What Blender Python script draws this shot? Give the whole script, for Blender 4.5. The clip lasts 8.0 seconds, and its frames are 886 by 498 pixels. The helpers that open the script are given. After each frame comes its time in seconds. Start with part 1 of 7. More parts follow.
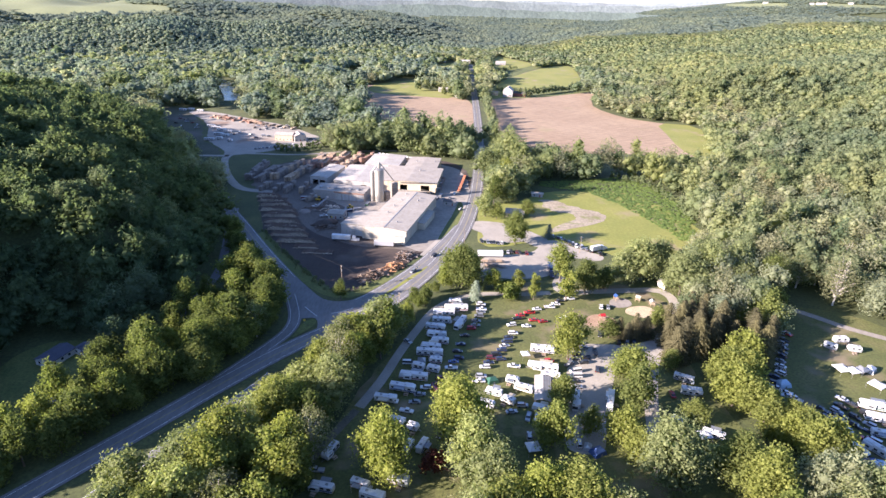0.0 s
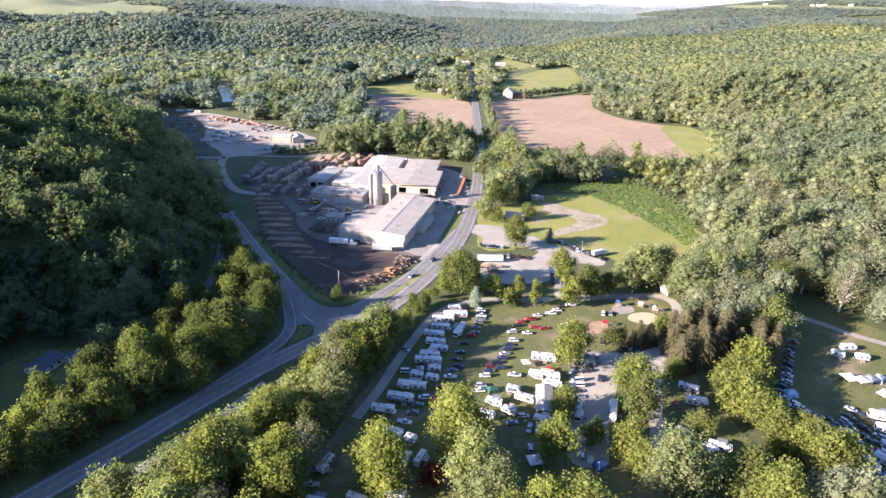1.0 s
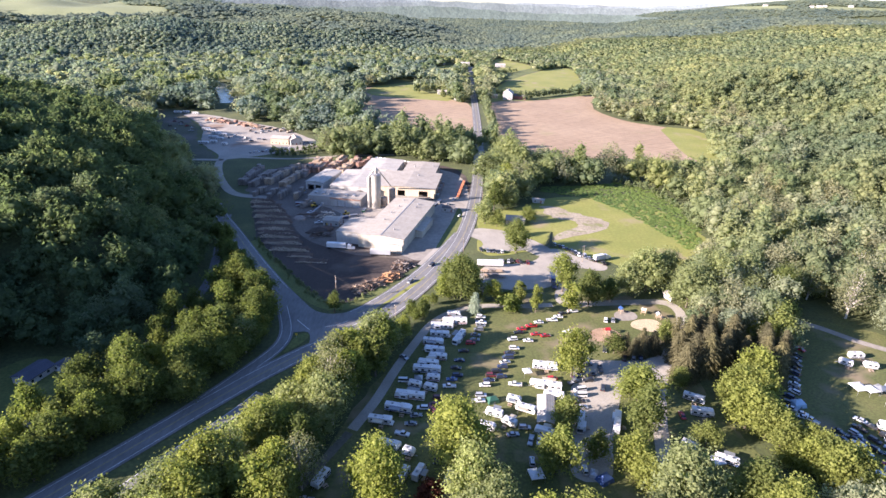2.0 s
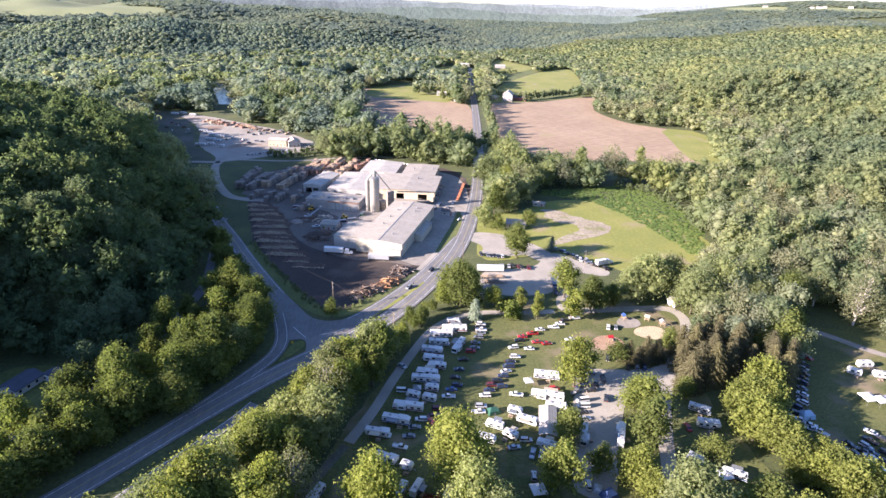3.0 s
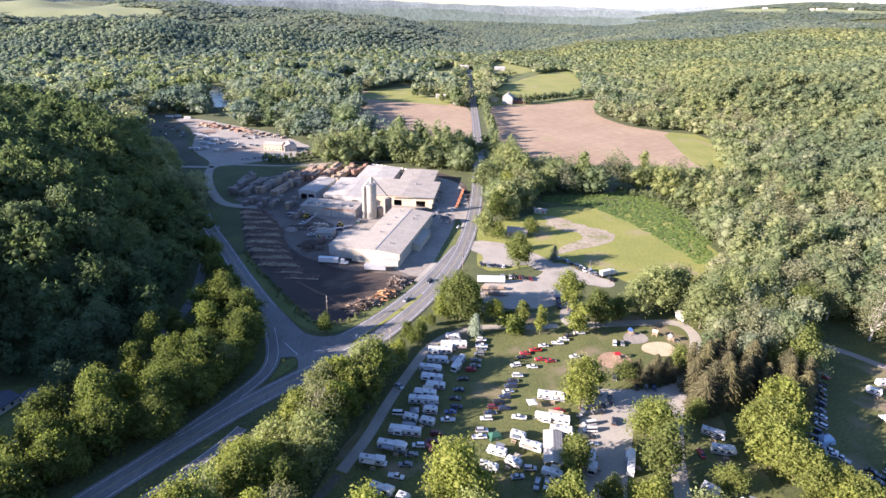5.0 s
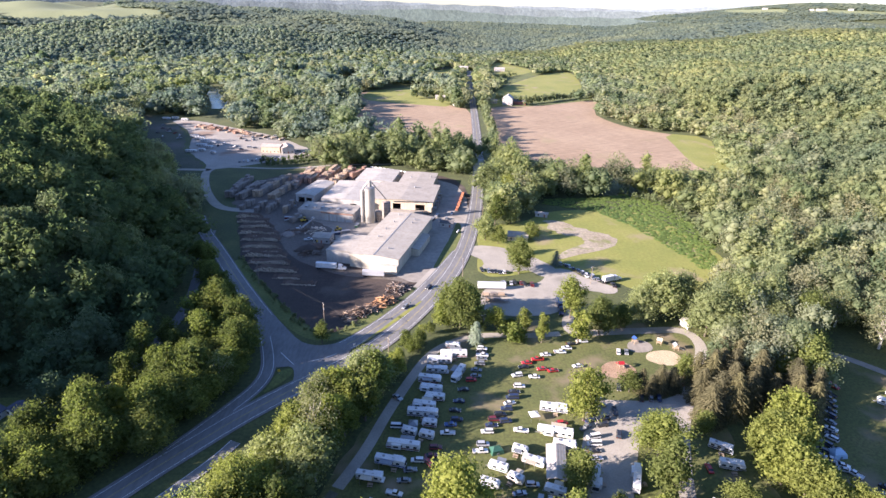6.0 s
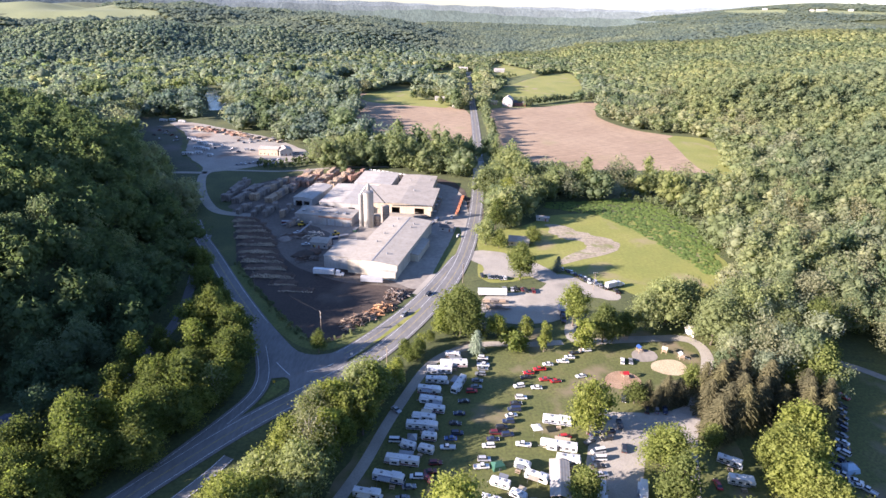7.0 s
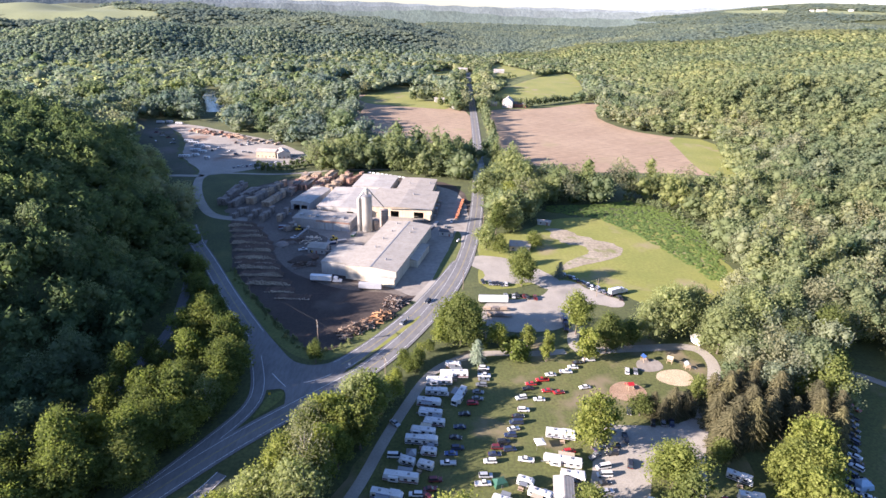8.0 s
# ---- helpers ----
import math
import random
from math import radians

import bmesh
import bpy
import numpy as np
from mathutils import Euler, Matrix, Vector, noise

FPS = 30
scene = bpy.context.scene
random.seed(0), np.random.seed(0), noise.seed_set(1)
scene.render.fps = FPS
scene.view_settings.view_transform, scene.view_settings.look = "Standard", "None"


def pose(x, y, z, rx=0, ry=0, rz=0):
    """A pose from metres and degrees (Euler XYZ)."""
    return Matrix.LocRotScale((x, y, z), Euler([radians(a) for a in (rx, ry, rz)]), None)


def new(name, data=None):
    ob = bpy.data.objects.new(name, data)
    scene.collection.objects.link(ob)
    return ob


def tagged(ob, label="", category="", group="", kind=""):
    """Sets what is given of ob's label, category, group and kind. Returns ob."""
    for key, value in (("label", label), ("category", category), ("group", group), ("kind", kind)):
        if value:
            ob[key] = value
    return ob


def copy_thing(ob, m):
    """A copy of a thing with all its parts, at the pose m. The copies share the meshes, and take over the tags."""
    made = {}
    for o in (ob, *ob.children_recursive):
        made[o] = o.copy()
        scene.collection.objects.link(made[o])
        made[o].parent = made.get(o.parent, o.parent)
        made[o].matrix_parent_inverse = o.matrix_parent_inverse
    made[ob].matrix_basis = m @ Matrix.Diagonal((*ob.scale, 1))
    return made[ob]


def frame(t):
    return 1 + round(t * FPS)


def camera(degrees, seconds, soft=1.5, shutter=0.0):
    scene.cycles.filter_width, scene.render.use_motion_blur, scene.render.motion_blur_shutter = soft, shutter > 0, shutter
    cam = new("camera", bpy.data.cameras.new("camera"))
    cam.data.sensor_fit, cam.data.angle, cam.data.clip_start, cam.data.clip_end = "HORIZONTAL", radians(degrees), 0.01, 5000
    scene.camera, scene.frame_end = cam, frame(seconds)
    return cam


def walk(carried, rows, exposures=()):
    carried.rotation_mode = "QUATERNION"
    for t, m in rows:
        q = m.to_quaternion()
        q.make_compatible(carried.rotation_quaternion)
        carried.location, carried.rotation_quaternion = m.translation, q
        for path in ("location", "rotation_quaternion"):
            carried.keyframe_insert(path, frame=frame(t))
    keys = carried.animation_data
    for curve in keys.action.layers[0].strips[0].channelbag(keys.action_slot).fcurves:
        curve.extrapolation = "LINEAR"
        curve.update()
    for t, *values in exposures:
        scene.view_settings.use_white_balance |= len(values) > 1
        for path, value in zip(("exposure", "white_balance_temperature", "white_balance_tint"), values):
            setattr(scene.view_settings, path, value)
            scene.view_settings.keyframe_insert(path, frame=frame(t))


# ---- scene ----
cam = camera(74.0, 8.0)
# t, x, y, z, yaw, pitch, roll (roll: the picture leans clockwise)
ROWS = [
    (0, 0.00, 0.00, 149.00, 0.000, -23.568, 1.560),
    (0.5, 0.10, 3.11, 148.79, -0.023, -23.522, 1.596),
    (1, 0.18, 6.26, 148.60, -0.045, -23.478, 1.629),
    (1.5, 0.25, 9.44, 148.43, -0.068, -23.435, 1.657),
    (2, 0.31, 12.66, 148.28, -0.090, -23.395, 1.682),
    (2.5, 0.36, 15.92, 148.15, -0.112, -23.356, 1.702),
    (3, 0.39, 19.22, 148.05, -0.134, -23.319, 1.719),
    (3.5, 0.42, 22.55, 147.97, -0.156, -23.284, 1.732),
    (4, 0.43, 25.93, 147.90, -0.177, -23.251, 1.741),
    (4.5, 0.42, 29.33, 147.86, -0.198, -23.220, 1.746),
    (5, 0.41, 32.78, 147.85, -0.219, -23.191, 1.747),
    (5.5, 0.38, 36.26, 147.85, -0.240, -23.163, 1.745),
    (6, 0.34, 39.78, 147.88, -0.261, -23.138, 1.738),
    (6.5, 0.28, 43.34, 147.92, -0.281, -23.114, 1.728),
    (7, 0.22, 46.94, 147.99, -0.301, -23.093, 1.713),
    (7.5, 0.14, 50.57, 148.08, -0.321, -23.073, 1.695),
    (8, 0.05, 54.24, 148.19, -0.341, -23.055, 1.673),
]
walk(cam, [(t, pose(x, y, z, 0, 0, yaw) @ pose(0, 0, 0, 90 + pitch) @ pose(0, 0, 0, 0, 0, roll)) for t, x, y, z, yaw, pitch, roll in ROWS], exposures=[(0.0, 2.25, 6020, 27), (8.0, 2.16, 6020, 26)])
SUN_EL, SUN_AZ = 19.3, 20.0  # the light travels towards +x, turned SUN_AZ degrees to +y

# ---- light ----
world = bpy.data.worlds.new("sky")
scene.world = world
world.use_nodes = True
wn = world.node_tree
sky = wn.nodes.new("ShaderNodeTexSky")
sky.sky_type = "NISHITA"
sky.sun_disc = False
sky.sun_elevation = radians(SUN_EL)
sky.sun_rotation = radians(270 - SUN_AZ)
sky.air_density, sky.dust_density, sky.ozone_density = 1.0, 0.3, 4.0
wn.nodes["Background"].inputs["Strength"].default_value = 0.069
wn.links.new(sky.outputs[0], wn.nodes["Background"].inputs["Color"])
sun = new("sun", bpy.data.lights.new("sun", "SUN"))
sun.data.energy, sun.data.angle, sun.data.color = 5.0, radians(0.6), (1.0, 0.885, 0.71)
_d = Vector((math.cos(radians(SUN_AZ)) * math.cos(radians(SUN_EL)), math.sin(radians(SUN_AZ)) * math.cos(radians(SUN_EL)), -math.sin(radians(SUN_EL))))
sun.matrix_world = Matrix.Translation((-300, -100, 300)) @ _d.to_track_quat("-Z", "Y").to_matrix().to_4x4()

# ---- materials ----
RNG = np.random.default_rng(7)


def mat(name, rough=0.8, metal=0.0):
    m = bpy.data.materials.new(name)
    m.use_nodes = True
    b = m.node_tree.nodes["Principled BSDF"]
    b.inputs["Roughness"].default_value = rough
    b.inputs["Metallic"].default_value = metal
    return m, m.node_tree, b


def ramp(nt, fac, stops):
    r = nt.nodes.new("ShaderNodeValToRGB")
    e = r.color_ramp.elements
    while len(e) < len(stops):
        e.new(0.5)
    for k, (p, c) in enumerate(stops):
        e[k].position, e[k].color = p, (*c, 1)
    nt.links.new(fac, r.inputs[0])
    return r.outputs[0]


def noise_tex(nt, scale, detail=4.0, rough=0.55, stretch=None):
    n = nt.nodes.new("ShaderNodeTexNoise")
    n.inputs["Scale"].default_value, n.inputs["Detail"].default_value, n.inputs["Roughness"].default_value = scale, detail, rough
    g = nt.nodes.new("ShaderNodeNewGeometry")
    v = g.outputs["Position"]
    if stretch:
        mp = nt.nodes.new("ShaderNodeMapping")
        mp.inputs["Rotation"].default_value = (0, 0, radians(stretch[3]))
        mp.inputs["Scale"].default_value = stretch[:3]
        nt.links.new(v, mp.inputs[0])
        v = mp.outputs[0]
    nt.links.new(v, n.inputs["Vector"])
    return n.outputs["Fac"]


def mixc(nt, fac, a, b, mode="MIX"):
    m = nt.nodes.new("ShaderNodeMix")
    m.data_type, m.blend_type = "RGBA", mode
    for sock, val in ((m.inputs[0], fac), (m.inputs[6], a), (m.inputs[7], b)):
        if isinstance(val, (int, float)):
            sock.default_value = val
        elif isinstance(val, tuple):
            sock.default_value = (*val, 1)
        else:
            nt.links.new(val, sock)
    return m.outputs[2]


def bump(nt, b, h, strength=0.4, dist=0.1):
    n = nt.nodes.new("ShaderNodeBump")
    n.inputs["Strength"].default_value, n.inputs["Distance"].default_value = strength, dist
    nt.links.new(h, n.inputs["Height"])
    nt.links.new(n.outputs[0], b.inputs["Normal"])


def ground_mat(name, stops, big=0.02, fine=1.2, rough=0.95, tint=None, relief=0.5, stretch=None, vary=0.4):
    m, nt, b = mat(name, rough)
    a = ramp(nt, noise_tex(nt, big, 5, 0.6), stops)
    f = ramp(nt, noise_tex(nt, fine, 4, 0.6, stretch), [(0.3, (1 - vary, 1 - vary, 1 - vary)), (0.7, (1 + vary * 0.6, 1 + vary * 0.6, 1 + vary * 0.6))])
    c = mixc(nt, 1.0, a, f, "MULTIPLY")
    if tint:
        t = ramp(nt, noise_tex(nt, tint[0], 3, 0.5), [(tint[1], (0, 0, 0)), (tint[2], (1, 1, 1))])
        c = mixc(nt, t, c, tint[3])
    nt.links.new(c, b.inputs["Base Color"])
    bump(nt, b, noise_tex(nt, fine * 2, 3), relief, 0.15)
    return m


M = {}
M["forest_floor"] = ground_mat("forest floor", [(0.3, (0.045, 0.058, 0.018)), (0.55, (0.07, 0.084, 0.025)), (0.75, (0.1, 0.108, 0.034))], 0.04, 0.7)
M["grass"] = ground_mat("mown grass", [(0.3, (0.066, 0.083, 0.02)), (0.55, (0.1, 0.108, 0.029)), (0.8, (0.15, 0.132, 0.05))], 0.045, 0.9, tint=(0.05, 0.54, 0.68, (0.178, 0.142, 0.084)))
M["meadow"] = ground_mat("meadow", [(0.3, (0.15, 0.17, 0.032)), (0.55, (0.195, 0.2, 0.042)), (0.8, (0.235, 0.22, 0.066))], 0.022, 0.5, tint=(0.035, 0.58, 0.7, (0.23, 0.19, 0.1)), vary=0.2, relief=0.25)
M["hay"] = ground_mat("pale hay grass", [(0.3, (0.13, 0.152, 0.066)), (0.7, (0.172, 0.19, 0.088))], 0.006, 0.2, vary=0.15)
M["rough_grass"] = ground_mat("rough grass", [(0.3, (0.075, 0.1, 0.024)), (0.6, (0.115, 0.13, 0.033)), (0.85, (0.16, 0.15, 0.055))], 0.08, 0.8)
M["soil"] = ground_mat("ploughed soil", [(0.3, (0.25, 0.172, 0.108)), (0.7, (0.33, 0.24, 0.155))], 0.012, 0.6, tint=(0.02, 0.62, 0.8, (0.24, 0.2, 0.1)), stretch=(0.15, 1.0, 1.0, 15))
M["asphalt"] = ground_mat("worn asphalt", [(0.3, (0.125, 0.123, 0.122)), (0.7, (0.175, 0.17, 0.165))], 0.07, 0.9, 0.85, relief=0.1, vary=0.2, stretch=(1.0, 0.25, 1.0, -30))
M["gravel"] = ground_mat("pale gravel", [(0.3, (0.245, 0.222, 0.185)), (0.7, (0.345, 0.315, 0.265))], 0.06, 1.6, tint=(0.05, 0.58, 0.72, (0.19, 0.175, 0.145)), relief=0.15, vary=0.18)
M["dirt"] = ground_mat("bare tan dirt", [(0.3, (0.24, 0.2, 0.135)), (0.7, (0.34, 0.295, 0.22))], 0.06, 0.5, tint=(0.09, 0.55, 0.66, (0.15, 0.16, 0.05)), relief=0.2)
# the lane's gravel made darker, standing for tree shade
M["track"] = ground_mat("lane gravel darkened for shade", [(0.3, (0.1, 0.092, 0.066)), (0.7, (0.15, 0.135, 0.1))], 0.08, 0.9, relief=0.2, vary=0.25)
M["lot"] = ground_mat("grey lot gravel", [(0.3, (0.225, 0.205, 0.175)), (0.7, (0.315, 0.287, 0.248))], 0.03, 0.8, tint=(0.025, 0.55, 0.7, (0.2, 0.14, 0.1)), relief=0.15, vary=0.25)
M["scrub"] = ground_mat("dull scrub ground", [(0.3, (0.045, 0.055, 0.026)), (0.7, (0.075, 0.074, 0.045))], 0.03, 0.5, tint=(0.02, 0.56, 0.7, (0.1, 0.085, 0.068)), vary=0.3)
M["dust"] = ground_mat("dusty yard dirt", [(0.3, (0.095, 0.078, 0.063)), (0.7, (0.15, 0.126, 0.104))], 0.06, 0.6, relief=0.3, vary=0.35)
M["yard"] = ground_mat("yard dirt", [(0.3, (0.034, 0.024, 0.019)), (0.7, (0.062, 0.044, 0.034))], 0.04, 0.7, tint=(0.03, 0.58, 0.78, (0.115, 0.093, 0.073)))
M["concrete"] = ground_mat("yard concrete", [(0.3, (0.22, 0.195, 0.163)), (0.7, (0.3, 0.27, 0.23))], 0.05, 0.35, tint=(0.07, 0.55, 0.75, (0.15, 0.13, 0.105)), relief=0.15, vary=0.2)
M["line_white"] = ground_mat("road paint white", [(0.35, (0.45, 0.45, 0.44)), (0.6, (0.7, 0.7, 0.68))], 0.8, 3, 0.7, relief=0.1)
M["line_yellow"] = ground_mat("road paint yellow", [(0.35, (0.3, 0.24, 0.1)), (0.6, (0.38, 0.31, 0.14))], 0.8, 3, 0.7, relief=0.1)


def leaf_mat(name, lo, mid, hi, glow=0.38, per_object=True):
    m = bpy.data.materials.new(name)
    m.use_nodes = True
    nt = m.node_tree
    nt.nodes.remove(nt.nodes["Principled BSDF"])
    g = nt.nodes.new("ShaderNodeNewGeometry")
    isl = ramp(nt, g.outputs["Random Per Island"], [(0.0, lo), (0.5, mid), (1.0, hi)])
    if per_object:
        o = nt.nodes.new("ShaderNodeObjectInfo")
        f = ramp(nt, o.outputs["Random"], [(0.0, (0.7, 0.75, 0.76)), (0.35, (0.93, 0.96, 0.94)), (0.65, (1.05, 1.07, 0.98)), (1.0, (1.22, 1.25, 1.02))])
    else:
        tn = nt.nodes.new("ShaderNodeAttribute")
        tn.attribute_name = "tone"
        f = ramp(nt, tn.outputs["Fac"], [(0.0, (0.6, 0.68, 0.7)), (0.12, (0.76, 0.84, 0.84)), (0.45, (0.96, 0.98, 0.96)), (0.8, (1.12, 1.1, 1.0)), (1.0, (1.24, 1.19, 1.1))])
        f = mixc(nt, 1.0, f, ramp(nt, noise_tex(nt, 0.0065, 3, 0.5), [(0.35, (0.8, 0.86, 0.95)), (0.65, (1.15, 1.1, 0.98))]), "MULTIPLY")
        leafy = noise_tex(nt, 0.55, 3, 0.7)
        f = mixc(nt, 1.0, f, ramp(nt, leafy, [(0.3, (0.88, 0.9, 0.91)), (0.7, (1.11, 1.1, 1.06))]), "MULTIPLY")
    c = mixc(nt, 1.0, isl, f, "MULTIPLY")
    d = nt.nodes.new("ShaderNodeBsdfDiffuse")
    t = nt.nodes.new("ShaderNodeBsdfTranslucent")
    mx = nt.nodes.new("ShaderNodeMixShader")
    mx.inputs[0].default_value = glow
    if not per_object:
        bp = nt.nodes.new("ShaderNodeBump")
        bp.inputs["Strength"].default_value, bp.inputs["Distance"].default_value = 0.4, 0.8
        nt.links.new(leafy, bp.inputs["Height"])
        nt.links.new(bp.outputs[0], d.inputs["Normal"])
    nt.links.new(c, d.inputs[0])
    nt.links.new(mixc(nt, 1.0, c, (1.28, 1.36, 0.82) if per_object else (1.18, 1.25, 0.92), "MULTIPLY"), t.inputs[0])
    nt.links.new(d.outputs[0], mx.inputs[1])
    nt.links.new(t.outputs[0], mx.inputs[2])
    nt.links.new(mx.outputs[0], nt.nodes["Material Output"].inputs[0])
    return m


M["leaf"] = leaf_mat("broad leaves", (0.082, 0.102, 0.036), (0.118, 0.141, 0.047), (0.16, 0.184, 0.065), 0.5)
M["leaf_olive"] = leaf_mat("olive leaves", (0.12, 0.14, 0.046), (0.16, 0.18, 0.058), (0.21, 0.23, 0.08), 0.5)
M["leaf_yellow"] = leaf_mat("young leaves", (0.146, 0.164, 0.046), (0.192, 0.208, 0.06), (0.238, 0.252, 0.083), 0.5)
M["leaf_silver"] = leaf_mat("silvery leaves", (0.17, 0.19, 0.085), (0.225, 0.245, 0.11), (0.28, 0.3, 0.148), 0.5)
M["leaf_bare"] = leaf_mat("sparse pale leaves of a large tree", (0.16, 0.165, 0.09), (0.21, 0.21, 0.115), (0.26, 0.255, 0.15), 0.5)
M["leaf_dark"] = leaf_mat("needles", (0.056, 0.052, 0.03), (0.088, 0.08, 0.046), (0.125, 0.11, 0.064), 0.15)
M["leaf_blue"] = leaf_mat("blue needles", (0.09, 0.12, 0.09), (0.14, 0.17, 0.13), (0.2, 0.23, 0.18), 0.1)
M["leaf_red"] = leaf_mat("purple leaves", (0.05, 0.02, 0.02), (0.085, 0.03, 0.028), (0.12, 0.05, 0.04))
M["forest"] = leaf_mat("forest leaves", (0.182, 0.202, 0.112), (0.21, 0.23, 0.128), (0.238, 0.258, 0.145), 0.56, False)
M["forest_green"] = leaf_mat("deep green leaves", (0.145, 0.174, 0.096), (0.168, 0.2, 0.11), (0.192, 0.226, 0.124), 0.54, False)
M["forest_light"] = leaf_mat("light green leaves", (0.212, 0.235, 0.13), (0.238, 0.262, 0.146), (0.264, 0.288, 0.162), 0.58, False)
M["forest_grey"] = leaf_mat("greyish leaves", (0.225, 0.24, 0.155), (0.26, 0.275, 0.18), (0.295, 0.31, 0.205), 0.56, False)
# forest green darkened: the west hill's shade is put into this colour
M["forest_shade"] = leaf_mat("shade-darkened olive leaves", (0.09, 0.118, 0.058), (0.113, 0.145, 0.069), (0.138, 0.174, 0.082), 0.5, False)
M["willow_leaf"] = leaf_mat("pale yellow-green leaves", (0.205, 0.228, 0.105), (0.235, 0.256, 0.12), (0.265, 0.285, 0.138), 0.58, False)
M["brush"] = leaf_mat("brush leaves", (0.15, 0.21, 0.065), (0.18, 0.245, 0.08), (0.21, 0.28, 0.095), 0.5, False)
# leaf green shifted grey and blue: distance haze put into the colour
M["forest_far"] = leaf_mat("green leaves greyed by haze", (0.172, 0.206, 0.164), (0.191, 0.228, 0.182), (0.21, 0.249, 0.199), 0.5, False)
M["forest_bare"] = leaf_mat("thin pale leaves", (0.19, 0.19, 0.12), (0.225, 0.223, 0.145), (0.26, 0.257, 0.17), 0.5, False)
mb, nt, b = mat("bark", 0.9)
nt.links.new(ramp(nt, noise_tex(nt, 3.0, 4), [(0.3, (0.06, 0.045, 0.035)), (0.7, (0.16, 0.13, 0.10))]), b.inputs["Base Color"])
M["bark"] = mb
mb, nt, b = mat("pale bark", 0.9)
nt.links.new(ramp(nt, noise_tex(nt, 1.2, 4), [(0.3, (0.25, 0.22, 0.18)), (0.7, (0.5, 0.46, 0.4))]), b.inputs["Base Color"])
M["bark_pale"] = mb

# ---- terrain ----


def sstep(v, a, b):
    t = np.clip((v - a) / (b - a), 0, 1)
    return t * t * (3 - 2 * t)


def seg_dist(x, y, line):
    best = np.full(np.shape(x), 1e9)
    for (ax, ay), (bx, by) in zip(line[:-1], line[1:]):
        dx, dy = bx - ax, by - ay
        t = np.clip(((x - ax) * dx + (y - ay) * dy) / (dx * dx + dy * dy), 0, 1)
        best = np.minimum(best, np.hypot(x - ax - t * dx, y - ay - t * dy))
    return best


def inside(x, y, poly):
    r = np.zeros(np.shape(x), bool)
    for (ax, ay), (bx, by) in zip(poly, poly[1:] + poly[:1]):
        c = (ay > y) != (by > y)
        r ^= c & (x < (bx - ax) * (y - ay) / (by - ay + 1e-12) + ax)
    return r


def into(x, y, poly):
    """Metres inside the outline (negative outside)."""
    d = seg_dist(x, y, poly + poly[:1])
    return np.where(inside(x, y, poly), d, -d)


WEST = [(-3000, -800), (-190, -800), (-195, 60), (-192, 150), (-190, 228), (-152, 234), (-136, 248), (-131, 288), (-138, 330), (-155, 377), (-173, 415), (-195, 455), (-214, 490), (-238, 530), (-275, 572), (-332, 622), (-400, 690), (-470, 770), (-640, 830), (-1500, 900), (-3000, 900)]
EAST = [(3000, -800), (330, -800), (300, 100), (275, 250), (235, 340), (225, 420), (245, 520), (300, 640), (350, 760), (275, 850), (285, 1010), (320, 1200), (310, 1500), (240, 1800), (260, 2200), (500, 2700), (3200, 3000)]
NORTH = [(-4500, 900), (-1500, 1050), (-700, 1180), (-420, 1330), (-250, 1520), (-60, 1640), (110, 1760), (160, 2100), (190, 2600), (60, 3200), (-4500, 3600)]


def noise2(x, y, s, seed=0.0):
    n = 0.0
    for k in range(4):
        a = 1.7 * k + seed
        n = n + np.sin((x * math.cos(a) + y * math.sin(a)) / s * 2.1 + 3 * a + 1.3 * np.sin((x * math.sin(a) - y * math.cos(a)) / s * 1.3 + a))
    return n / 4


def height(x, y):
    x, y = np.asarray(x, float), np.asarray(y, float)
    w = into(x, y, WEST)
    h = 35.5 * sstep(w, 0, 62) + 12 * sstep(w, 45, 160) + 30 * sstep(w, 150, 800)
    h = h + (16 * sstep(w, 10, 95) + 45 * sstep(w, 60, 190)) * sstep(330 - y, 0, 150) * sstep(y, 62, 172)
    h = h + 17 * sstep(w, 50, 170) * sstep(y, 250, 350) * sstep(760 - y, 0, 160)
    h = h + 10 * (sstep(w, 0, 26) - sstep(w, 32, 70)) * sstep(y, 370, 430) * sstep(610 - y, 0, 60) - 8 * sstep(w, 50, 110) * sstep(y, 500, 560) * sstep(800 - y, 0, 60)
    e = into(x, y, EAST)
    h = h + 34 * sstep(e, 0, 190) + 62 * sstep(e, 120, 800) - 20 * sstep(e, 900, 1500)
    n = into(x, y, NORTH)
    h = h + 55 * sstep(n, 0, 420) + 32 * sstep(n, 300, 900)
    h = h + sstep(n, 40, 300) * (13 * noise2(x, y, 170, 3.1) + 9 * noise2(x, y, 90, 0.9))
    h = h + sstep(n, 60, 300) * sstep(-x, 350, 650) * sstep(1720 - y, 0, 150) * 14 * noise2(x, y, 100, 4.4)
    h = h + sstep(e, 120, 500) * 8 * noise2(x, y, 200, 5.2)
    hill = sstep(np.maximum(np.maximum(w, e), n), 30, 250)
    h = h + hill * (5 * noise2(x, y, 130, 0.4) + 7 * noise2(x, y, 420, 2.0))
    far = sstep(np.hypot(x, y), 2600, 4400)
    base = 30 + 50 * sstep(x / np.maximum(y, 1), 0.24, 0.34) + 101 * sstep(x / np.maximum(y, 1), 0.3, 0.6) + 10 * noise2(x, y, 900, 1.0)
    return h * (1 - far) + far * np.maximum(base, h * 0.9)


def graded(inner, step, outer, grow):
    a = list(np.arange(0, inner + 1, step))
    while a[-1] < outer:
        step *= grow
        a.append(min(a[-1] + step, outer))
    return a


gx = np.array([-v for v in graded(420, 8, 4950, 1.07)[:0:-1]] + graded(420, 8, 4950, 1.07))
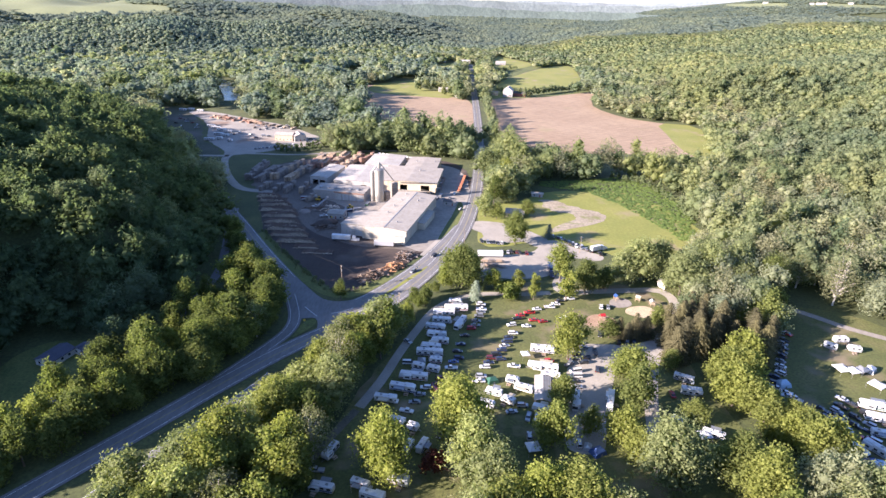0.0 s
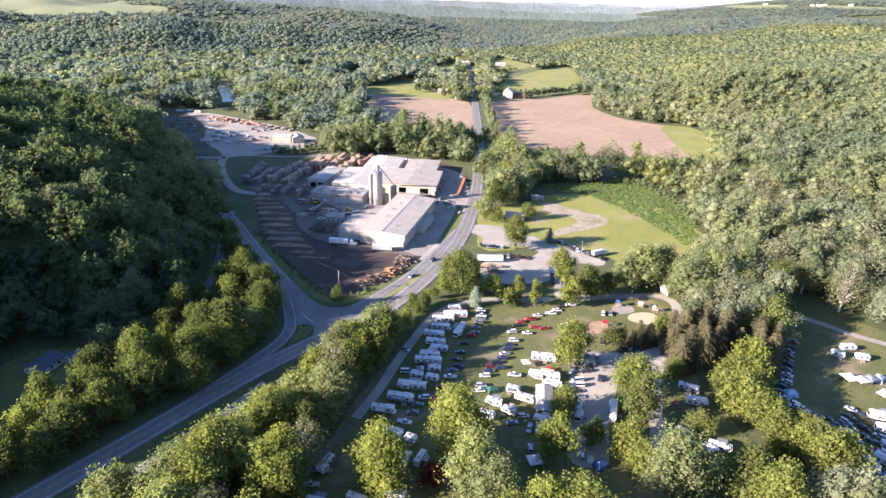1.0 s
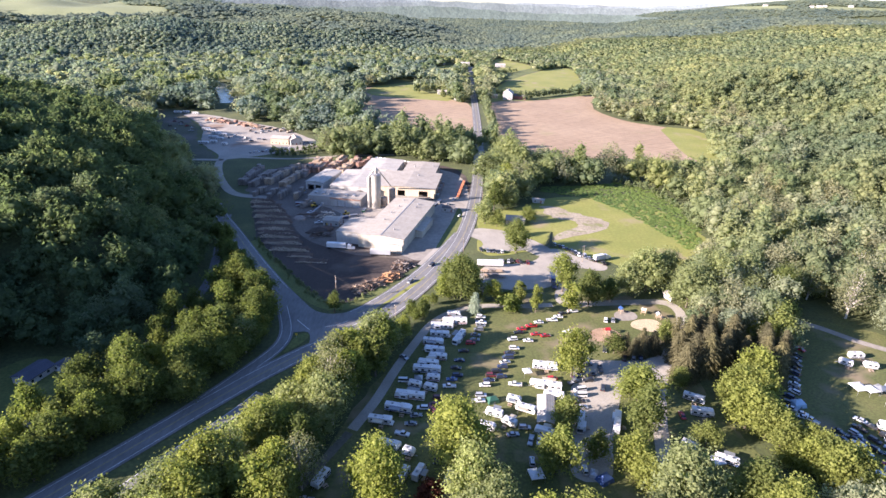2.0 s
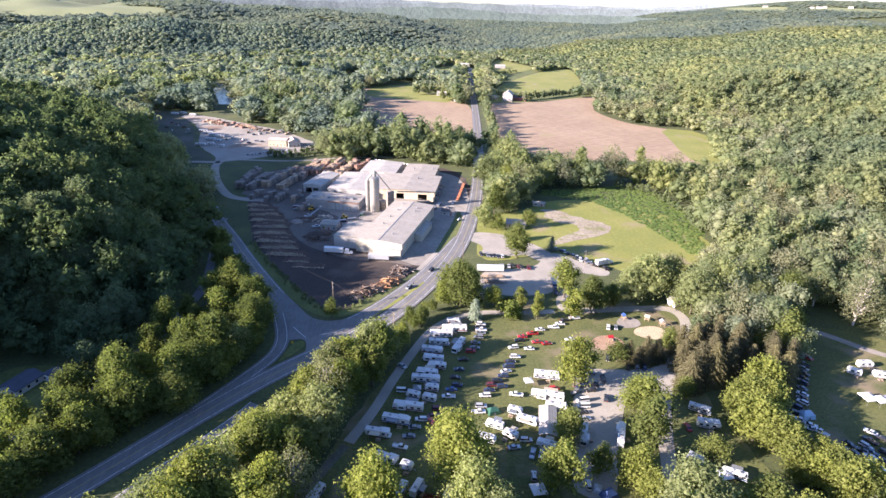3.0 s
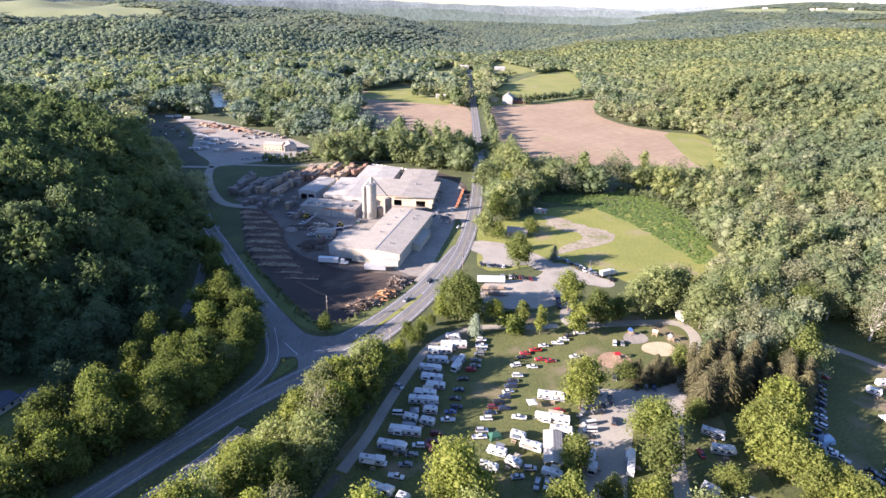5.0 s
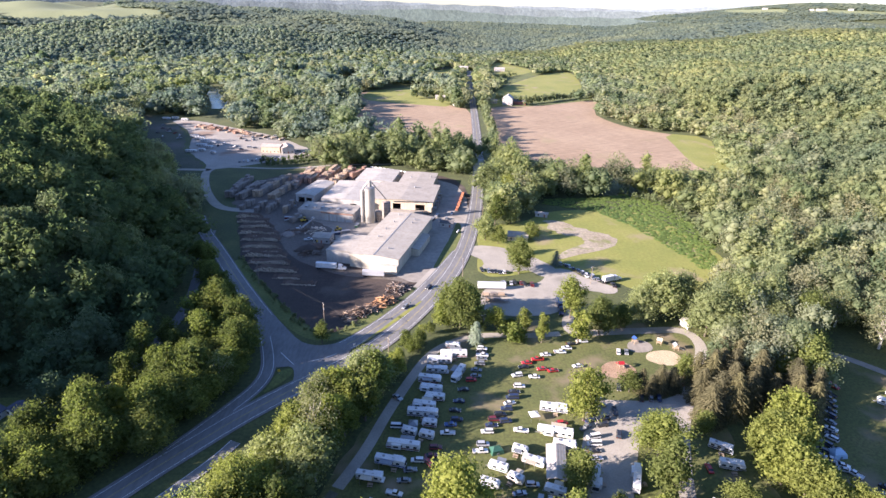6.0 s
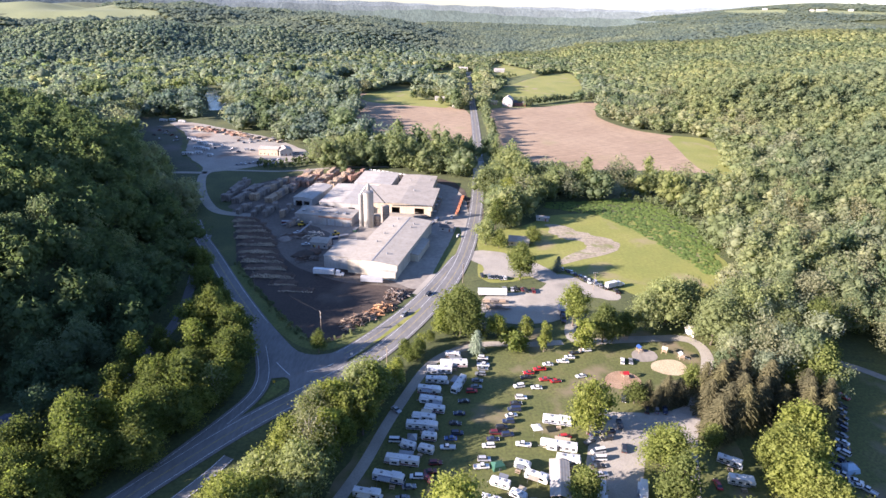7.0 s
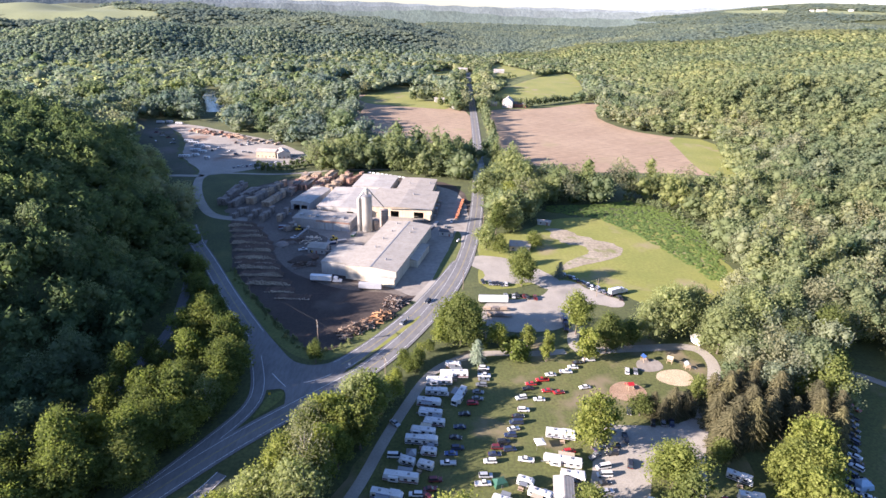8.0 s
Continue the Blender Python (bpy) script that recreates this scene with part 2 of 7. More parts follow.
gy = np.array([-v for v in graded(60, 30, 4950, 1.25)[:0:-1]] + graded(1000, 8, 4950, 1.05))

CLEAR = {
    "camp": [(-46, 128), (-38, 180), (-18, 236), (-6, 262), (15, 288), (60, 302), (128, 308), (136, 282), (114, 246), (110, 222), (114, 190), (118, 160), (118, 128)],
    "north": [(18, 290), (22, 345), (17, 390), (24, 432), (60, 440), (76, 492), (125, 500), (150, 515), (176, 500), (190, 470), (186, 405), (172, 362), (124, 324), (128, 308), (60, 300)],
    "mill": [(-149, 438), (-122, 350), (-92, 303), (-72, 280), (-41, 272), (-15, 310), (14, 366), (30, 450), (26, 545), (0, 562), (-50, 577), (-126, 566), (-215, 566), (-215, 520), (-180, 455)],
    "upper": [(-388, 790), (-340, 790), (-300, 758), (-196, 706), (-126, 632), (-130, 588), (-170, 560), (-205, 545), (-232, 545), (-258, 585), (-305, 650), (-350, 728)],
    "west_field": [(-148, 1041), (-131, 962), (-116, 808), (-90, 745), (-43, 700), (9, 690), (36, 705), (40, 909), (10, 918), (6, 988), (-40, 1002), (-54, 1104), (-98, 1088), (-131, 1034)],
    "east_field": [(56, 905), (79, 936), (141, 947), (192, 988), (257, 1035), (217, 906), (222, 837), (240, 805), (271, 773), (324, 754), (299, 672), (283, 589), (252, 600), (157, 600), (120, 592), (70, 640), (53, 681)],
    "green_field": [(60, 905), (78, 1044), (106, 1154), (197, 1352), (273, 1436), (285, 1395), (258, 1149), (207, 1069), (150, 1015), (100, 971)],
    "far_field": [(99, 1460), (132, 1630), (154, 1552), (209, 1442), (159, 1343), (105, 1281)],
    "small_field": [(-194, 1126), (-199, 1253), (-169, 1242), (-178, 1153)],
    "mid_field": [(-40, 1350), (13, 1440), (32, 1400), (-24, 1310)],
    "pool": [(-405, 1050), (-328, 850), (-290, 850), (-350, 1010), (-380, 1050)],
    "east_meadow": [(180, 284), (232, 258), (262, 180), (225, 60), (146, 60), (140, 120), (137, 150), (136, 198), (150, 224), (164, 252)],
    "house": [(-184, 160), (-152, 158), (-147, 196), (-146, 224), (-186, 228)],
    "verge": [(0, 300), (24, 298), (24, 346), (10, 346)],
    "hilltop": [(-1500, 1800), (-1400, 1690), (-1200, 1670), (-1110, 1740), (-1050, 1790), (-950, 1760), (-810, 1820), (-840, 1900), (-990, 1980), (-1150, 2250), (-1450, 2350), (-1800, 2300)],
    "plateau": [(1590, 3700), (1655, 3520), (1765, 3350), (1844, 3480), (1739, 3700), (1677, 3900)],
    "plateau_east": [(1850, 3280), (1938, 3220), (2108, 3100), (2176, 3190), (1998, 3330), (1900, 3400)],
    "conifers": [(107, 222), (107, 250), (158, 252), (160, 222)],
    "tree_band": [(108, 222), (150, 226), (144, 150), (118, 150)],
    "glade": [(176, 296), (215, 300), (222, 270), (186, 272)],
}
LONG_VIEW = ("upper", "west_field", "east_field", "green_field", "far_field", "mid_field", "small_field", "north", "pool")
ROAD_A = [(-172, 432), (-157, 403), (-140, 378), (-113, 334.3), (-92.3, 303.3), (-77.5, 282.4), (-69.5, 271.5), (-59, 263), (-49, 263.5), (-40.5, 271), (-31.5, 283.5), (-24, 295.5), (-17.5, 307), (-10.5, 321), (-3, 339), (5, 361), (13, 384)]
BACK_LANE = [(-153, 406), (-144, 366), (-133, 326), (-126, 296), (-128, 262), (-132, 232), (-137, 214), (-148, 190), (-156, 170)]
RAMP = [(-80, 275), (-73.5, 258), (-71.2, 247), (-72.3, 238), (-76, 229), (-81, 219), (-86, 209.5), (-92, 198), (-97, 189.5), (-102, 181)]
HIGHWAY = [(-262, -60), (-196, 40), (-156, 101), (-130, 138), (-116, 158), (-108, 169.5), (-100, 181.5), (-94, 190.5), (-85, 203), (-74, 218), (-61, 233), (-45, 250), (-31, 265), (-21, 281), (-11, 301), (0, 327), (12, 366), (20, 410), (27, 470), (33, 560), (37, 650), (41, 800), (44, 1000), (47, 1200), (52, 1400)]
DRIVE = [(-134, 446), (-150, 447), (-165, 452), (-179, 472), (-194, 501), (-206, 532), (-210, 550), (-203, 566), (-185, 576)]
RIVER = [(-520, 1130), (-430, 1072), (-390, 1040), (-362, 985), (-335, 925), (-318, 885), (-305, 850)]


def forest_mask(x, y):
    f = np.ones(np.shape(x), bool)
    for key, poly in CLEAR.items():
        for s in (1.0, 0.965, 0.93, 0.9, 0.87, 0.84)[: 6 if key == "pool" else 4] if key in LONG_VIEW else (1.0,):
            f &= ~inside(x / s, y / s, poly)
    for s in (0.9, 0.93, 0.965):
        f &= seg_dist(x / s, y / s, DRIVE) > 9.0
        f &= seg_dist(x / s, y / s, HIGHWAY[:11]) > 7.0
    f &= (seg_dist(x, y, HIGHWAY[8:19]) > 15) | (x < -70)
    for line, wide in ((ROAD_A, 7.5), (HIGHWAY, 10), (RAMP, 7), (RIVER, 15), (BACK_LANE, 5), (DRIVE, 12)):
        f &= seg_dist(x, y, line) > wide
    return f


def part(name, data, material, parent, label=""):
    """Links a mesh (bmesh or mesh) as one object under a thing or a part."""
    if isinstance(data, bmesh.types.BMesh):
        me = bpy.data.meshes.new(name)
        data.to_mesh(me)
        data.free()
        data = me
    if material is not None and not data.materials:
        data.materials.append(material)
    ob = new(name, data)
    ob.parent = parent
    if label:
        tagged(ob, label)
    return ob


def np_mesh(name, verts, faces, material=None, smooth=False):
    """A mesh from arrays; all faces have the same number of corners."""
    verts, faces = np.asarray(verts, np.float32), np.asarray(faces, np.int32)
    k = faces.shape[1]
    me = bpy.data.meshes.new(name)
    me.vertices.add(len(verts))
    me.vertices.foreach_set("co", verts.ravel())
    me.loops.add(faces.size)
    me.loops.foreach_set("vertex_index", faces.ravel())
    me.polygons.add(len(faces))
    me.polygons.foreach_set("loop_start", np.arange(0, faces.size, k, dtype=np.int32))
    me.polygons.foreach_set("loop_total", np.full(len(faces), k, np.int32))
    me.polygons.foreach_set("use_smooth", np.full(len(faces), smooth, bool))
    me.update(calc_edges=True)
    if material:
        me.materials.append(material)
    return me


XX, YY = np.meshgrid(gx, gy)
ZZ = height(XX, YY)
nx, ny = len(gx), len(gy)
q = np.arange(nx * ny).reshape(ny, nx)
me = np_mesh("ground", np.stack([XX, YY, ZZ], -1).reshape(-1, 3), np.stack([q[:-1, :-1], q[:-1, 1:], q[1:, 1:], q[1:, :-1]], -1).reshape(-1, 4), M["forest_floor"], True)
tagged(new("ground", me), "uneven valley floor and wooded hillsides", "ground", kind="structure")


def chaikin(pts, closed=False, times=3):
    pts = [np.array(p, float) for p in pts]
    for _ in range(times):
        out = []
        pairs = list(zip(pts, pts[1:] + pts[:1])) if closed else list(zip(pts[:-1], pts[1:]))
        for a, b in pairs:
            out += [a * 0.75 + b * 0.25, a * 0.25 + b * 0.75]
        pts = out if closed else [pts[0]] + out + [pts[-1]]
    return pts


def area(name, outline, z, material, label, category="ground", ragged=0.6, kind="structure", smooth=3):
    pts = chaikin(outline, True, smooth)
    bm = bmesh.new()
    vs = []
    for k, p in enumerate(pts):
        j = ragged * (noise2(p[0], p[1], 5.0, 0.3) + 0.6 * noise2(p[0], p[1], 2.0, 1.3))
        x, y = p[0] + j, p[1] + j * 0.7
        vs.append(bm.verts.new((x, y, z)))
    f = bm.faces.new(vs)
    f.normal_update()
    if f.normal.z < 0:
        f.normal_flip()
    bmesh.ops.triangulate(bm, faces=[f])
    me = bpy.data.meshes.new(name)
    bm.to_mesh(me)
    bm.free()
    me.materials.append(material)
    return tagged(new(name, me), label, category, kind=kind)


def ribbon_mesh(name, line, left, right, z, material, dash=None, follow=False, smooth=3):
    """A strip along a line, between two offsets to its right."""
    pts = chaikin(line, False, smooth)
    p = np.array(pts)
    seg = np.hypot(*np.diff(p, axis=0).T)
    s = np.concatenate([[0], np.cumsum(seg)])
    u = np.arange(0, s[-1], 2.0 if dash else 3.0)
    c = np.stack([np.interp(u, s, p[:, 0]), np.interp(u, s, p[:, 1])], -1)
    d = np.gradient(c, axis=0)
    d /= np.hypot(d[:, 0], d[:, 1])[:, None]
    nrm = np.stack([d[:, 1], -d[:, 0]], -1)
    a, b = c + nrm * left, c + nrm * right
    za = height(a[:, 0], a[:, 1]) + z if follow else np.full(len(a), z)
    zb = height(b[:, 0], b[:, 1]) + z if follow else np.full(len(a), z)
    V = np.concatenate([np.column_stack([a, za]), np.column_stack([b, zb])])
    k = np.arange(len(a) - 1)
    if dash:
        k = k[(u[:-1] % dash[1]) < dash[0]]
    n = len(a)
    return np_mesh(name, V, np.stack([k, k + n, k + n + 1, k + 1], -1), material)


def road(name, line, width, z, material, label, edge=None, middle=None, dash=None, follow=False):
    ob = tagged(new(name, ribbon_mesh(name, line, -width / 2, width / 2, z, material, follow=follow)), label, "road", kind="structure")
    if edge:
        for s in (-1, 1):
            o = s * edge
            part("edge_line", ribbon_mesh("edge_line", line, o - 0.09, o + 0.09, z + 0.012, M["line_white"], follow=follow), None, ob)
    if middle:
        for s in (-1, 1):
            part("centre_line", ribbon_mesh("centre_line", line, s * 0.2 - 0.08, s * 0.2 + 0.08, z + 0.012, M["line_yellow"], follow=follow), None, ob)
    return ob

# ---- surfaces of the valley ----
area("field", CLEAR["west_field"], 0.05, M["soil"], "bare ploughed brown field", "field", 2, smooth=1)
area("field", CLEAR["east_field"], 0.05, M["soil"], "wide bare ploughed brown field", "field", 2, smooth=1)
area("meadow", [(-127, 960), (-133, 1034), (-98, 1088), (-54, 1104), (-40, 1002), (6, 988), (10, 918), (-24, 928), (-85, 943)], 0.1, M["meadow"], "strip of green grass beside the ploughed field", "meadow", 2, smooth=1)
area("meadow", [(271, 775), (326, 756), (300, 672), (284, 586), (250, 596), (261, 675)], 0.1, M["meadow"], "green grass corner beside the ploughed field", "meadow", 2, smooth=1)
area("meadow", [(58, 902), (79, 932), (141, 943), (192, 984), (258, 1032), (266, 1090), (262, 1150), (205, 1075), (148, 1022), (98, 978), (60, 910)], 0.03, M["rough_grass"], "rough grass between a ploughed field and a hay meadow", "meadow", 2, smooth=1)
area("meadow", [(104, 1152), (86, 1200), (98, 1285), (160, 1350), (212, 1446), (270, 1440), (195, 1356)], 0.03, M["rough_grass"], "rough grass between two far meadows", "meadow", 2, smooth=1)
area("meadow", CLEAR["green_field"], 0.05, M["meadow"], "bright green hay meadow", "meadow", 2, smooth=2)
area("meadow", CLEAR["far_field"], 0.05, M["meadow"], "small bright green meadow among trees", "meadow", 2)
area("meadow", CLEAR["small_field"], 0.05, M["meadow"], "small green meadow among trees", "meadow", 2)
area("meadow", CLEAR["mid_field"], 0.05, M["meadow"], "green meadow beside the far road", "meadow", 2)
area("lawn", CLEAR["camp"], 0.04, M["grass"], "worn mown grass of a campground", "grass", 1)
area("lawn", [(22, 340), (24, 384), (26, 428), (60, 438), (80, 466), (127, 474), (160, 466), (182, 402), (178, 356), (124, 322), (108, 340), (70, 362)], 0.05, M["meadow"], "mown green meadow beside the car park", "grass", 1)
area("lawn", [(184, 284), (232, 258), (262, 180), (225, 60), (140, 60), (130, 150), (134, 200), (148, 226), (164, 256)], 0.04, M["grass"], "mown grass field with parked cars", "grass", 1)
area("lawn", CLEAR["house"], 0.04, M["rough_grass"], "shaded lawn around a small house", "grass", 1)
area("yard", [(-146, 438), (-122, 366), (-101, 335), (-80, 307), (-66, 289), (-55, 280), (-44, 283), (-34, 298), (-17, 325), (6, 366), (18, 400), (26, 450), (20, 530), (0, 555), (-50, 572), (-126, 558), (-172, 505)], 0.08, M["yard"], "dark dirt yard of a sawmill", "yard", 1.2)
area("yard", [(-402, 792), (-366, 735), (-316, 655), (-266, 590), (-236, 546), (-214, 548), (-226, 576), (-250, 602), (-268, 636), (-280, 677), (-303, 716), (-345, 792)], 0.06, M["scrub"], "dull scrubby ground beside the storage lot", "yard", 2.0)
area("lawn", [(-5, 352), (2, 364), (13, 395), (15, 432), (11, 436), (8, 412), (2, 385)], 0.15, M["rough_grass"], "green grass strip beside the mill", "grass", 0.5)
road("grass_verge", [(-121, 360), (-104, 334), (-85, 306), (-70, 287), (-61, 278.5), (-52, 276), (-45, 279), (-37, 290), (-29, 303)], 7.0, 0.14, M["rough_grass"], "weedy green verge between road and yard")
area("lawn", [(-38, 267), (-29.5, 279), (-20.5, 292), (-12.5, 306), (-7, 318), (-14, 308), (-24, 291), (-33, 275)], 0.26, M["meadow"], "grass median between two roads", "grass", 0.3)
area("lawn", [(-66.6, 249), (-62.3, 251.2), (-60.3, 247), (-63, 241), (-66.5, 236), (-69.6, 232.5), (-68, 240)], 0.27, M["rough_grass"], "grass island between two merging roads", "grass", 0.1)
area("yard", [(-104, 392), (-92, 372), (-72, 360), (-58, 358), (-66, 388), (-74, 418), (-104, 440), (-110, 520), (-60, 566), (-126, 556), (-168, 505), (-158, 458), (-146, 442), (-122, 434)], 0.1, M["dust"], "dusty grey part of the sawmill yard", "yard", 2.0)
road("yard_track", [(-16, 338), (-22, 343), (-40, 345), (-55, 347), (-71, 357), (-84, 366), (-97, 386), (-107, 413), (-121, 434), (-135, 445)], 9.0, 0.11, M["dust"], "pale dusty vehicle track through the yard")
area("yard_apron", [(-58, 358), (-30, 351), (-16, 336), (-8, 338), (4, 358), (14, 400), (22, 450), (18, 520), (-6, 545), (-45, 540), (-110, 520), (-104, 440), (-74, 418), (-66, 388)], 0.12, M["concrete"], "worn pale concrete apron round the sawmill", "yard", 1.0)
area("car_park", [(-318, 772), (-274, 748), (-230, 720), (-191, 697), (-152, 656), (-129, 626), (-136, 601), (-158, 590), (-179, 570), (-199, 556), (-211, 552), (-224, 578), (-246, 602), (-262, 636), (-274, 677), (-297, 716), (-338, 764)], 0.08, M["lot"], "grey gravel storage lot with worn patches", "yard", 1.5, smooth=2)
area("car_park", [(22, 299), (23, 334), (42, 335), (57, 340), (62, 350), (68, 360), (76, 362), (88, 346), (101, 338), (98, 328), (83, 333), (74, 332), (66, 304)], 0.1, M["gravel"], "pale gravel car park with worn patches", "car park", 0.8, smooth=2)
area("dirt_patch", [(74, 449), (92, 440), (103, 427), (119, 416), (121, 405), (109, 393), (90, 384), (70, 371), (76, 384), (90, 397), (101, 406), (88, 417), (76, 423)], 0.1, M["dirt"], "worn bare dirt patch in the meadow", "ground", 2.5)
area("car_park", [(12, 384), (22, 393), (34, 393), (45, 389), (49, 378), (58, 377), (66, 368), (71, 360), (63, 347), (58, 352), (52, 357), (43, 354), (24, 355), (28, 370), (20, 376)], 0.12, M["gravel"], "pale gravel drive to the car park", "car park", 0.8, smooth=2)
area("car_park", [(57, 236), (64, 235), (80, 235), (93, 236), (104, 243), (99, 222), (93, 221), (78, 217), (71, 200), (65, 184), (61, 166), (57, 162), (47, 163), (46, 172), (51, 185), (50, 195), (55, 213), (59, 224)], 0.1, M["gravel"], "pale gravel lane between camper rows", "gravel", 0.5, smooth=2)


def draped(name, outline, material, label, step):
    """A field laid over sloping ground."""
    o = np.array(outline, float)
    xs, ys = np.arange(o[:, 0].min(), o[:, 0].max() + step, step), np.arange(o[:, 1].min(), o[:, 1].max() + step, step)
    X, Y = np.meshgrid(xs, ys)
    keep = inside(X[:-1, :-1] + step / 2, Y[:-1, :-1] + step / 2, outline)
    k = np.arange(X.size).reshape(X.shape)
    F = np.stack([k[:-1, :-1], k[:-1, 1:], k[1:, 1:], k[1:, :-1]], -1)[keep]
    me = np_mesh(name, np.stack([X, Y, height(X, Y) + 2.0], -1).reshape(-1, 3), F, material, True)
    return tagged(new(name, me), label, "field", kind="structure")


draped("field", CLEAR["hilltop"], M["hay"], "pale green hilltop field", 7)
draped("field", CLEAR["plateau_east"], M["hay"], "pale hay field on a distant plateau", 9)
draped("field", CLEAR["plateau"], M["hay"], "pale fields on a distant plateau", 9)
water, nt, b = mat("river water", 0.2)
b.inputs["Base Color"].default_value = (0.2, 0.21, 0.2, 1)
bump(nt, b, noise_tex(nt, 0.8, 3), 0.15, 0.1)
tagged(new("water", ribbon_mesh("water", RIVER, -12, 12, 0.06, water)), "river reflecting pale sky between trees", "river", kind="structure")

road("road", ROAD_A, 9.0, 0.18, M["asphalt"], "two-lane asphalt road curving through a junction", 3.6, True, follow=True)
road("road", RAMP, 6.6, 0.21, M["asphalt"], "single-lane asphalt ramp between two roads", 2.1)
road("road", HIGHWAY, 10.2, 0.24, M["asphalt"], "straight two-lane asphalt highway through the valley", 3.7, True)
area("junction", [(-90, 291), (-80.1, 271.5), (-76.7, 259), (-73, 250), (-67.3, 251.2), (-62.5, 252.2), (-60, 248), (-59, 240), (-50, 249), (-40, 262), (-38.5, 268), (-44, 272.5), (-51, 269.5), (-57.2, 269.3), (-64, 272.5), (-73.5, 284.9), (-84, 299)], 0.22, M["asphalt"], "wide paved mouth of a road junction", "road", 0.1, smooth=1)
for stop in ([(-69.6, 262.5), (-64.5, 256.6), (-60.5, 252.4)], [(-55, 256.5), (-49, 259), (-43, 264.5)]):
    tagged(new("stop_line", ribbon_mesh("stop_line", stop, -0.15, 0.15, 0.25, M["line_white"])), "worn white line painted across the junction", "road marking", kind="structure")
road("lane", [(-112, 132), (-92, 168), (-75, 195), (-70, 207)], 4.5, 0.14, M["asphalt"], "old paved side lane among trees", 1.9)
road("lane", [(-12, 330), (4, 372), (16, 420), (24, 470), (14, 440), (20, 452), (28, 455)][:4], 5.0, 0.14, M["gravel"], "gravel shoulder")
road("lane", [(-31, 185), (-26.5, 196), (-23, 206), (-18.5, 223), (-12, 242), (-5, 261), (1, 270), (8, 276), (22, 283), (40, 282), (62, 286)], 4.2, 0.12, M["gravel"], "narrow gravel lane of the campground")
# last stretch of the lane, tree shade painted into the surface
road("lane", [(-44, 156), (-38, 170), (-31, 185)], 3.4, 0.11, M["track"], "lane end with tree shade put into its colour")
road("lane", [(70, 310), (64, 296), (65, 285), (80, 288), (104, 291), (122, 293), (126, 280), (118, 262), (106, 243), (95, 222), (87, 199), (82, 180), (76, 150)], 5.5, 0.13, M["gravel"], "winding pale gravel lane of the campground")
road("lane", DRIVE, 7.0, 0.18, M["gravel"], "curved pale gravel drive to the yards")
road("lane", [(-208, 551), (-235, 550), (-262, 545)], 6.0, 0.18, M["gravel"], "pale gravel drive")
road("lane", [(-205, 561), (-177, 562), (-150, 561), (-125, 568), (-100, 581), (-50, 588)], 4.0, 0.17, M["gravel"], "thin track behind the sawmill")
road("lane", [(172, 284), (181, 276), (189, 271), (195, 265), (205, 254), (235, 236)], 4.5, 0.12, M["concrete"], "narrow pale lane beside the trees")
road("lane", BACK_LANE, 5.0, 0.14, M["asphalt"], "shaded back lane at the foot of the hill", follow=True)

# ---- trees ----


def ico(sub):
    bm = bmesh.new()
    bmesh.ops.create_icosphere(bm, subdivisions=sub, radius=1.0)
    v = np.array([x.co[:] for x in bm.verts])
    f = np.array([[x.index for x in fc.verts] for fc in bm.faces])
    bm.free()
    return v, f


ICO1, ICO2 = ico(1), ico(2)
OCTA = np.array([(1, 0, 0), (0, 1, 0), (-1, 0, 0), (0, -1, 0), (0, 0, 1), (0, 0, -1)], float), np.array([(0, 1, 4), (1, 2, 4), (2, 3, 4), (3, 0, 4), (1, 0, 5), (2, 1, 5), (3, 2, 5), (0, 3, 5)])


def lobes(rng, n, radius, tall, low, spread=0.85, full=1.0):
    """Centres and sizes of the rounded masses that make up a crown."""
    out = []
    ph = rng.uniform(0, 6.28, 4)
    for k in range(n):
        a = k * 2.4 + rng.uniform(-0.5, 0.5)
        u = (k + 0.5) / n
        z = low + tall * (0.12 + 0.76 * u)
        r = radius * spread * math.sqrt(max(0.05, 1 - (2 * u - 0.8) ** 2 * 0.8)) * rng.uniform(0.25, 1.08)
        r *= 1 + 0.2 * math.sin(2 * a + ph[0]) + 0.14 * math.sin(3 * a + ph[1] + 2 * u)
        z += (rng.uniform(-0.07, 0.07) + 0.06 * math.sin(a + ph[2]) + 0.05 * math.sin(3 * a + ph[3])) * tall
        s = radius * rng.uniform(0.28, 0.58) * (1.1 - 0.3 * u) * full
        out.append((r * math.cos(a), r * math.sin(a), z, s))
    return np.array(out)


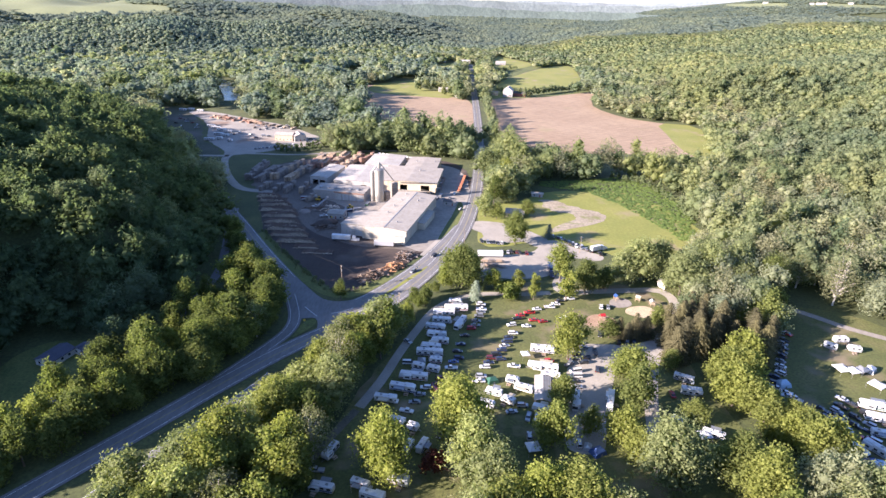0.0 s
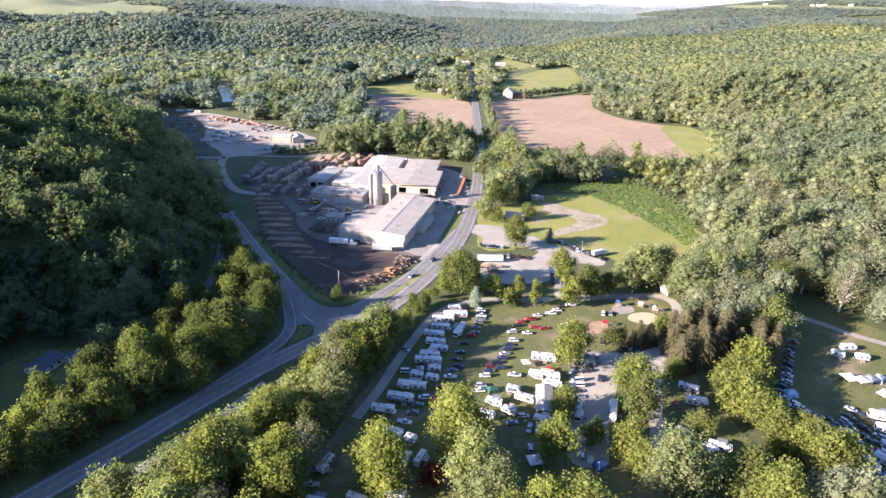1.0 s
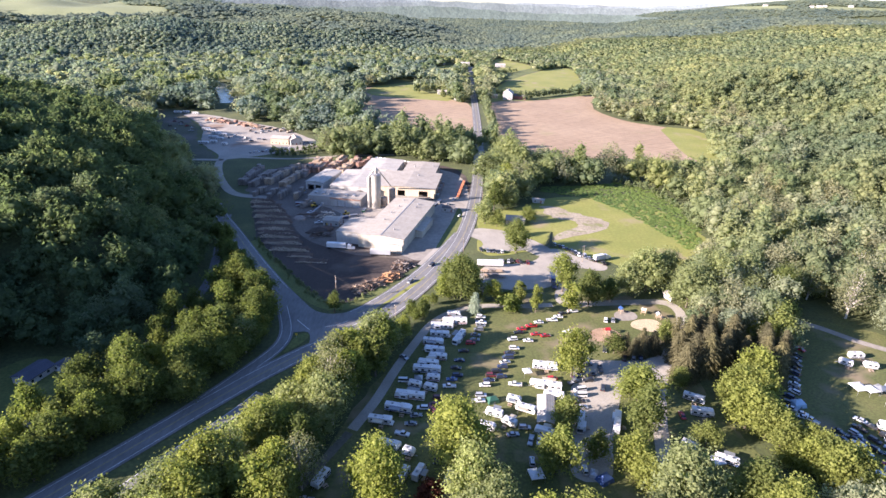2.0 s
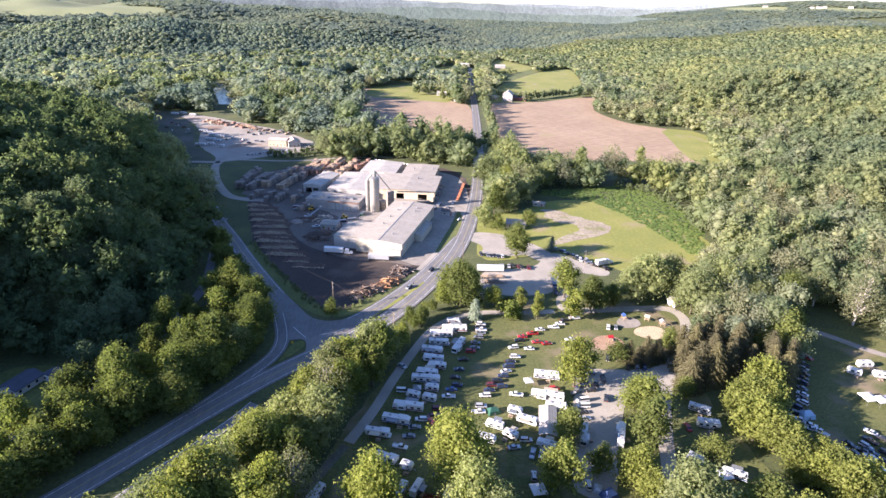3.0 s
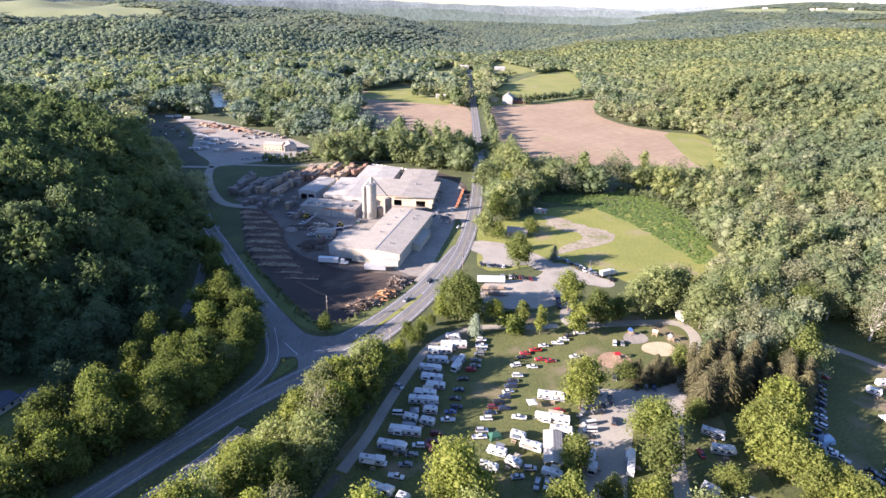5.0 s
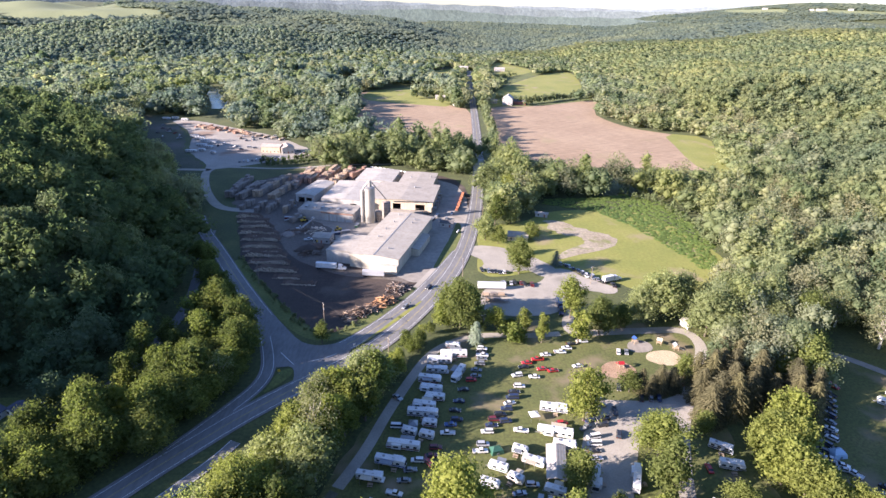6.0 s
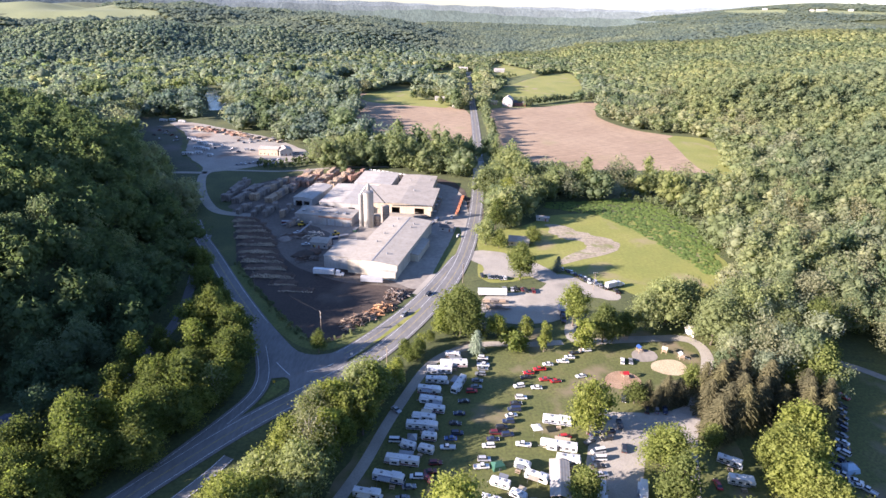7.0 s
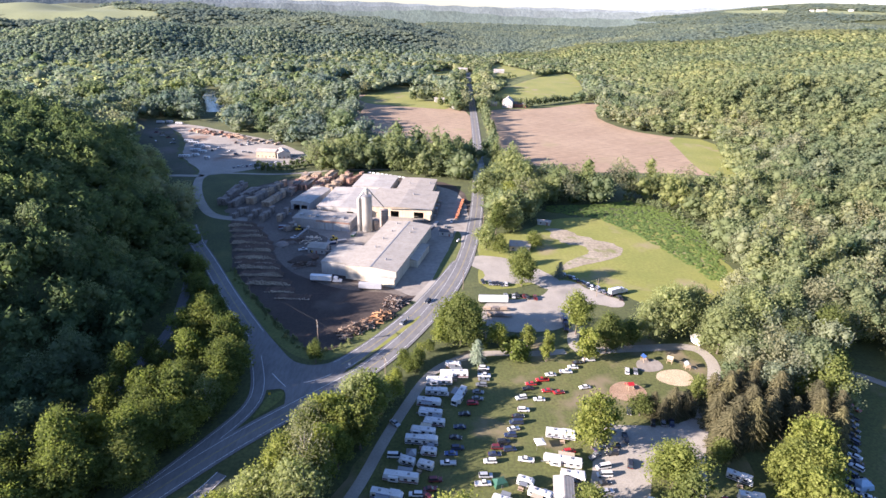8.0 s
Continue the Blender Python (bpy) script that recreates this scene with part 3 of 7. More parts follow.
def leaf_quads(rng, lob, count, size, jitter=0.8, droop=0.0, squash=0.9, corners=4, reach=(0.6, 1.34)):
    """Small leaf clumps over the outsides of the lobes."""
    w = lob[:, 3] ** 2
    idx = rng.choice(len(lob), int(count * 1.8), p=w / w.sum())
    n = rng.normal(size=(len(idx), 3))
    n[:, 2] = n[:, 2] + 0.25
    n /= np.linalg.norm(n, axis=1)[:, None]
    c = lob[idx, :3] + n * lob[idx, 3:4] * rng.uniform(*reach, (len(idx), 1)) * np.array([1, 1, squash])
    keep = np.ones(len(c), bool)
    for k, (x, y, z, s) in enumerate(lob):
        d = np.linalg.norm((c - (x, y, z)) / (1, 1, squash), axis=1)
        keep &= (d > 0.58 * s) | (idx == k)
    c, n = c[keep][:count], n[keep][:count]
    n = n + rng.normal(size=n.shape) * jitter
    n[:, 2] -= droop
    n /= np.linalg.norm(n, axis=1)[:, None]
    t = np.cross(n, rng.normal(size=n.shape))
    t /= np.linalg.norm(t, axis=1)[:, None]
    b = np.cross(n, t)
    s = size * rng.uniform(0.6, 1.35, (len(c), 1))
    e = rng.uniform(0.7, 1.2, (len(c), 1))
    if corners == 3:
        V = np.stack([c + t * s, c - t * s * 0.6 + b * s * e, c - t * s * 0.6 - b * s], 1).reshape(-1, 3)
        return V, np.arange(len(c) * 3).reshape(-1, 3)
    V = np.stack([c + t * s, c + b * s * e, c - t * s * e, c - b * s], 1).reshape(-1, 3)
    F = np.arange(len(c) * 4).reshape(-1, 4)
    return V, F


def limb(bm, pts, r0, r1, sides=6):
    rings = []
    n = len(pts)
    for k, p in enumerate(pts):
        p = Vector(p)
        d = (Vector(pts[min(k + 1, n - 1)]) - Vector(pts[max(k - 1, 0)])).normalized()
        a = d.orthogonal().normalized()
        b2 = d.cross(a)
        r = r0 + (r1 - r0) * k / (n - 1)
        rings.append([bm.verts.new(p + (a * math.cos(2 * math.pi * j / sides) + b2 * math.sin(2 * math.pi * j / sides)) * r) for j in range(sides)])
    for u, v in zip(rings[:-1], rings[1:]):
        for j in range(sides):
            bm.faces.new((u[j], u[(j + 1) % sides], v[(j + 1) % sides], v[j]))
    bm.faces.new(rings[-1])


def tree_kind(seed, radius, tall, low, leaf, count=2500, size=0.34, n=44, bark="bark", core=0.58, spread=0.9, label="leafy broad-leaved tree", category="tree", droop=0.0, twig=0):
    """One tree at the origin: trunk with limbs, and a crown of leaf clumps."""
    rng = np.random.default_rng(seed)
    lob = lobes(rng, n, radius, tall, low, spread, 0.84)
    root = tagged(new("tree"), label, category)
    bm = bmesh.new()
    top = low + tall * 0.8
    lean = rng.uniform(-0.4, 0.4, 2)
    r0 = 0.035 * (low + tall) * 0.6
    limb(bm, [(0, 0, -0.4), (lean[0] * 0.3, lean[1] * 0.3, low * 0.6), (lean[0], lean[1], low + tall * 0.4), (lean[0] * 1.5, lean[1] * 1.5, top)], r0, r0 * 0.25, 7)
    for x, y, z, s in lob[:: max(1, n // (7 + twig))]:
        zz = min(z * 0.62 + 0.3, top)
        limb(bm, [(lean[0] * 0.6, lean[1] * 0.6, max(low * 0.7, zz * 0.7)), (x * 0.5, y * 0.5, (z + zz) / 2), (x, y, z)], r0 * 0.38, r0 * 0.1, 5)
    part("trunk", bm, M[bark], root)
    V, F = leaf_quads(rng, lob, count, size, jitter=0.85, droop=droop, squash=1.15, corners=3, reach=(0.5, 1.5))
    cm = np_mesh("crown", V, F, M[leaf])
    # a few inner masses keep the crown from being see-through
    bv, bf = OCTA
    if core:
        tri_v, tri_f = [], []
        for x, y, z, s in lob:
            v = bv * (s * core) * rng.uniform(0.75, 1.15, (len(bv), 1)) * (1, 1, 1.1) + (x, y, z)
            tri_f.append(bf + sum(len(t) for t in tri_v))
            tri_v.append(v)
        TV, TF = np.concatenate(tri_v), np.concatenate(tri_f)
        ob = bpy.data.meshes.new("crown")
        allv = np.concatenate([V, TV])
        ob.vertices.add(len(allv))
        ob.vertices.foreach_set("co", allv.astype(np.float32).ravel())
        loops = np.concatenate([F.ravel(), (TF + len(V)).ravel()]).astype(np.int32)
        ob.loops.add(len(loops))
        ob.loops.foreach_set("vertex_index", loops)
        ob.polygons.add(len(F) + len(TF))
        ob.polygons.foreach_set("loop_start", (np.arange(len(F) + len(TF)) * 3).astype(np.int32))
        ob.polygons.foreach_set("loop_total", np.full(len(F) + len(TF), 3).astype(np.int32))
        ob.update(calc_edges=True)
        ob.materials.append(M[leaf])
        cm = ob
    part("crown", cm, M[leaf], root)
    return root


def conifer_kind(seed, radius, tall, leaf, label="dark conifer with drooping boughs"):
    rng = np.random.default_rng(seed)
    root = tagged(new("conifer"), label, "conifer")
    bm = bmesh.new()
    limb(bm, [(0, 0, -0.4), (0, 0, tall * 0.5), (0, 0, tall * 0.98)], 0.022 * tall, 0.03, 7)
    part("trunk", bm, M["bark"], root)
    V = []
    rows = int(tall * 1.55)
    for k in range(rows):
        u = (k + 0.5) / rows
        z = tall * (0.06 + 0.93 * u)
        r = radius * (1 - u) ** 0.5 * rng.uniform(0.72, 1.12) + 0.25
        m = max(5, int(r * 3.4))
        for j in range(m):
            a = 2 * math.pi * (j + rng.uniform(-0.35, 0.35)) / m + k * 0.7
            rr = r * rng.uniform(0.7, 1.18)
            d, side = np.array([math.cos(a), math.sin(a), 0]), np.array([-math.sin(a), math.cos(a), 0])
            n = max(4, int(rr * 2.4))
            for i in range(n):
                f = (i + 0.6) / n
                for w in (-1, 1):
                    c = d * rr * f + side * w * (0.1 + 0.2 * rr * (1 - f)) * rng.uniform(0.3, 1.2) + (0, 0, z + 0.25 * rr * f - 0.5 * rr * f * f + rng.uniform(-0.15, 0.15))
                    q = 0.36 * rng.uniform(0.75, 1.3)
                    V += [c - d * q * 0.7 + (0, 0, q * 0.5), c + side * w * q * 0.9 + (0, 0, -q * 0.4), c + d * q + (0, 0, -q * 0.8)]
    part("crown", np_mesh("crown", np.array(V), np.arange(len(V)).reshape(-1, 3), M[leaf]), None, root)
    return root


KINDS = {
    "oak": [tree_kind(s, 5.2, 13, 2.6, "leaf", label="broad leafy tree with full green crown") for s in (1, 2, 3)],
    "tall": [tree_kind(s, 4.4, 15.5, 3, "leaf", n=44, label="tall leafy tree with narrow green crown") for s in (4, 5)],
    "yellow": [tree_kind(s, 5.2, 13, 2.4, "leaf_yellow", label="leafy tree with bright yellow green crown") for s in (6, 7)],
    "silver": [tree_kind(s, 5.8, 12.5, 2.6, "leaf_silver", 2700, 0.35, 44, label="broad tree with pale silvery green leaves") for s in (8, 9)],
    "maple": [tree_kind(s, 5.2, 13, 2.6, "leaf_olive", label="broad tree with olive green crown") for s in (41, 42)],
    "willow": [tree_kind(10, 4.6, 13, 2.5, "leaf_yellow", 4200, 0.27, 40, label="dense willow with hanging pale foliage")],
    "thin": [tree_kind(11, 5.0, 13, 3.5, "leaf_silver", 1700, 0.32, 30, "bark_pale", 0, 0.85, "half-bare pale tree with thin foliage", twig=11)],
    "purple": [tree_kind(12, 3.2, 7, 2, "leaf_red", 1400, 0.34, 16, label="small tree with dark purple leaves")],
    "bush": [tree_kind(s, 2.6, 3.6, 0.6, "leaf", 900, 0.3, 12, label="round green bush on open ground", category="bush") for s in (13, 14)],
    "spruce": [conifer_kind(s, 5.0, 16, "leaf_dark") for s in (15, 16)],
    "bluespruce": [conifer_kind(17, 3.4, 11, "leaf_blue", "blue-grey spruce standing on grass")],
    "plume": [tree_kind(s, 3.9, 15, 2.0, "leaf_yellow", 2200, 0.33, 26, label="tall feathery tree with pale yellow green leaves") for s in (19, 20)],
    "poplar": [tree_kind(18, 2.6, 10, 1.5, "leaf_yellow", 1600, 0.3, 18, label="narrow upright tree with light green leaves")],
}
BIG = 1.7
KINDS.update({
    "big_oak": [tree_kind(s, 8.6, 21, 4.2, "leaf", 5200, 0.38, 84, label="large spreading tree with full green crown") for s in (31, 32)],
    "big_maple": [tree_kind(s, 8.6, 21, 4.2, "leaf_olive", 5200, 0.38, 84, label="large spreading tree with olive green crown") for s in (43, 44)],
    "big_yellow": [tree_kind(s, 8.6, 21, 4.0, "leaf_yellow", 5200, 0.38, 84, label="large leafy tree with bright yellow green crown") for s in (33, 34)],
    "big_silver": [tree_kind(s, 9.4, 20, 4.2, "leaf_silver", 5600, 0.38, 90, label="large spreading tree with pale silvery green leaves") for s in (35, 36)],
    "big_tall": [tree_kind(37, 7.3, 24, 6.5, "leaf_olive", 4800, 0.38, 80, label="very tall leafy tree with bare lower trunk")],
    "big_thin": [tree_kind(38, 8.0, 20, 5, "leaf_bare", 3000, 0.34, 60, "bark_pale", 0, 0.9, "large half-bare tree with pale spreading limbs", twig=26)],
})
for fam in KINDS.values():
    for o in fam:
        o.location = (0, -4000, 0)


_used = set()


def plant(kind, x, y, scale=1.0, group="", rng=RNG):
    if scale > 1.42 and "big_" + kind in KINDS:
        kind, scale = "big_" + kind, scale / BIG
    fam = KINDS[kind]
    k = int(rng.integers(len(fam)))
    o = fam[k]
    z = float(height(x, y))
    s = scale * rng.uniform(0.9, 1.1)
    m = pose(x, y, z, 0, 0, rng.uniform(0, 360)) @ Matrix.Diagonal((s * rng.uniform(0.9, 1.12), s * rng.uniform(0.9, 1.12), s * rng.uniform(0.78, 1.0), 1))
    if (kind, k) not in _used:
        _used.add((kind, k))
        o.matrix_basis = m
    else:
        c = copy_thing(o, pose(0, 0, 0))
        c.matrix_basis = m
        o = c
    if group:
        tagged(o, group=group)
    return o


# single trees of the campground and the car park
SINGLE = [
    ("maple", 46.7, 352, 0.8), ("bluespruce", 70.5, 365, 0.95), ("tall", 67, 301, 0.8), ("poplar", 66, 277, 1.35), ("maple", 78, 286, 0.88), ("oak", 90, 292, 0.75),
    ("silver", 103, 301, 0.92), ("silver", 114, 305, 0.98), ("silver", 124, 311, 0.85), ("silver", 130, 287, 1.0), ("yellow", 28, 289, 0.45), ("poplar", 42, 288, 1.0), ("poplar", 49, 277, 1.05), ("bluespruce", 18, 275, 1.0),
    ("bush", 36, 279, 1.7), ("bush", 20, 287, 1.1), ("bush", 35, 290, 1.0), ("maple", 11, 289, 0.9), ("willow", 57, 222, 0.96), ("spruce", 85, 242, 0.62), ("spruce", 92, 241, 0.7), ("spruce", 98, 243, 0.66), ("spruce", 88, 239, 0.55), ("maple", 80, 241, 0.42),
    ("maple", 79.5, 204, 0.86), ("maple", 77, 187, 0.72), ("yellow", 7.5, 170, 1.02), ("maple", 48, 188, 0.66), ("maple", 41, 166, 0.6), ("yellow", 56, 173, 0.45), ("yellow", 67, 169, 0.56),
    ("yellow", -18, 151, 0.98), ("silver", 13, 153, 0.9), ("silver", 18, 140, 0.9), ("silver", 78, 150, 1.05), ("yellow", 70, 160, 0.62), ("purple", -1, 152, 0.9), ("yellow", 31, 133, 0.85), ("yellow", 43, 131, 0.95), ("yellow", 55, 122, 0.8),
    ("maple", 100, 152, 0.8), ("spruce", 108, 160, 0.45), ("yellow", 104, 141, 0.8), ("maple", 98, 181, 0.42),
    ("silver", 30, 403, 0.62), ("tall", 38, 430, 0.75), ("silver", 50, 436, 0.7), ("silver", 45, 470, 0.85), ("maple", 38, 398, 0.5), ("maple", 61, 406, 0.42), ("maple", 51, 381, 0.36), ("maple", 9, 301, 0.74), ("yellow", 15, 305, 0.56), ("maple", 4, 291, 0.55),
    ("silver", 38, 500, 0.95), ("yellow", 52, 482, 0.9), ("silver", 60, 502, 0.95), ("silver", 46, 520, 0.9), ("silver", 146, 295, 0.95), ("silver", 160, 288, 0.95), ("silver", 150, 306, 1.0), ("silver", 166, 302, 0.95), ("maple", 180, 290, 0.9), ("maple", 158, 252, 0.75), ("maple", 172, 268, 0.6), ("yellow", 147, 250, 0.6), ("maple", 106, 250, 0.5), ("maple", 101, 217, 0.4),
    ("thin", 201, 300, 1.4), ("thin", 210, 280, 1.5), ("thin", 214, 304, 1.3), ("thin", 238, 318, 1.3),
]
for kind, x, y, s in SINGLE:
    plant(kind, x, y, s * (1.85 if kind in ("maple", "yellow", "silver", "willow", "tall") else 1.25), "campground trees")
for x, y in ((123, 257), (132, 257), (139, 252), (107, 236), (111, 230), (116, 228), (122, 243), (128, 238), (105, 223), (142, 231), (143, 222), (154, 238), (116, 247), (118, 236), (134, 244), (148, 243), (112, 241), (126, 249), (150, 231), (120, 250), (128, 254), (137, 237), (146, 237), (110, 247), (124, 233)):
    plant("spruce", x + RNG.uniform(-1, 1), y, RNG.uniform(1.05, 1.4), "stand of dark conifers")
ROW = [(128, 219), (124, 207), (123, 196), (126, 184), (130, 174), (134, 164), (137, 156)]
for k in range(32):
    u = k / 31 * 5.999
    i, w = int(u), u - int(u)
    x, y = ROW[i][0] * (1 - w) + ROW[i + 1][0] * w, ROW[i][1] * (1 - w) + ROW[i + 1][1] * w
    plant("maple" if k % 9 == 4 else "yellow", x + RNG.uniform(-7, 7), y + RNG.uniform(-3, 3), RNG.uniform(0.85, 1.3), "row of yellow-green trees")

BELT = ((-29, 247), (-20, 242), (-15, 257), (-10, 265), (-6, 273), (-2, 281), (6, 288), (11, 294), (-23, 231), (-35, 238), (-26, 224), (-31, 208), (-37, 222), (-36, 198), (-18, 250), (-25, 238), (-13, 268), (2, 292), (-42, 214), (-30, 215))
for k, (x, y) in enumerate(BELT):
    plant(("maple", "tall", "yellow", "oak", "plume")[k % 5], x - 1.5, y + 1, RNG.uniform(0.5, 0.75) if y > 235 else RNG.uniform(1.1, 1.4), "trees between highway and campground")

for k, (x, y) in enumerate(chaikin([(-146, 135), (-119, 175), (-108, 194), (-92, 216), (-84, 232), (-81, 252), (-87, 272), (-99, 294), (-121, 330), (-143, 364)], False, 2)):
    if y < 268 and k % 3 < 2:
        plant(("oak", "tall", "maple")[k // 3 % 3], float(x) - 2.5 + RNG.uniform(-1.5, 1), float(y), RNG.uniform(0.95, 1.25), "trees along the road")
    else:
        plant("oak" if k % 3 == 1 else "bush", float(x) - 1.5 + RNG.uniform(-2, 1), float(y), RNG.uniform(0.6, 0.85) if k % 3 == 1 else RNG.uniform(1.4, 2.3), "bushes along the road")

# nearer woods: every tree a thing
R_NEAR = 180.0


def scatter(x0, x1, y0, y1, step, rng, jitter=0.42):
    xs, ys = np.meshgrid(np.arange(x0, x1, step), np.arange(y0, y1, step))
    xs = xs + (np.arange(xs.shape[0]) % 2)[:, None] * step / 2
    return (xs + rng.uniform(-jitter, jitter, xs.shape) * step).ravel(), (ys + rng.uniform(-jitter, jitter, xs.shape) * step).ravel()


rng_n = np.random.default_rng(21)
sx, sy = scatter(-330, 330, 84, 420, 11.6, rng_n)


def roadside(x, y):
    """Flat ground between the lane and the roads, and the belt along the highway."""
    wedge = inside(x, y, [(-153, 412), (-144, 366), (-133, 326), (-126, 296), (-128, 262), (-137, 214), (-150, 186), (-154, 150), (-136, 120), (-112, 168), (-100, 190), (-84, 222), (-74, 262), (-92, 303), (-140, 378)])
    return wedge | ((x > -70) & (x < 24) & (y < 330))


def single(x, y):
    return roadside(x, y) | ((np.hypot(x, y) < R_NEAR) & (x > -112))


ok = forest_mask(sx, sy) & single(sx, sy) & (np.abs(sx) < 0.8 * sy + 45)
for x, y in zip(sx[ok], sy[ok]):
    u = rng_n.random()
    strip = seg_dist(x, y, BACK_LANE) + min(seg_dist(x, y, ROAD_A), seg_dist(x, y, HIGHWAY)) < 50 and height(x, y) < 1
    if strip or (x < -105 and y < 200) or (-105 < x < -86 and y > 150):
        kind = "oak" if u < 0.52 else "tall" if u < 0.66 else "maple" if u < 0.86 else "yellow"
        s = rng_n.uniform(1.2, 1.5) if y < 300 else rng_n.uniform(0.85, 1.1)
    elif x < -105:
        kind = "oak" if u < 0.6 else "tall" if u < 0.9 else "yellow"
        s = rng_n.uniform(0.9, 1.2) if height(x, y) < 30 else rng_n.uniform(1.1, 1.4)
    elif x < 20:
        kind = "maple" if u < 0.14 else "tall" if u < 0.18 else "yellow" if u < 0.6 else "thin" if u < 0.78 else "silver"
        if y > 245:
            kind = "oak" if u < 0.3 else "tall" if u < 0.5 else "yellow"
        s = rng_n.uniform(1.2, 1.65) if y < 240 else rng_n.uniform(0.6, 0.85)
        if y < 250 and rng_n.random() < 0.5:
            tx, ty = float(x + rng_n.uniform(3, 7)), float(y + rng_n.uniform(-5, 5))
            if forest_mask(tx, ty):
                plant("plume", tx, ty, rng_n.uniform(1.05, 1.45), "", rng_n)
    else:
        kind = "oak" if u < 0.35 else "silver" if u < 0.55 else "yellow" if u < 0.8 else "tall" if u < 0.92 else "thin"
        s = rng_n.uniform(1.1, 1.6)
    plant(kind, float(x), float(y), s, "", rng_n)

# ---- woods too far to count ----


def crown_template(seed, quads, size, n, core=0.85, wide=5.0, tall=11.0, low=4.0):
    rng = np.random.default_rng(seed)
    lob = lobes(rng, n, wide, tall, low, 0.82, 1.15)
    V, F = leaf_quads(rng, lob, quads, size)
    tv, tf, o = [], [], 0
    bv, bf = OCTA
    lump = lob[np.argsort(-lob[:, 3])[: max(4, n // 2)]]
    for x, y, z, s in lump:
        tv.append(bv * s * core * rng.uniform(0.9, 1.35, (len(bv), 1)) + (x, y, z))
        tf.append(bf + o)
        o += len(bv)
    T, TF = np.concatenate(tv), np.concatenate(tf)
    # half of each clump, so that all faces have three corners
    Q = F[:, [0, 1, 2]]
    return np.concatenate([V, T]), np.concatenate([Q, TF + len(V)])


def bare_template(seed, quads, size, n):
    """Thin leaves on pale spreading branches."""
    rng = np.random.default_rng(seed)
    lob = lobes(rng, n, 4.8, 12, 4)
    V, F = leaf_quads(rng, lob, quads, size, corners=3)
    B = []
    for x, y, z, s in lob:
        for k in range(3):
            e = np.array([x, y, z]) + rng.normal(size=3) * s * 0.6
            side = np.array([-y, x, 0.3 * (k - 1)]) / (math.hypot(x, y) + 0.1) * size * 0.28
            o = np.array([x * 0.12, y * 0.12, 3.0 + z * 0.3])
            B += [o + side, o - side, e]
    B = np.array(B)
    return np.concatenate([V, B]), np.concatenate([F, np.arange(len(B)).reshape(-1, 3) + len(V)])


def far_template(seed, quads, size, n=6):
    """A small far crown: a low core under loose leaf clumps."""
    rng = np.random.default_rng(seed)
    lob = lobes(rng, n, 5.0, 9.0, 4.0, 0.7, 1.25)
    V, F = leaf_quads(rng, lob, quads, size, corners=3)
    v, f = ICO1
    w = v * rng.uniform(0.8, 1.15, (len(v), 1)) * (4.3, 4.3, 4.6) + (0, 0, 7.8)
    f = f[w[f].mean(1)[:, 2] > 5.5]
    return np.concatenate([V, w]), np.concatenate([F, f + len(V)])


def woods(name, xs, ys, temps, rng, lo, hi, label, squash=1.0, leaf="forest"):
    zs = height(xs, ys)
    VV, FF, TT, o = [], [], [], 0
    tone = np.clip(0.52 + 0.17 * rng.normal(size=len(xs)) + 0.14 * noise2(xs, ys, 60, 0.7) + 0.14 * noise2(xs, ys, 170, 2.3), 0, 1)
    pick = rng.integers(len(temps), size=len(xs))
    ang, sc = rng.uniform(0, 6.283, len(xs)), rng.uniform(lo, hi, len(xs))
    tz = sc * rng.uniform(0.85, 1.2, len(xs)) * squash
    for k, (tv, tf) in enumerate(temps):
        m = np.where(pick == k)[0]
        if not len(m):
            continue
        c, s = np.cos(ang[m])[:, None], np.sin(ang[m])[:, None]
        X = (tv[None, :, 0] * c - tv[None, :, 1] * s) * sc[m][:, None] + xs[m][:, None]
        Y = (tv[None, :, 0] * s + tv[None, :, 1] * c) * sc[m][:, None] + ys[m][:, None]
        Z = tv[None, :, 2] * tz[m][:, None] + zs[m][:, None] - 0.5
        VV.append(np.stack([X, Y, Z], -1).reshape(-1, 3))
        FF.append((tf[None] + (np.arange(len(m)) * len(tv))[:, None, None]).reshape(-1, 3) + o)
        TT.append(np.repeat(tone[m], len(tv)))
        o += len(m) * len(tv)
    me = np_mesh(name, np.concatenate(VV), np.concatenate(FF), M[leaf], True)
    me.attributes.new("tone", "FLOAT", "POINT").data.foreach_set("value", np.concatenate(TT).astype(np.float32))
    return tagged(new(name, me), label, "forest", kind="stuff")


def seen(x, y, pad):
    return (np.abs(x) < 0.80 * y + pad) & (y > 0)


def far_small(seed):
    """The smallest crown: three uneven tops."""
    rng = np.random.default_rng(seed)
    v, f = OCTA
    V, F = [], []
    for k in range(3):
        a = k * 2.1 + rng.uniform(-0.5, 0.5)
        V.append(v * rng.uniform(0.8, 1.25, (6, 1)) * (3.9, 3.9, 3.9) + (2.4 * math.cos(a), 2.4 * math.sin(a), 7.5 + rng.uniform(-1.2, 1.8)))
        F.append(f[:4] + 6 * k)
    return np.concatenate(V), np.concatenate(F)


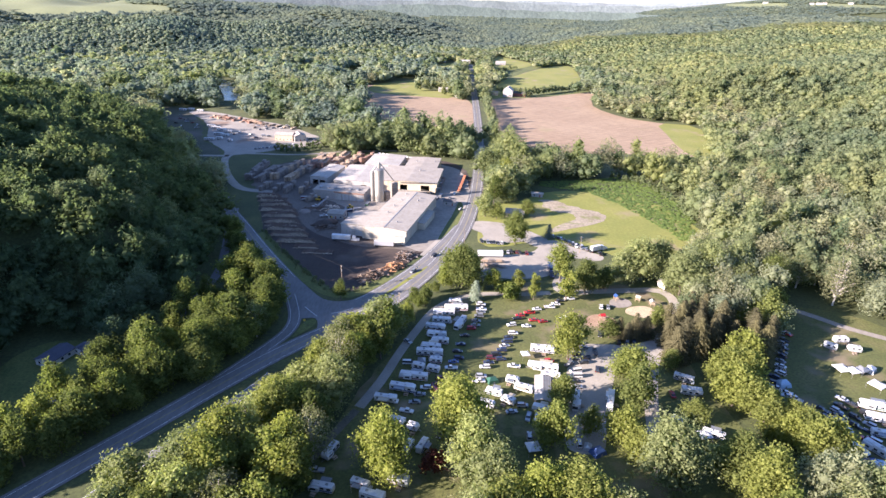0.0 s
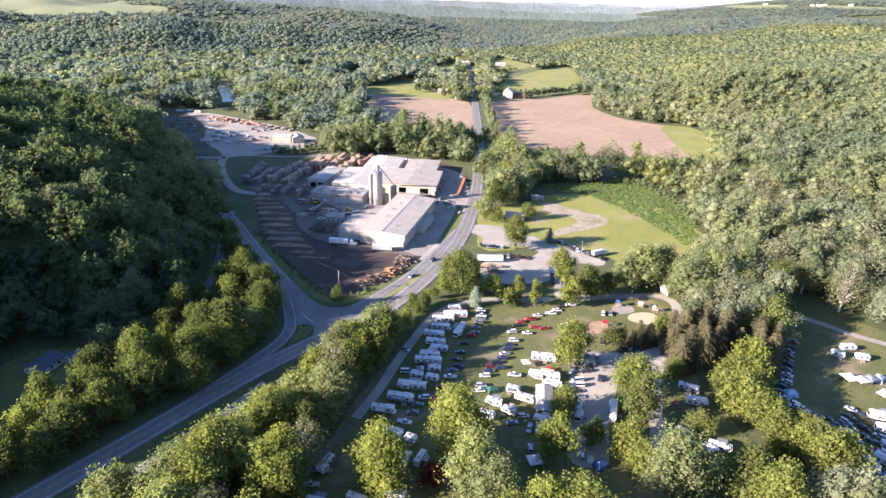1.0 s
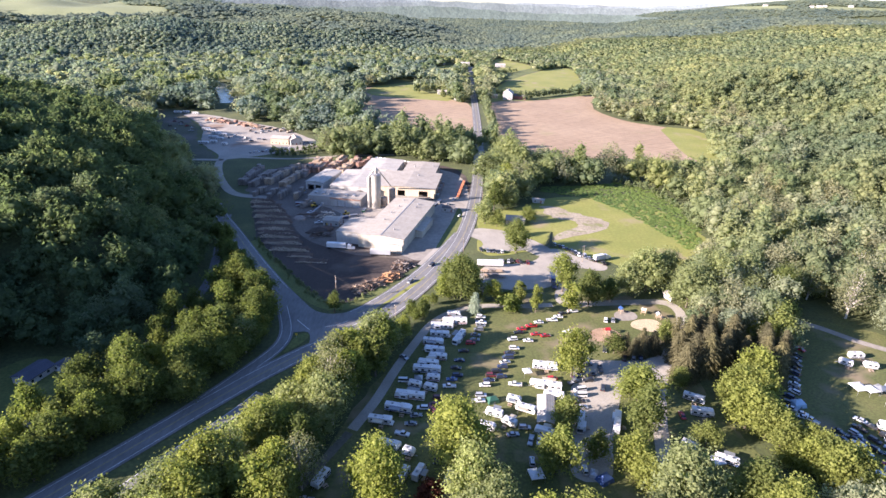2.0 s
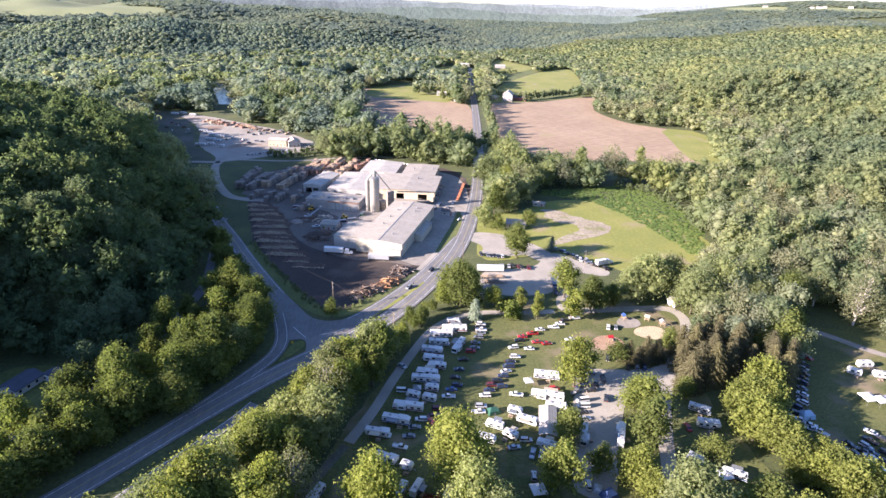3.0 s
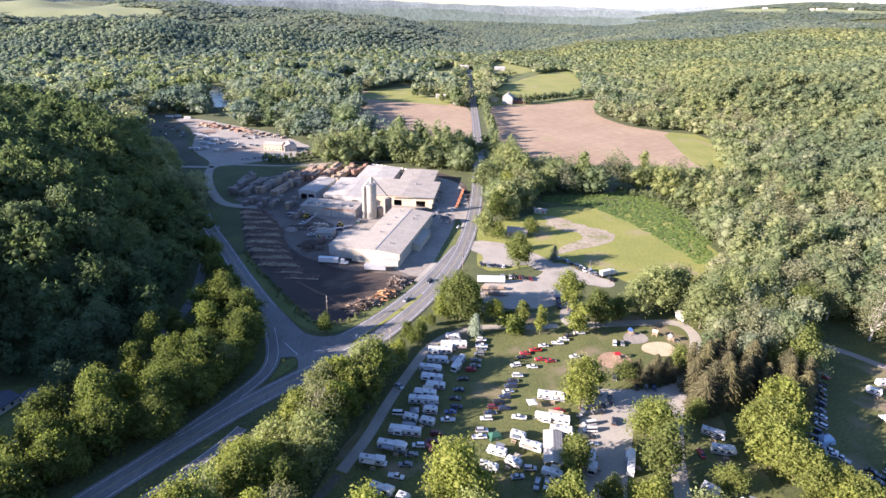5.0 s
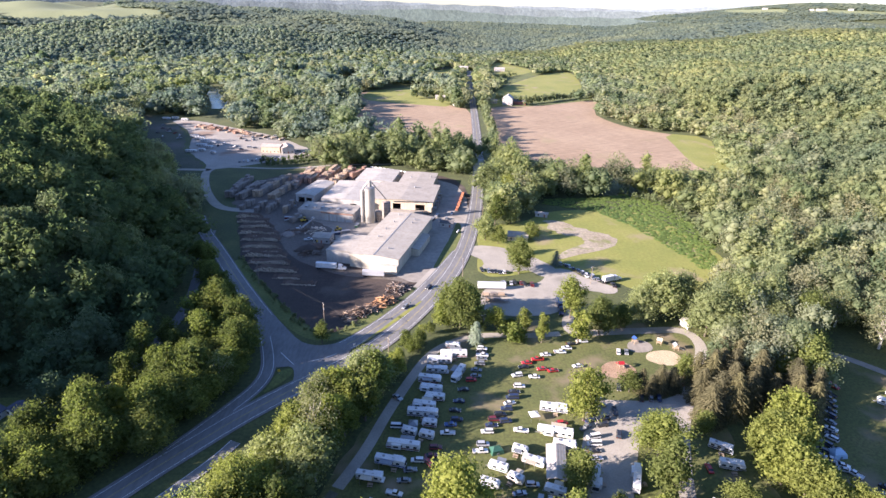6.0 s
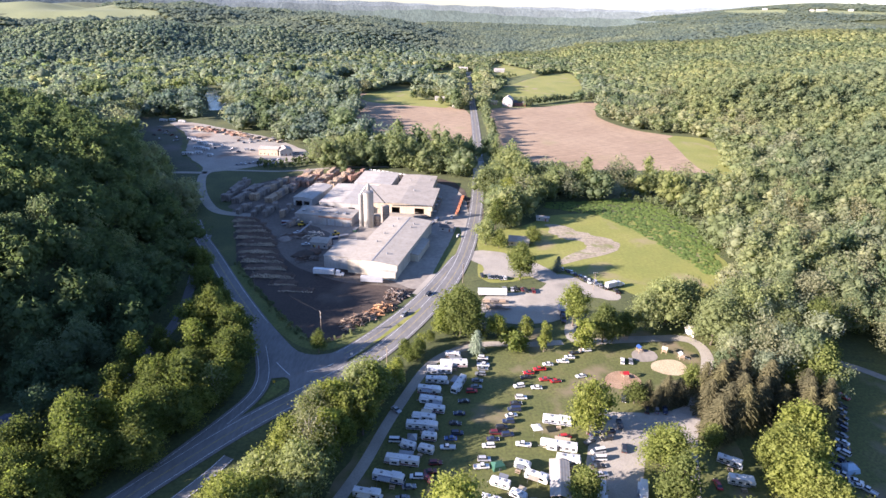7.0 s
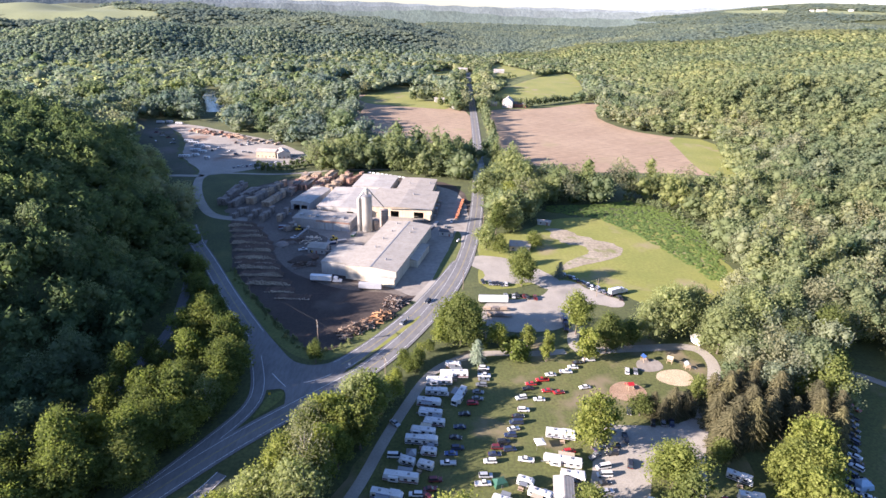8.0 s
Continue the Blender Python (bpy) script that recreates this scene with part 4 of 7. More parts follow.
rng_f = np.random.default_rng(33)
close_t = [crown_template(s, 1700, 0.4, 30, 0.6) for s in (36, 37, 38, 39)]
mid_t = [crown_template(s, 420, 0.66, 18, 0.68) for s in (41, 42, 43, 44)]
mid2_t = [crown_template(s, 230, 0.8, 13, 0.72) for s in (45, 46, 47, 48)]
plume_t = [crown_template(s, 640, 0.56, 26, 0.66, w, h, 2.5) for s, w, h in ((81, 4.6, 15), (82, 5.4, 13), (83, 6.2, 12), (84, 4.4, 17), (85, 6.8, 12))]
plume2_t = [crown_template(s, 230, 0.8, 13, 0.74, w, h, 2.5) for s, w, h in ((86, 5.2, 13), (87, 6.0, 11), (88, 6.8, 10))]
bare_t = [bare_template(s, 700, 0.34, 30) for s in (71, 72, 73)]
bare2_t = [bare_template(s, 160, 0.7, 14) for s in (74, 75)]
far_t = [far_template(s, 44, 1.55) for s in (51, 52, 53, 54, 55)]
far2_t = [far_template(s, 16, 2.3, 4) for s in (56, 57, 58, 59)]
tiny_t = [far_small(s) for s in (61, 62, 63, 64)]
# rings of woods by distance, coarser further off; pale woods on the valley floor
RINGS = ((60, 380, 10.2, 60, 370, close_t, 1.05, 1.45, 1.0, 60), (60, 640, 12.0, 370, 620, mid_t, 1.05, 1.75, 0.86, 60), (300, 1080, 13.4, 620, 1050, mid2_t, 1.15, 2.05, 0.74, 30), (500, 1350, 12.2, 1050, 1320, far_t, 1.25, 1.9, 0.68, 30), (700, 1850, 11.0, 1320, 1800, far2_t, 1.2, 1.65, 0.58, 0), (900, 2650, 12.5, 1800, 2600, tiny_t, 1.1, 2.2, 0.5, 0), (1200, 4150, 17.0, 2600, 4150, tiny_t, 1.5, 2.4, 0.42, 0))
for y0, y1, step, ra, rb, temps, lo, hi, squash, pad in RINGS:
    sx, sy = scatter(-y1, y1, y0, y1, step, rng_f)
    r = np.hypot(sx, sy)
    ok = forest_mask(sx, sy) & ~single(sx, sy) & (r >= ra) & (r < rb) & seen(sx, sy, pad) & ((ra < 2600) | (sx > -0.03 * sy)) & ~((sx > 0.22 * sy) & (sy > 2250) & (sy < 3000))
    sx, sy = sx[ok], sy[ok]
    low = (height(sx, sy) + 7 * noise2(sx, sy, 40, 0.5) < 7) & (np.hypot(sx, sy) < 1700)
    low &= ~((sx < -100) & (sy < 420))
    east = np.where(sx > 60, 0.2, 0.05)
    bare = low & (rng_f.random(len(sx)) < east) & (np.hypot(sx, sy) < 1050)
    if bare.any():
        woods("woods", sx[bare], sy[bare], bare_t if ra < 600 else bare2_t, rng_f, lo * 1.1, hi * 1.1, "half-bare pale trees in the valley woods", squash * 1.1, "forest_bare")
    low &= ~bare
    high = ~low & ~bare
    kind = rng_f.random(len(sx))
    low_t = plume_t if temps is mid_t else plume2_t if temps is mid2_t else temps
    # the river woods stand in large clumps with gaps
    river = low & (sx < 20) & (sy > 600) & (r[ok] > 640)
    keep = river & (rng_f.random(len(sx)) < 0.6 + 0.25 * noise2(sx, sy, 45, 1.9))
    for k0, k1, leaf, label in ((0, 0.56, "forest_far", "river woods with haze greyed into the leaves"), (0.56, 0.82, "forest_green", "deep green clumps of trees along the river"), (0.82, 1.1, "forest_grey", "greyish clumps of trees along the river")):
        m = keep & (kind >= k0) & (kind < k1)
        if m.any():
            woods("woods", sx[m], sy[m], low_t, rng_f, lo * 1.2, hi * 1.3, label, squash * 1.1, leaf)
    low &= ~river
    back = low & (sx < 30) & (sx > -150) & (sy > 560) & (sy < 760) & (kind < 0.7)
    if back.any():
        woods("woods", sx[back], sy[back], low_t, rng_f, lo * 1.05, hi * 1.2, "dark green woods behind the sawmill", squash * 1.1, "forest_green")
    low &= ~back
    pale = low & (sx > 24) & (sx < 190) & (sy > 470) & (sy < 640) & (kind < 0.6)
    if pale.any():
        woods("woods", sx[pale], sy[pale], low_t, rng_f, lo, hi * 1.1, "tall pale green trees beyond the meadow", squash * 1.15, "willow_leaf")
    low &= ~pale
    for k0, k1, leaf, label in ((0, 0.36, "forest_light", "light green woods on the valley floor"), (0.36, 0.68, "forest_grey", "greyish green woods on the valley floor"), (0.68, 1.1, "forest_green", "deep green woods on the valley floor")):
        m = low & (kind >= k0) & (kind < k1)
        if m.any():
            woods("woods", sx[m], sy[m], low_t, rng_f, lo * 0.95, hi * 1.08, label, squash, leaf)
    # far slopes get the leaf colour with haze in it
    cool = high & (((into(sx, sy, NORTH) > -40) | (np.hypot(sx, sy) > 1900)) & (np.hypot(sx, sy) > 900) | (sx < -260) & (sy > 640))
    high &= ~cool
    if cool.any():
        woods("woods", sx[cool], sy[cool], temps, rng_f, lo, hi, "far hillside woods with haze greyed into the leaves", squash, "forest_far")
    # most trees of the west hill take the colour with shade in it
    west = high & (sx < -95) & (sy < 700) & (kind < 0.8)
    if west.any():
        woods("woods", sx[west], sy[west], mid_t if temps is close_t else temps, rng_f, lo * 0.85, hi * 1.22, "steep hill woods with shade put into the green", squash, "forest_shade")
    high &= ~west
    for k0, k1, leaf, label in ((0, 0.5, "forest", "dense green woods on the hillsides"), (0.5, 0.74, "forest_light", "light green trees on the hillsides"), (0.74, 1.1, "forest_green", "deep green trees on the hillsides")):
        m = high & (kind >= k0) & (kind < k1)
        if m.any():
            woods("woods", sx[m], sy[m], temps, rng_f, lo, hi, label, squash, leaf)


def tree_line(pts, step, lo, hi, leaf, label, temps):
    p = np.array(pts, float)
    s = np.concatenate([[0], np.cumsum(np.hypot(*np.diff(p, axis=0).T))])
    u = np.arange(0, s[-1], step)
    x, y = np.interp(u, s, p[:, 0]) + rng_f.uniform(-2, 2, len(u)), np.interp(u, s, p[:, 1]) + rng_f.uniform(-2, 2, len(u))
    woods("hedge", x, y, temps, rng_f, lo, hi, label, 1.0, leaf)


tree_line([(112, 958), (125, 963), (155, 985), (198, 1022), (243, 1056), (262, 1072)], 5.5, 0.55, 1.0, "forest", "hedge between a field and a meadow", mid2_t)
tree_line([(72, 1120), (92, 1230), (150, 1340)], 7, 0.45, 0.8, "forest", "hedge beside a far meadow", mid2_t)
tree_line([(56, 1010), (62, 1120)], 7, 0.7, 1.1, "forest", "trees beside the highway", mid2_t)
tree_line([(55, 940), (57, 890), (55, 804), (57, 717), (52, 671), (57, 640)], 7, 0.6, 1.15, "forest", "bushes along the highway verge", mid2_t)
tree_line([(82, 972), (112, 978)], 7, 0.5, 0.9, "forest", "trees behind the barn", mid2_t)
tree_line([(124, 948), (132, 956)], 5, 0.6, 0.9, "forest", "trees beside the barn", mid2_t)
tree_line([(20, 905), (10, 940), (24, 960), (-8, 940)], 7, 0.7, 1.1, "forest", "trees round a farmhouse", mid2_t)
tree_line([(-50, 985), (-20, 1000), (10, 990), (30, 1010)], 7, 0.8, 1.2, "forest", "trees beyond the field", mid2_t)
tree_line([(150, 512), (174, 490), (184, 440), (180, 400)], 5, 0.3, 0.6, "forest_green", "low green brush at the meadow edge", mid2_t)
tree_line([(-172, 578), (-155, 582), (-136, 592), (-124, 600)], 3.5, 0.3, 0.5, "forest_shade", "dark hedge beside the gravel lot", mid2_t)
tree_line([(-164, 570), (-142, 574), (-128, 586)], 4, 0.25, 0.45, "forest_shade", "dark hedge beside the gravel lot", mid2_t)
tree_line([(-119, 362), (-102, 335), (-83, 308), (-68, 289), (-59, 281), (-51, 279), (-44, 283), (-37, 293)], 1.5, 0.07, 0.22, "forest", "low weeds along the road verge", mid2_t)

bx, by = rng_f.uniform(76, 200, 7000), rng_f.uniform(350, 525, 7000)
ok = inside(bx, by, [(80, 482), (118, 468), (136, 440), (146, 416), (153, 394), (160, 366), (170, 366), (184, 405), (188, 470), (176, 498), (150, 514), (120, 500), (84, 494)])
woods("brush", bx[ok], by[ok], tiny_t, rng_f, 0.16, 0.34, "low bright green brush beside the meadow", 0.32, "brush")
# backdrop ridges beyond the farthest woods; haze is painted into their tones
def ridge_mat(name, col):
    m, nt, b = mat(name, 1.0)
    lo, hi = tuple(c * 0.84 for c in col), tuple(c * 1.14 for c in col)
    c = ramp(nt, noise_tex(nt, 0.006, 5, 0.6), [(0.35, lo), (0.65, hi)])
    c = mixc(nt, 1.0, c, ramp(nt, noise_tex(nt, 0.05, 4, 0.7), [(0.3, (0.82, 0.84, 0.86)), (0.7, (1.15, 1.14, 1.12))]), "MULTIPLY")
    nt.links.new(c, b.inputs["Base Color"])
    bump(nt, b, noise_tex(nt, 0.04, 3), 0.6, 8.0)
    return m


# each farther ridge is paler and bluer, as haze would make it
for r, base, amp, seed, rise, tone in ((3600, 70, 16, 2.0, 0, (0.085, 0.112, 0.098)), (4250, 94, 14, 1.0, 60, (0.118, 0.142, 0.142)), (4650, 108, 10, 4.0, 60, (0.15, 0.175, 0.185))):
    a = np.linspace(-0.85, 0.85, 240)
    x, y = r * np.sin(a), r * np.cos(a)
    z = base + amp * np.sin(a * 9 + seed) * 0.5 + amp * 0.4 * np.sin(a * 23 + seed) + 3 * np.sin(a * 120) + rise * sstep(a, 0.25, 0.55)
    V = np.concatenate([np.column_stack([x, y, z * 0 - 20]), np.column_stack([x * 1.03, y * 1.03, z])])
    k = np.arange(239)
    tagged(new("backdrop", np_mesh("backdrop", V, np.stack([k, k + 1, k + 241, k + 240], -1), ridge_mat("far ridge", tone), True)), "backdrop ridge with blue haze painted into its colour", "hills", kind="structure")

# ---- materials of built things ----


def plain(name, col, rough=0.6, metal=0.0, var=0.15, scale=0.8, stretch=None, clear=0.0):
    m, nt, b = mat(name, rough, metal)
    lo, hi = tuple(c * (1 - var) for c in col), tuple(min(1.0, c * (1 + var)) for c in col)
    big = ramp(nt, noise_tex(nt, scale * 0.2, 4, 0.6), [(0.3, lo), (0.7, hi)])
    fine = ramp(nt, noise_tex(nt, scale * 3, 3, 0.6, stretch), [(0.3, (0.85, 0.85, 0.85)), (0.7, (1.1, 1.1, 1.1))])
    nt.links.new(mixc(nt, 1.0, big, fine, "MULTIPLY"), b.inputs["Base Color"])
    b.inputs["Coat Weight"].default_value = clear
    return m


def ribbed(name, col, period, axis, rough=0.5, metal=0.0, var=0.12):
    """Sheet metal with ribs along one axis of the thing."""
    m, nt, b = mat(name, rough, metal)
    c = ramp(nt, noise_tex(nt, 0.12, 4, 0.6), [(0.3, tuple(v * (1 - var) for v in col)), (0.7, tuple(min(1, v * (1 + var)) for v in col))])
    stain = ramp(nt, noise_tex(nt, 0.5, 5, 0.65, (1, 1, 0.15, 0)), [(0.45, (1, 1, 1)), (0.75, (0.78, 0.74, 0.68))])
    nt.links.new(mixc(nt, 1.0, c, stain, "MULTIPLY"), b.inputs["Base Color"])
    w = nt.nodes.new("ShaderNodeTexWave")
    w.bands_direction = axis
    w.inputs["Scale"].default_value = 0.314 / period
    g = nt.nodes.new("ShaderNodeTexCoord")
    nt.links.new(g.outputs["Object"], w.inputs["Vector"])
    bump(nt, b, w.outputs["Fac"], 0.35, 0.06)
    return m


M["roof_grey"] = ribbed("grey metal roof", (0.325, 0.295, 0.25), 1.0, "X", 0.75)
M["roof_taupe"] = ribbed("taupe metal roof", (0.31, 0.28, 0.24), 1.0, "X", 0.75)
M["roof_white"] = ribbed("white metal roof", (0.37, 0.345, 0.31), 1.0, "X", 0.75)
M["roof_tan"] = ribbed("tan metal roof", (0.42, 0.35, 0.3), 1.0, "X")
M["roof_dark"] = plain("dark shingles", (0.10, 0.095, 0.095), 0.9)
M["roof_blue"] = plain("slate blue shingles", (0.075, 0.08, 0.105), 0.9)
M["wall_cream"] = ribbed("cream metal siding", (0.47, 0.425, 0.34), 0.9, "X")
M["wall_white"] = ribbed("white metal siding", (0.41, 0.395, 0.37), 0.9, "X")
M["wall_tan"] = ribbed("tan siding", (0.48, 0.4, 0.29), 0.9, "X")
M["wall_red"] = plain("faded red boards", (0.25, 0.09, 0.07), 0.85)
M["block"] = plain("grey block wall", (0.33, 0.31, 0.285), 0.9)
M["silo_metal"] = ribbed("galvanised silo steel", (0.3, 0.285, 0.255), 1.1, "Z", 0.6, 0.1)
M["dark"] = plain("near-black for shaded openings and machines", (0.02, 0.02, 0.022), 0.9)
M["steel"] = plain("dull steel", (0.3, 0.3, 0.3), 0.5, 0.6)
M["tyre"] = plain("tyre rubber", (0.02, 0.02, 0.02), 0.9)
M["glass"] = plain("tinted window glass", (0.025, 0.03, 0.035), 0.08, 0.0, 0.1, clear=0.3)
M["lamp_glass"] = plain("lamp lens", (0.75, 0.75, 0.7), 0.15)
M["tail"] = plain("red lens", (0.3, 0.01, 0.01), 0.2)
M["wood_pale"] = plain("fresh sawn lumber", (0.37, 0.275, 0.19), 0.85, 0, 0.25, 1.5)
M["wood_grey"] = plain("weathered lumber", (0.22, 0.186, 0.16), 0.9, 0, 0.3, 1.5)
M["wood_red"] = plain("reddish sawn lumber", (0.28, 0.165, 0.12), 0.85, 0, 0.25, 1.5)
M["log_bark"] = plain("log bark", (0.115, 0.075, 0.054), 0.95, 0, 0.35, 1.2)
M["log_end"] = plain("cut log end", (0.8, 0.66, 0.5), 0.9, 0, 0.25, 1.2)
M["log_fresh"] = plain("peeled log", (0.50, 0.27, 0.13), 0.9, 0, 0.35, 0.6)
M["orange"] = plain("orange paint", (0.42, 0.15, 0.07), 0.7, 0, 0.3)
M["concrete_pale"] = plain("pale worn concrete", (0.4, 0.38, 0.35), 0.9, 0, 0.2)
M["pole"] = plain("weathered pole wood", (0.2, 0.16, 0.12), 0.95)
M["loader"] = plain("yellow machine paint", (0.55, 0.36, 0.04), 0.5)
M["white_paint"] = plain("white paint", (0.6, 0.6, 0.59), 0.4, 0, 0.06, clear=0.3)
M["rv_roof"] = plain("white camper roof", (0.55, 0.55, 0.54), 0.55, 0, 0.1)
M["sand"] = ground_mat("play sand", [(0.3, (0.42, 0.33, 0.2)), (0.7, (0.5, 0.41, 0.27))], 0.2, 2)
M["clay"] = ground_mat("brown mulch", [(0.3, (0.26, 0.165, 0.1)), (0.7, (0.35, 0.24, 0.155))], 0.2, 2)
PAINT = {"white": (0.6, 0.6, 0.595), "silver": (0.42, 0.43, 0.45), "grey": (0.17, 0.18, 0.19), "black": (0.02, 0.02, 0.023), "red": (0.36, 0.02, 0.022), "blue": (0.03, 0.07, 0.2), "maroon": (0.12, 0.018, 0.022), "green": (0.03, 0.09, 0.06), "tan": (0.42, 0.36, 0.26), "navy": (0.02, 0.03, 0.07), "skyblue": (0.32, 0.45, 0.58), "orange": (0.6, 0.16, 0.05), "purple": (0.06, 0.03, 0.09)}
for k, c in PAINT.items():
    M["paint_" + k] = plain(k + " car paint", c, 0.35, 0.2 if k == "silver" else 0.0, 0.05, clear=0.5)


def box(bm, x0, y0, z0, x1, y1, z1):
    v = [bm.verts.new((x, y, z)) for z in (z0, z1) for x, y in ((x0, y0), (x1, y0), (x1, y1), (x0, y1))]
    for f in ((3, 2, 1, 0), (4, 5, 6, 7), (0, 1, 5, 4), (1, 2, 6, 5), (2, 3, 7, 6), (3, 0, 4, 7)):
        bm.faces.new([v[k] for k in f])
    return v


def bm_box(*a, bevel=0.0):
    bm = bmesh.new()
    box(bm, *a)
    if bevel:
        bmesh.ops.bevel(bm, geom=bm.edges[:], offset=bevel, segments=2, affect="EDGES", profile=0.6)
    return bm


def prism(profile, y0, y1, inset=0.0, top=None):
    """A side outline (x, z) drawn out across y; points above top lean in by inset."""
    bm = bmesh.new()
    a, b = [], []
    for x, z in profile:
        k = inset if top is not None and z > top else 0.0
        a.append(bm.verts.new((x, y0 + k, z)))
        b.append(bm.verts.new((x, y1 - k, z)))
    bm.faces.new(a)
    bm.faces.new(b[::-1])
    n = len(a)
    for k in range(n):
        bm.faces.new((a[k], b[k], b[(k + 1) % n], a[(k + 1) % n]))
    bmesh.ops.recalc_face_normals(bm, faces=bm.faces)
    return bm


def cyl(bm, r, z0, z1, x=0.0, y=0.0, sides=16, r1=None, caps=True):
    r1 = r if r1 is None else r1
    a = [bm.verts.new((x + r * math.cos(2 * math.pi * k / sides), y + r * math.sin(2 * math.pi * k / sides), z0)) for k in range(sides)]
    b = [bm.verts.new((x + r1 * math.cos(2 * math.pi * k / sides), y + r1 * math.sin(2 * math.pi * k / sides), z1)) for k in range(sides)]
    for k in range(sides):
        bm.faces.new((a[k], a[(k + 1) % sides], b[(k + 1) % sides], b[k]))
    if caps:
        bm.faces.new(a[::-1])
        bm.faces.new(b)


def rod(bm, p, q, r, sides=6):
    limb(bm, [p, tuple((Vector(p) + Vector(q)) / 2), q], r, r, sides)


def at(ob, x, y, z=0.0, rz=0.0):
    ob.matrix_basis = pose(x, y, z, 0, 0, rz)
    return ob


# ---- vehicles ----
def wheel_mesh(r, w):
    bm = bmesh.new()
    cyl(bm, r, -w / 2, w / 2, sides=12)
    cyl(bm, r * 0.6, w / 2, w / 2 + 0.03, sides=10)
    bmesh.ops.rotate(bm, verts=bm.verts, cent=(0, 0, 0), matrix=Matrix.Rotation(radians(90), 3, "X"))
    me = bpy.data.meshes.new("wheel")
    bm.to_mesh(me)
    bm.free()
    me.materials.append(M["tyre"])
    return me


WHEEL, BIG_WHEEL = wheel_mesh(0.34, 0.22), wheel_mesh(0.48, 0.28)


def wheels(root, xs, half, big=False):
    for x in xs:
        for s in (-1, 1):
            w = part("wheel", BIG_WHEEL if big else WHEEL, None, root)
            w.location = (x, s * half, 0.48 if big else 0.34)


def car_body(style, colour):
    c = M["paint_" + colour]
    word = {"sedan": "sedan", "suv": "sport utility car", "pickup": "pickup truck", "van": "passenger van"}[style]
    root = tagged(new("pickup_truck" if style == "pickup" else "van" if style == "van" else "car"), f"{colour} {word} parked on the ground", "van" if style == "van" else "truck" if style == "pickup" else "car")
    if style == "sedan":
        low = [(-2.3, 0.3), (2.3, 0.3), (2.35, 0.6), (2.2, 0.78), (1.1, 0.92), (-1.6, 0.95), (-2.25, 0.9), (-2.35, 0.6)]
        cab, roof = [(1.05, 0.92), (0.35, 1.4), (-0.95, 1.42), (-1.7, 0.95)], (-0.95, 0.38, 1.40)
    elif style == "suv":
        low = [(-2.3, 0.38), (2.3, 0.38), (2.35, 0.75), (2.25, 0.98), (1.15, 1.08), (-2.3, 1.1), (-2.35, 0.7)]
        cab, roof = [(1.2, 1.08), (0.55, 1.68), (-1.95, 1.72), (-2.28, 1.1)], (-1.95, 0.58, 1.69)
    elif style == "pickup":
        low = [(-2.8, 0.45), (2.7, 0.45), (2.75, 0.8), (2.65, 1.05), (1.5, 1.15), (-0.6, 1.15), (-0.62, 0.75), (-2.7, 0.75), (-2.72, 1.12), (-2.82, 1.12)]
        cab, roof = [(1.45, 1.12), (0.85, 1.78), (-0.35, 1.8), (-0.6, 1.12)], (-0.38, 0.88, 1.77)
    else:
        low = [(-2.6, 0.35), (2.6, 0.35), (2.7, 0.7), (2.5, 1.0), (1.6, 1.12), (-2.62, 1.14)]
        cab, roof = [(2.0, 1.1), (1.2, 1.95), (-2.45, 2.0), (-2.6, 1.12)], (-2.45, 1.24, 1.97)
    bm = prism(low, -0.9, 0.9)
    bmesh.ops.bevel(bm, geom=bm.edges[:], offset=0.06, segments=1, affect="EDGES")
    part("body", bm, c, root)
    part("cabin_glass", prism(cab, -0.84, 0.84, 0.14, 1.2), M["glass"], root, "dark tinted windows")
    part("roof", bm_box(roof[0], -0.68, roof[2] - 0.01, roof[1], 0.68, roof[2] + 0.07, bevel=0.03), c, root)
    if style == "pickup":
        for s in (-0.88, 0.80):
            part("bed_side", bm_box(-2.72, s, 0.74, -0.6, s + 0.08, 1.12), c, root)
    x0, x1 = low[0][0], low[1][0]
    for s in (-0.62, 0.62):
        part("headlight", bm_box(x1 - 0.08, s - 0.2, 0.62, x1 + 0.07, s + 0.2, 0.78), M["lamp_glass"], root, "clear headlight")
        part("tail_light", bm_box(x0 - 0.06, s - 0.14, 0.65, x0 + 0.06, s + 0.14, 0.85), M["tail"], root, "red tail light")
    wheels(root, (x0 + 0.95, x1 - 0.9), 0.82)
    return root


